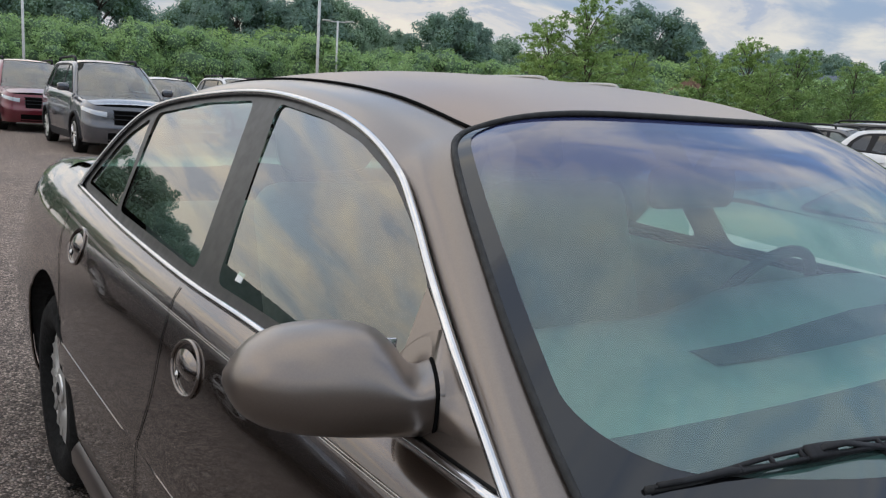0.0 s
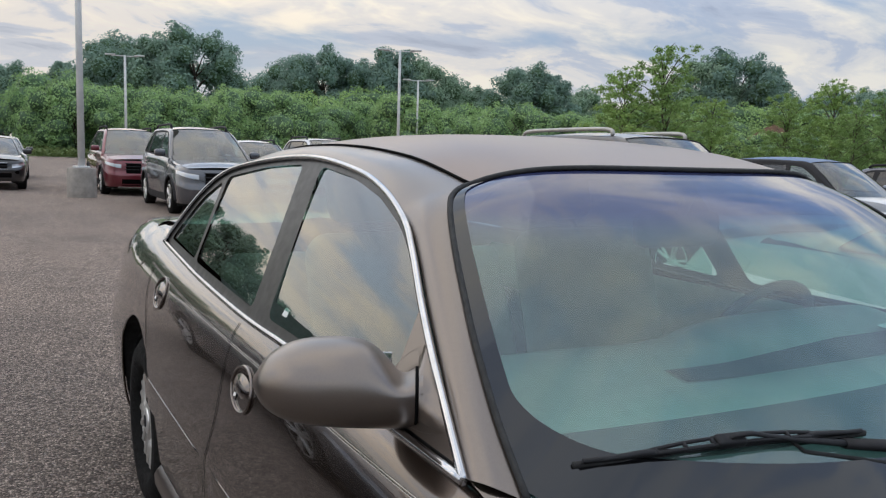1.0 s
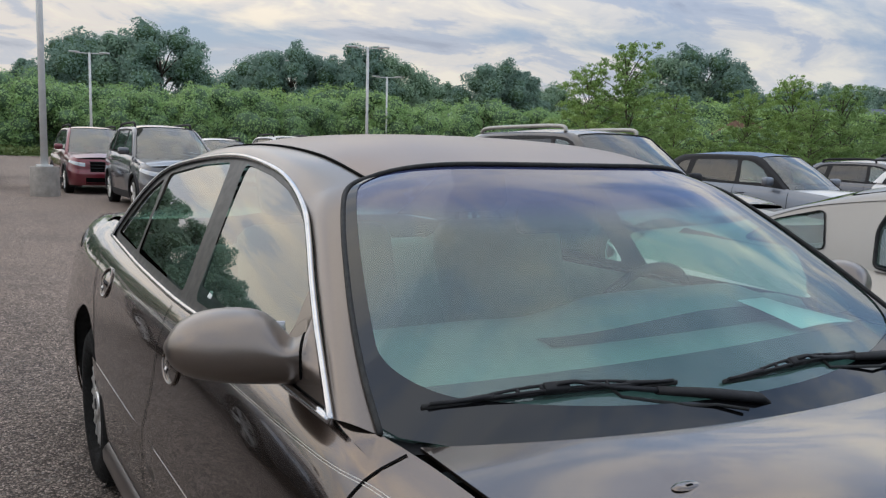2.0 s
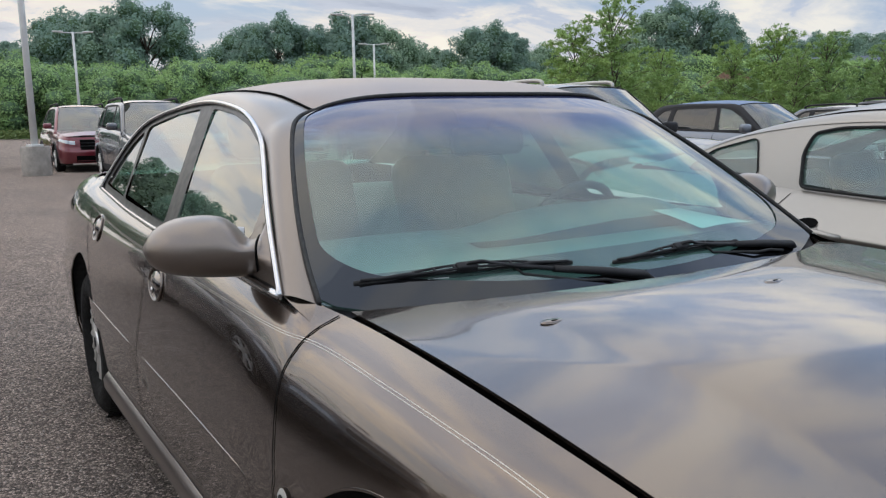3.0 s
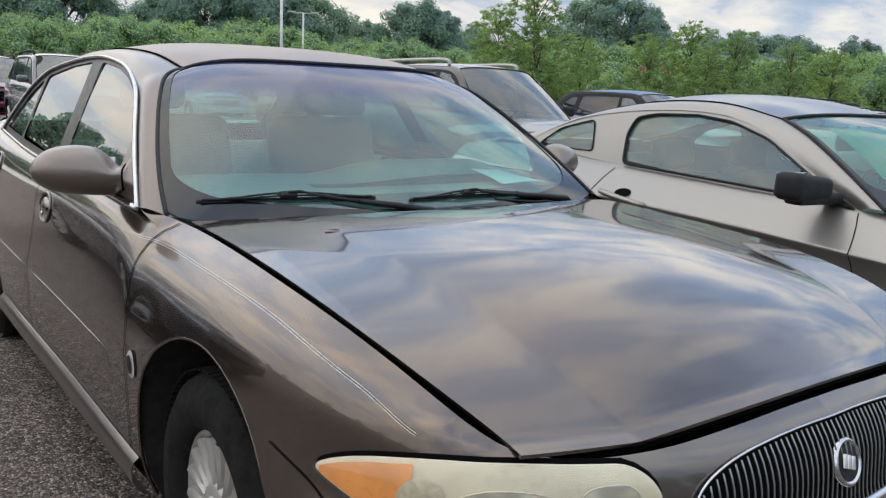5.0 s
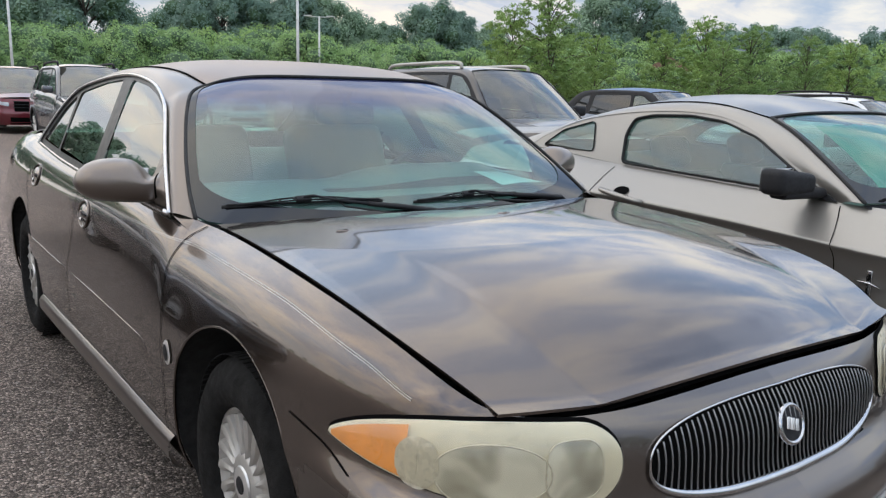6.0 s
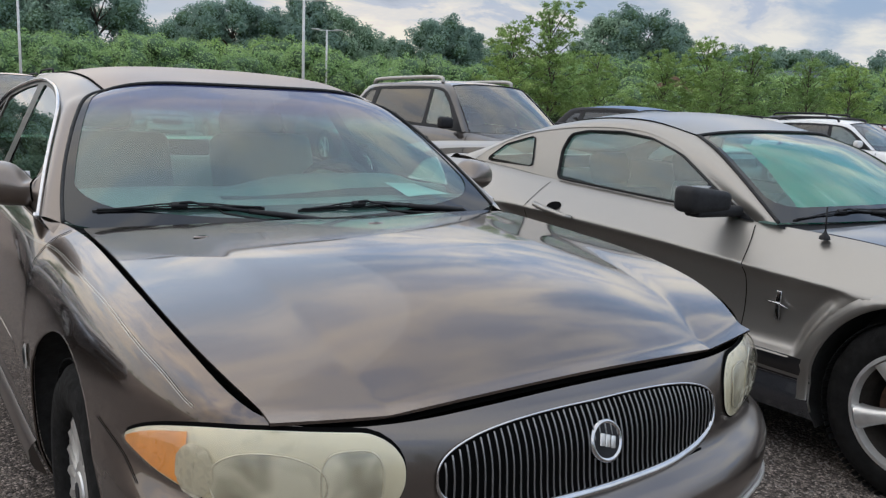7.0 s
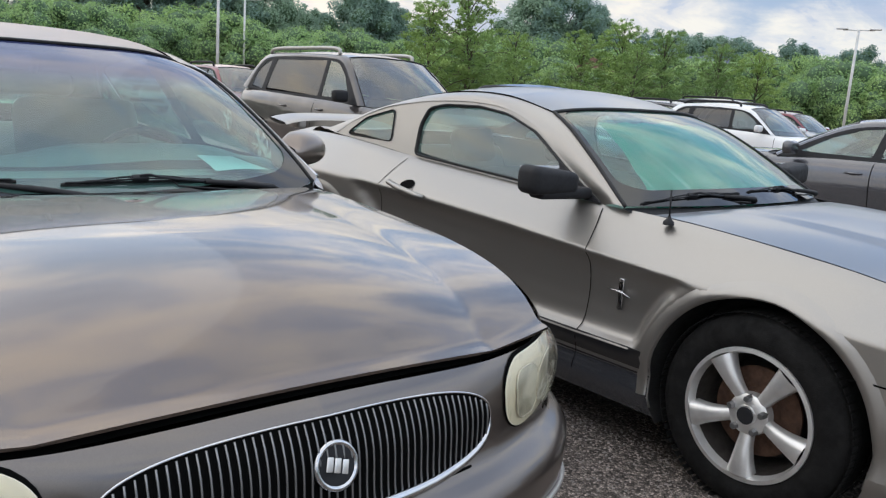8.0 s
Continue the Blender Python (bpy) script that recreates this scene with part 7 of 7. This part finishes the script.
for az in np.arange(4.5, 84, 2.15):
    for row in range(2):
        d = 1.62 * ((49 if az < 38 else 46) + row * 6 + rng.uniform(-2, 2))
        h = (4.2 + 0.7 * row) * rng.uniform(0.82, 1.12) * (0.90 if az > 27 else 1.0)
        h = (h - 1.4) * 1.62 + 1.4
        x, y = polar(EYE, az + rng.uniform(-0.8, 0.8), d)
        set_tree(SHRUBS[k % 3], x, y, (h - slope(x)) / 4.2, rng.uniform(0, 360))
        k += 1
# low shrubs before the house
for az, d, h in ((49.2, 60, 3.3), (51.0, 62, 3.5), (52.9, 61, 3.3)):
    x, y = polar(EYE, az, d)
    set_tree(SHRUBS[int(az) % 3], x, y, (h - slope(x)) / 4.2, az * 31)
# belt of trees on the other side of the lot
for k in range(17):
    set_tree(BELT[k % 2], -84 + rng.uniform(-8, 8), -60 + 10.5 * k, rng.uniform(0.15, 0.34), 71 * k)
# unseen row behind the viewpoint, added only to show in reflections
for k in range(12):
    set_tree(BELT[k % 2], -40 + 9.5 * k, -62 + rng.uniform(-4, 4), rng.uniform(0.8, 1.1), 37 * k)


def meadow_tufts():
    g = np.random.default_rng(5)
    n = 5200
    x, y = g.uniform(-16, 16, n), g.uniform(72.5, 92, n)
    C = np.c_[x, y, np.array([slope(v) for v in x]) + g.uniform(0.1, 0.5, n)]
    V, F = leaf_cloud(C.tolist(), [0.35] * n, n * 3, 0.16, g, 1.0, 1.2)
    ob = new("meadow_grass", cloud_mesh("meadow_grass", V, F, M["grass"]))
    tagged(ob, "tall weedy meadow grass beyond the asphalt", "grass", kind="stuff")


meadow_tufts()


def loose_stones():
    """Loose aggregate lying on the worn asphalt beside the sedan's nose."""
    g = np.random.default_rng(11)
    V, F = [], []
    top = np.array([(0.9, 0.1, 0.1), (0.3, 0.85, 0.2), (-0.8, 0.4, 0.1), (-0.5, -0.75, 0.15), (0.5, -0.8, 0.1), (0.1, 0.05, 0.75)])
    tri = np.array([(0, 1, 5), (1, 2, 5), (2, 3, 5), (3, 4, 5), (4, 0, 5)])
    for k in range(9000):
        near = k % 3
        x, y = (g.uniform(0.7, 3.4), g.uniform(-2.6, 0.6)) if near else (g.uniform(-2.2, -0.9), g.uniform(-1.0, 5.0))
        s = g.uniform(0.003, 0.0085) * (1.35 if g.random() < 0.12 else 1.0)
        a = g.uniform(0, 6.28)
        c, n = math.cos(a), math.sin(a)
        P = top * g.uniform(0.7, 1.25, (6, 3)) * s
        P = np.c_[P[:, 0] * c - P[:, 1] * n + x, P[:, 0] * n + P[:, 1] * c + y, P[:, 2] + slope(x) - s * 0.1]
        F.append(tri + len(V) * 6)
        V.append(P)
    me = bpy.data.meshes.new("loose_stones")
    me.from_pydata(np.vstack(V).tolist(), [], np.vstack(F).tolist())
    me.materials.append(M["stone"])
    tagged(new("loose_stones", me), "loose brown-grey aggregate on the worn asphalt", "gravel", kind="stuff")


loose_stones()

# ---------------------------------------------------------------- light poles and far houses


def light_pole(x, y, h, turn, arms=2, base=True, mast=0.07):
    root = thing("light_pole", "galvanised car park light pole with twin flat heads", "street lamp", pose(x, y, slope(x), 0, 0, turn), "light poles")
    z0 = 0.75 if base else 0.0
    if base:
        b = lathe([(0.001, -0.02), (0.34, -0.02), (0.335, 0.68), (0.315, 0.72), (0.0, 0.72)], 28, "z")
        part("concrete_base", b, M["concrete"], root, "weathered round concrete base", sharp=40)
        part("base_plate", box((0.30, 0.30, 0.05), (0, 0, 0.745), 0.01), M["pole"], root)
    part("pole", tube([(0, 0, z0), (0, 0, h * 0.5), (0, 0, h)], [mast, mast * 0.9, mast * 0.8], 12), M["pole"], root)
    part("arm", box((arms * 0.95, 0.07, 0.07), (0, 0, h - 0.05), 0.01), M["pole"], root)
    for s in (-1, 1):
        part("lamp_head", box((0.72, 0.36, 0.09), (s * arms * 0.50, 0, h + 0.02), 0.025), M["pole"], root, "flat grey lamp head")
    return root


light_pole(0.62, 21.65, 8.0, 20, 2, True, 0.085)
for az, d, h, tn in ((25.84, 52.5, 7.6, -25), (27.14, 74, 7.6, -25), (7.93, 65, 7.6, -8)):
    x, y = polar(EYE, az, d)
    light_pole(x, y, h - slope(x) * 1.0, tn, 2, False, 0.10)
x, y = polar((-0.745, -2.08), 65.57, 62)
light_pole(x, y, 7.6, -65, 2, False, 0.10)


def house(x, y, w, d, hw, hr, roof, turn, label):
    root = thing("house", label, "house", pose(x, y, slope(x), 0, 0, turn))
    part("wall", box((w, d, hw), (0, 0, hw / 2), 0.02), M["siding"], root)
    bm = grid_bm([[(-w / 2 - 0.4, -d / 2 - 0.4, hw), (-w / 2 - 0.1, 0, hw + hr), (-w / 2 - 0.4, d / 2 + 0.4, hw)], [(w / 2 + 0.4, -d / 2 - 0.4, hw), (w / 2 + 0.1, 0, hw + hr), (w / 2 + 0.4, d / 2 + 0.4, hw)]])
    bm.verts.ensure_lookup_table()
    for t in ((0, 1, 2), (3, 5, 4)):
        bm.faces.new([bm.verts[i] for i in t])
    part("roof", bm, roof, root, smooth=False)


x, y = polar(EYE, 51.1, 70)
house(x, y, 5.0, 4, 3.65, 1.5, M["roof_tile"], 39, "pale house with a brown gabled roof behind the hedge")
x, y = polar((-1.23, -2.08), 56.6, 88)
house(x, y, 15, 8, 4.9, 1.9, M["slate"], -52, "low building with a slate blue roof behind the hedge")
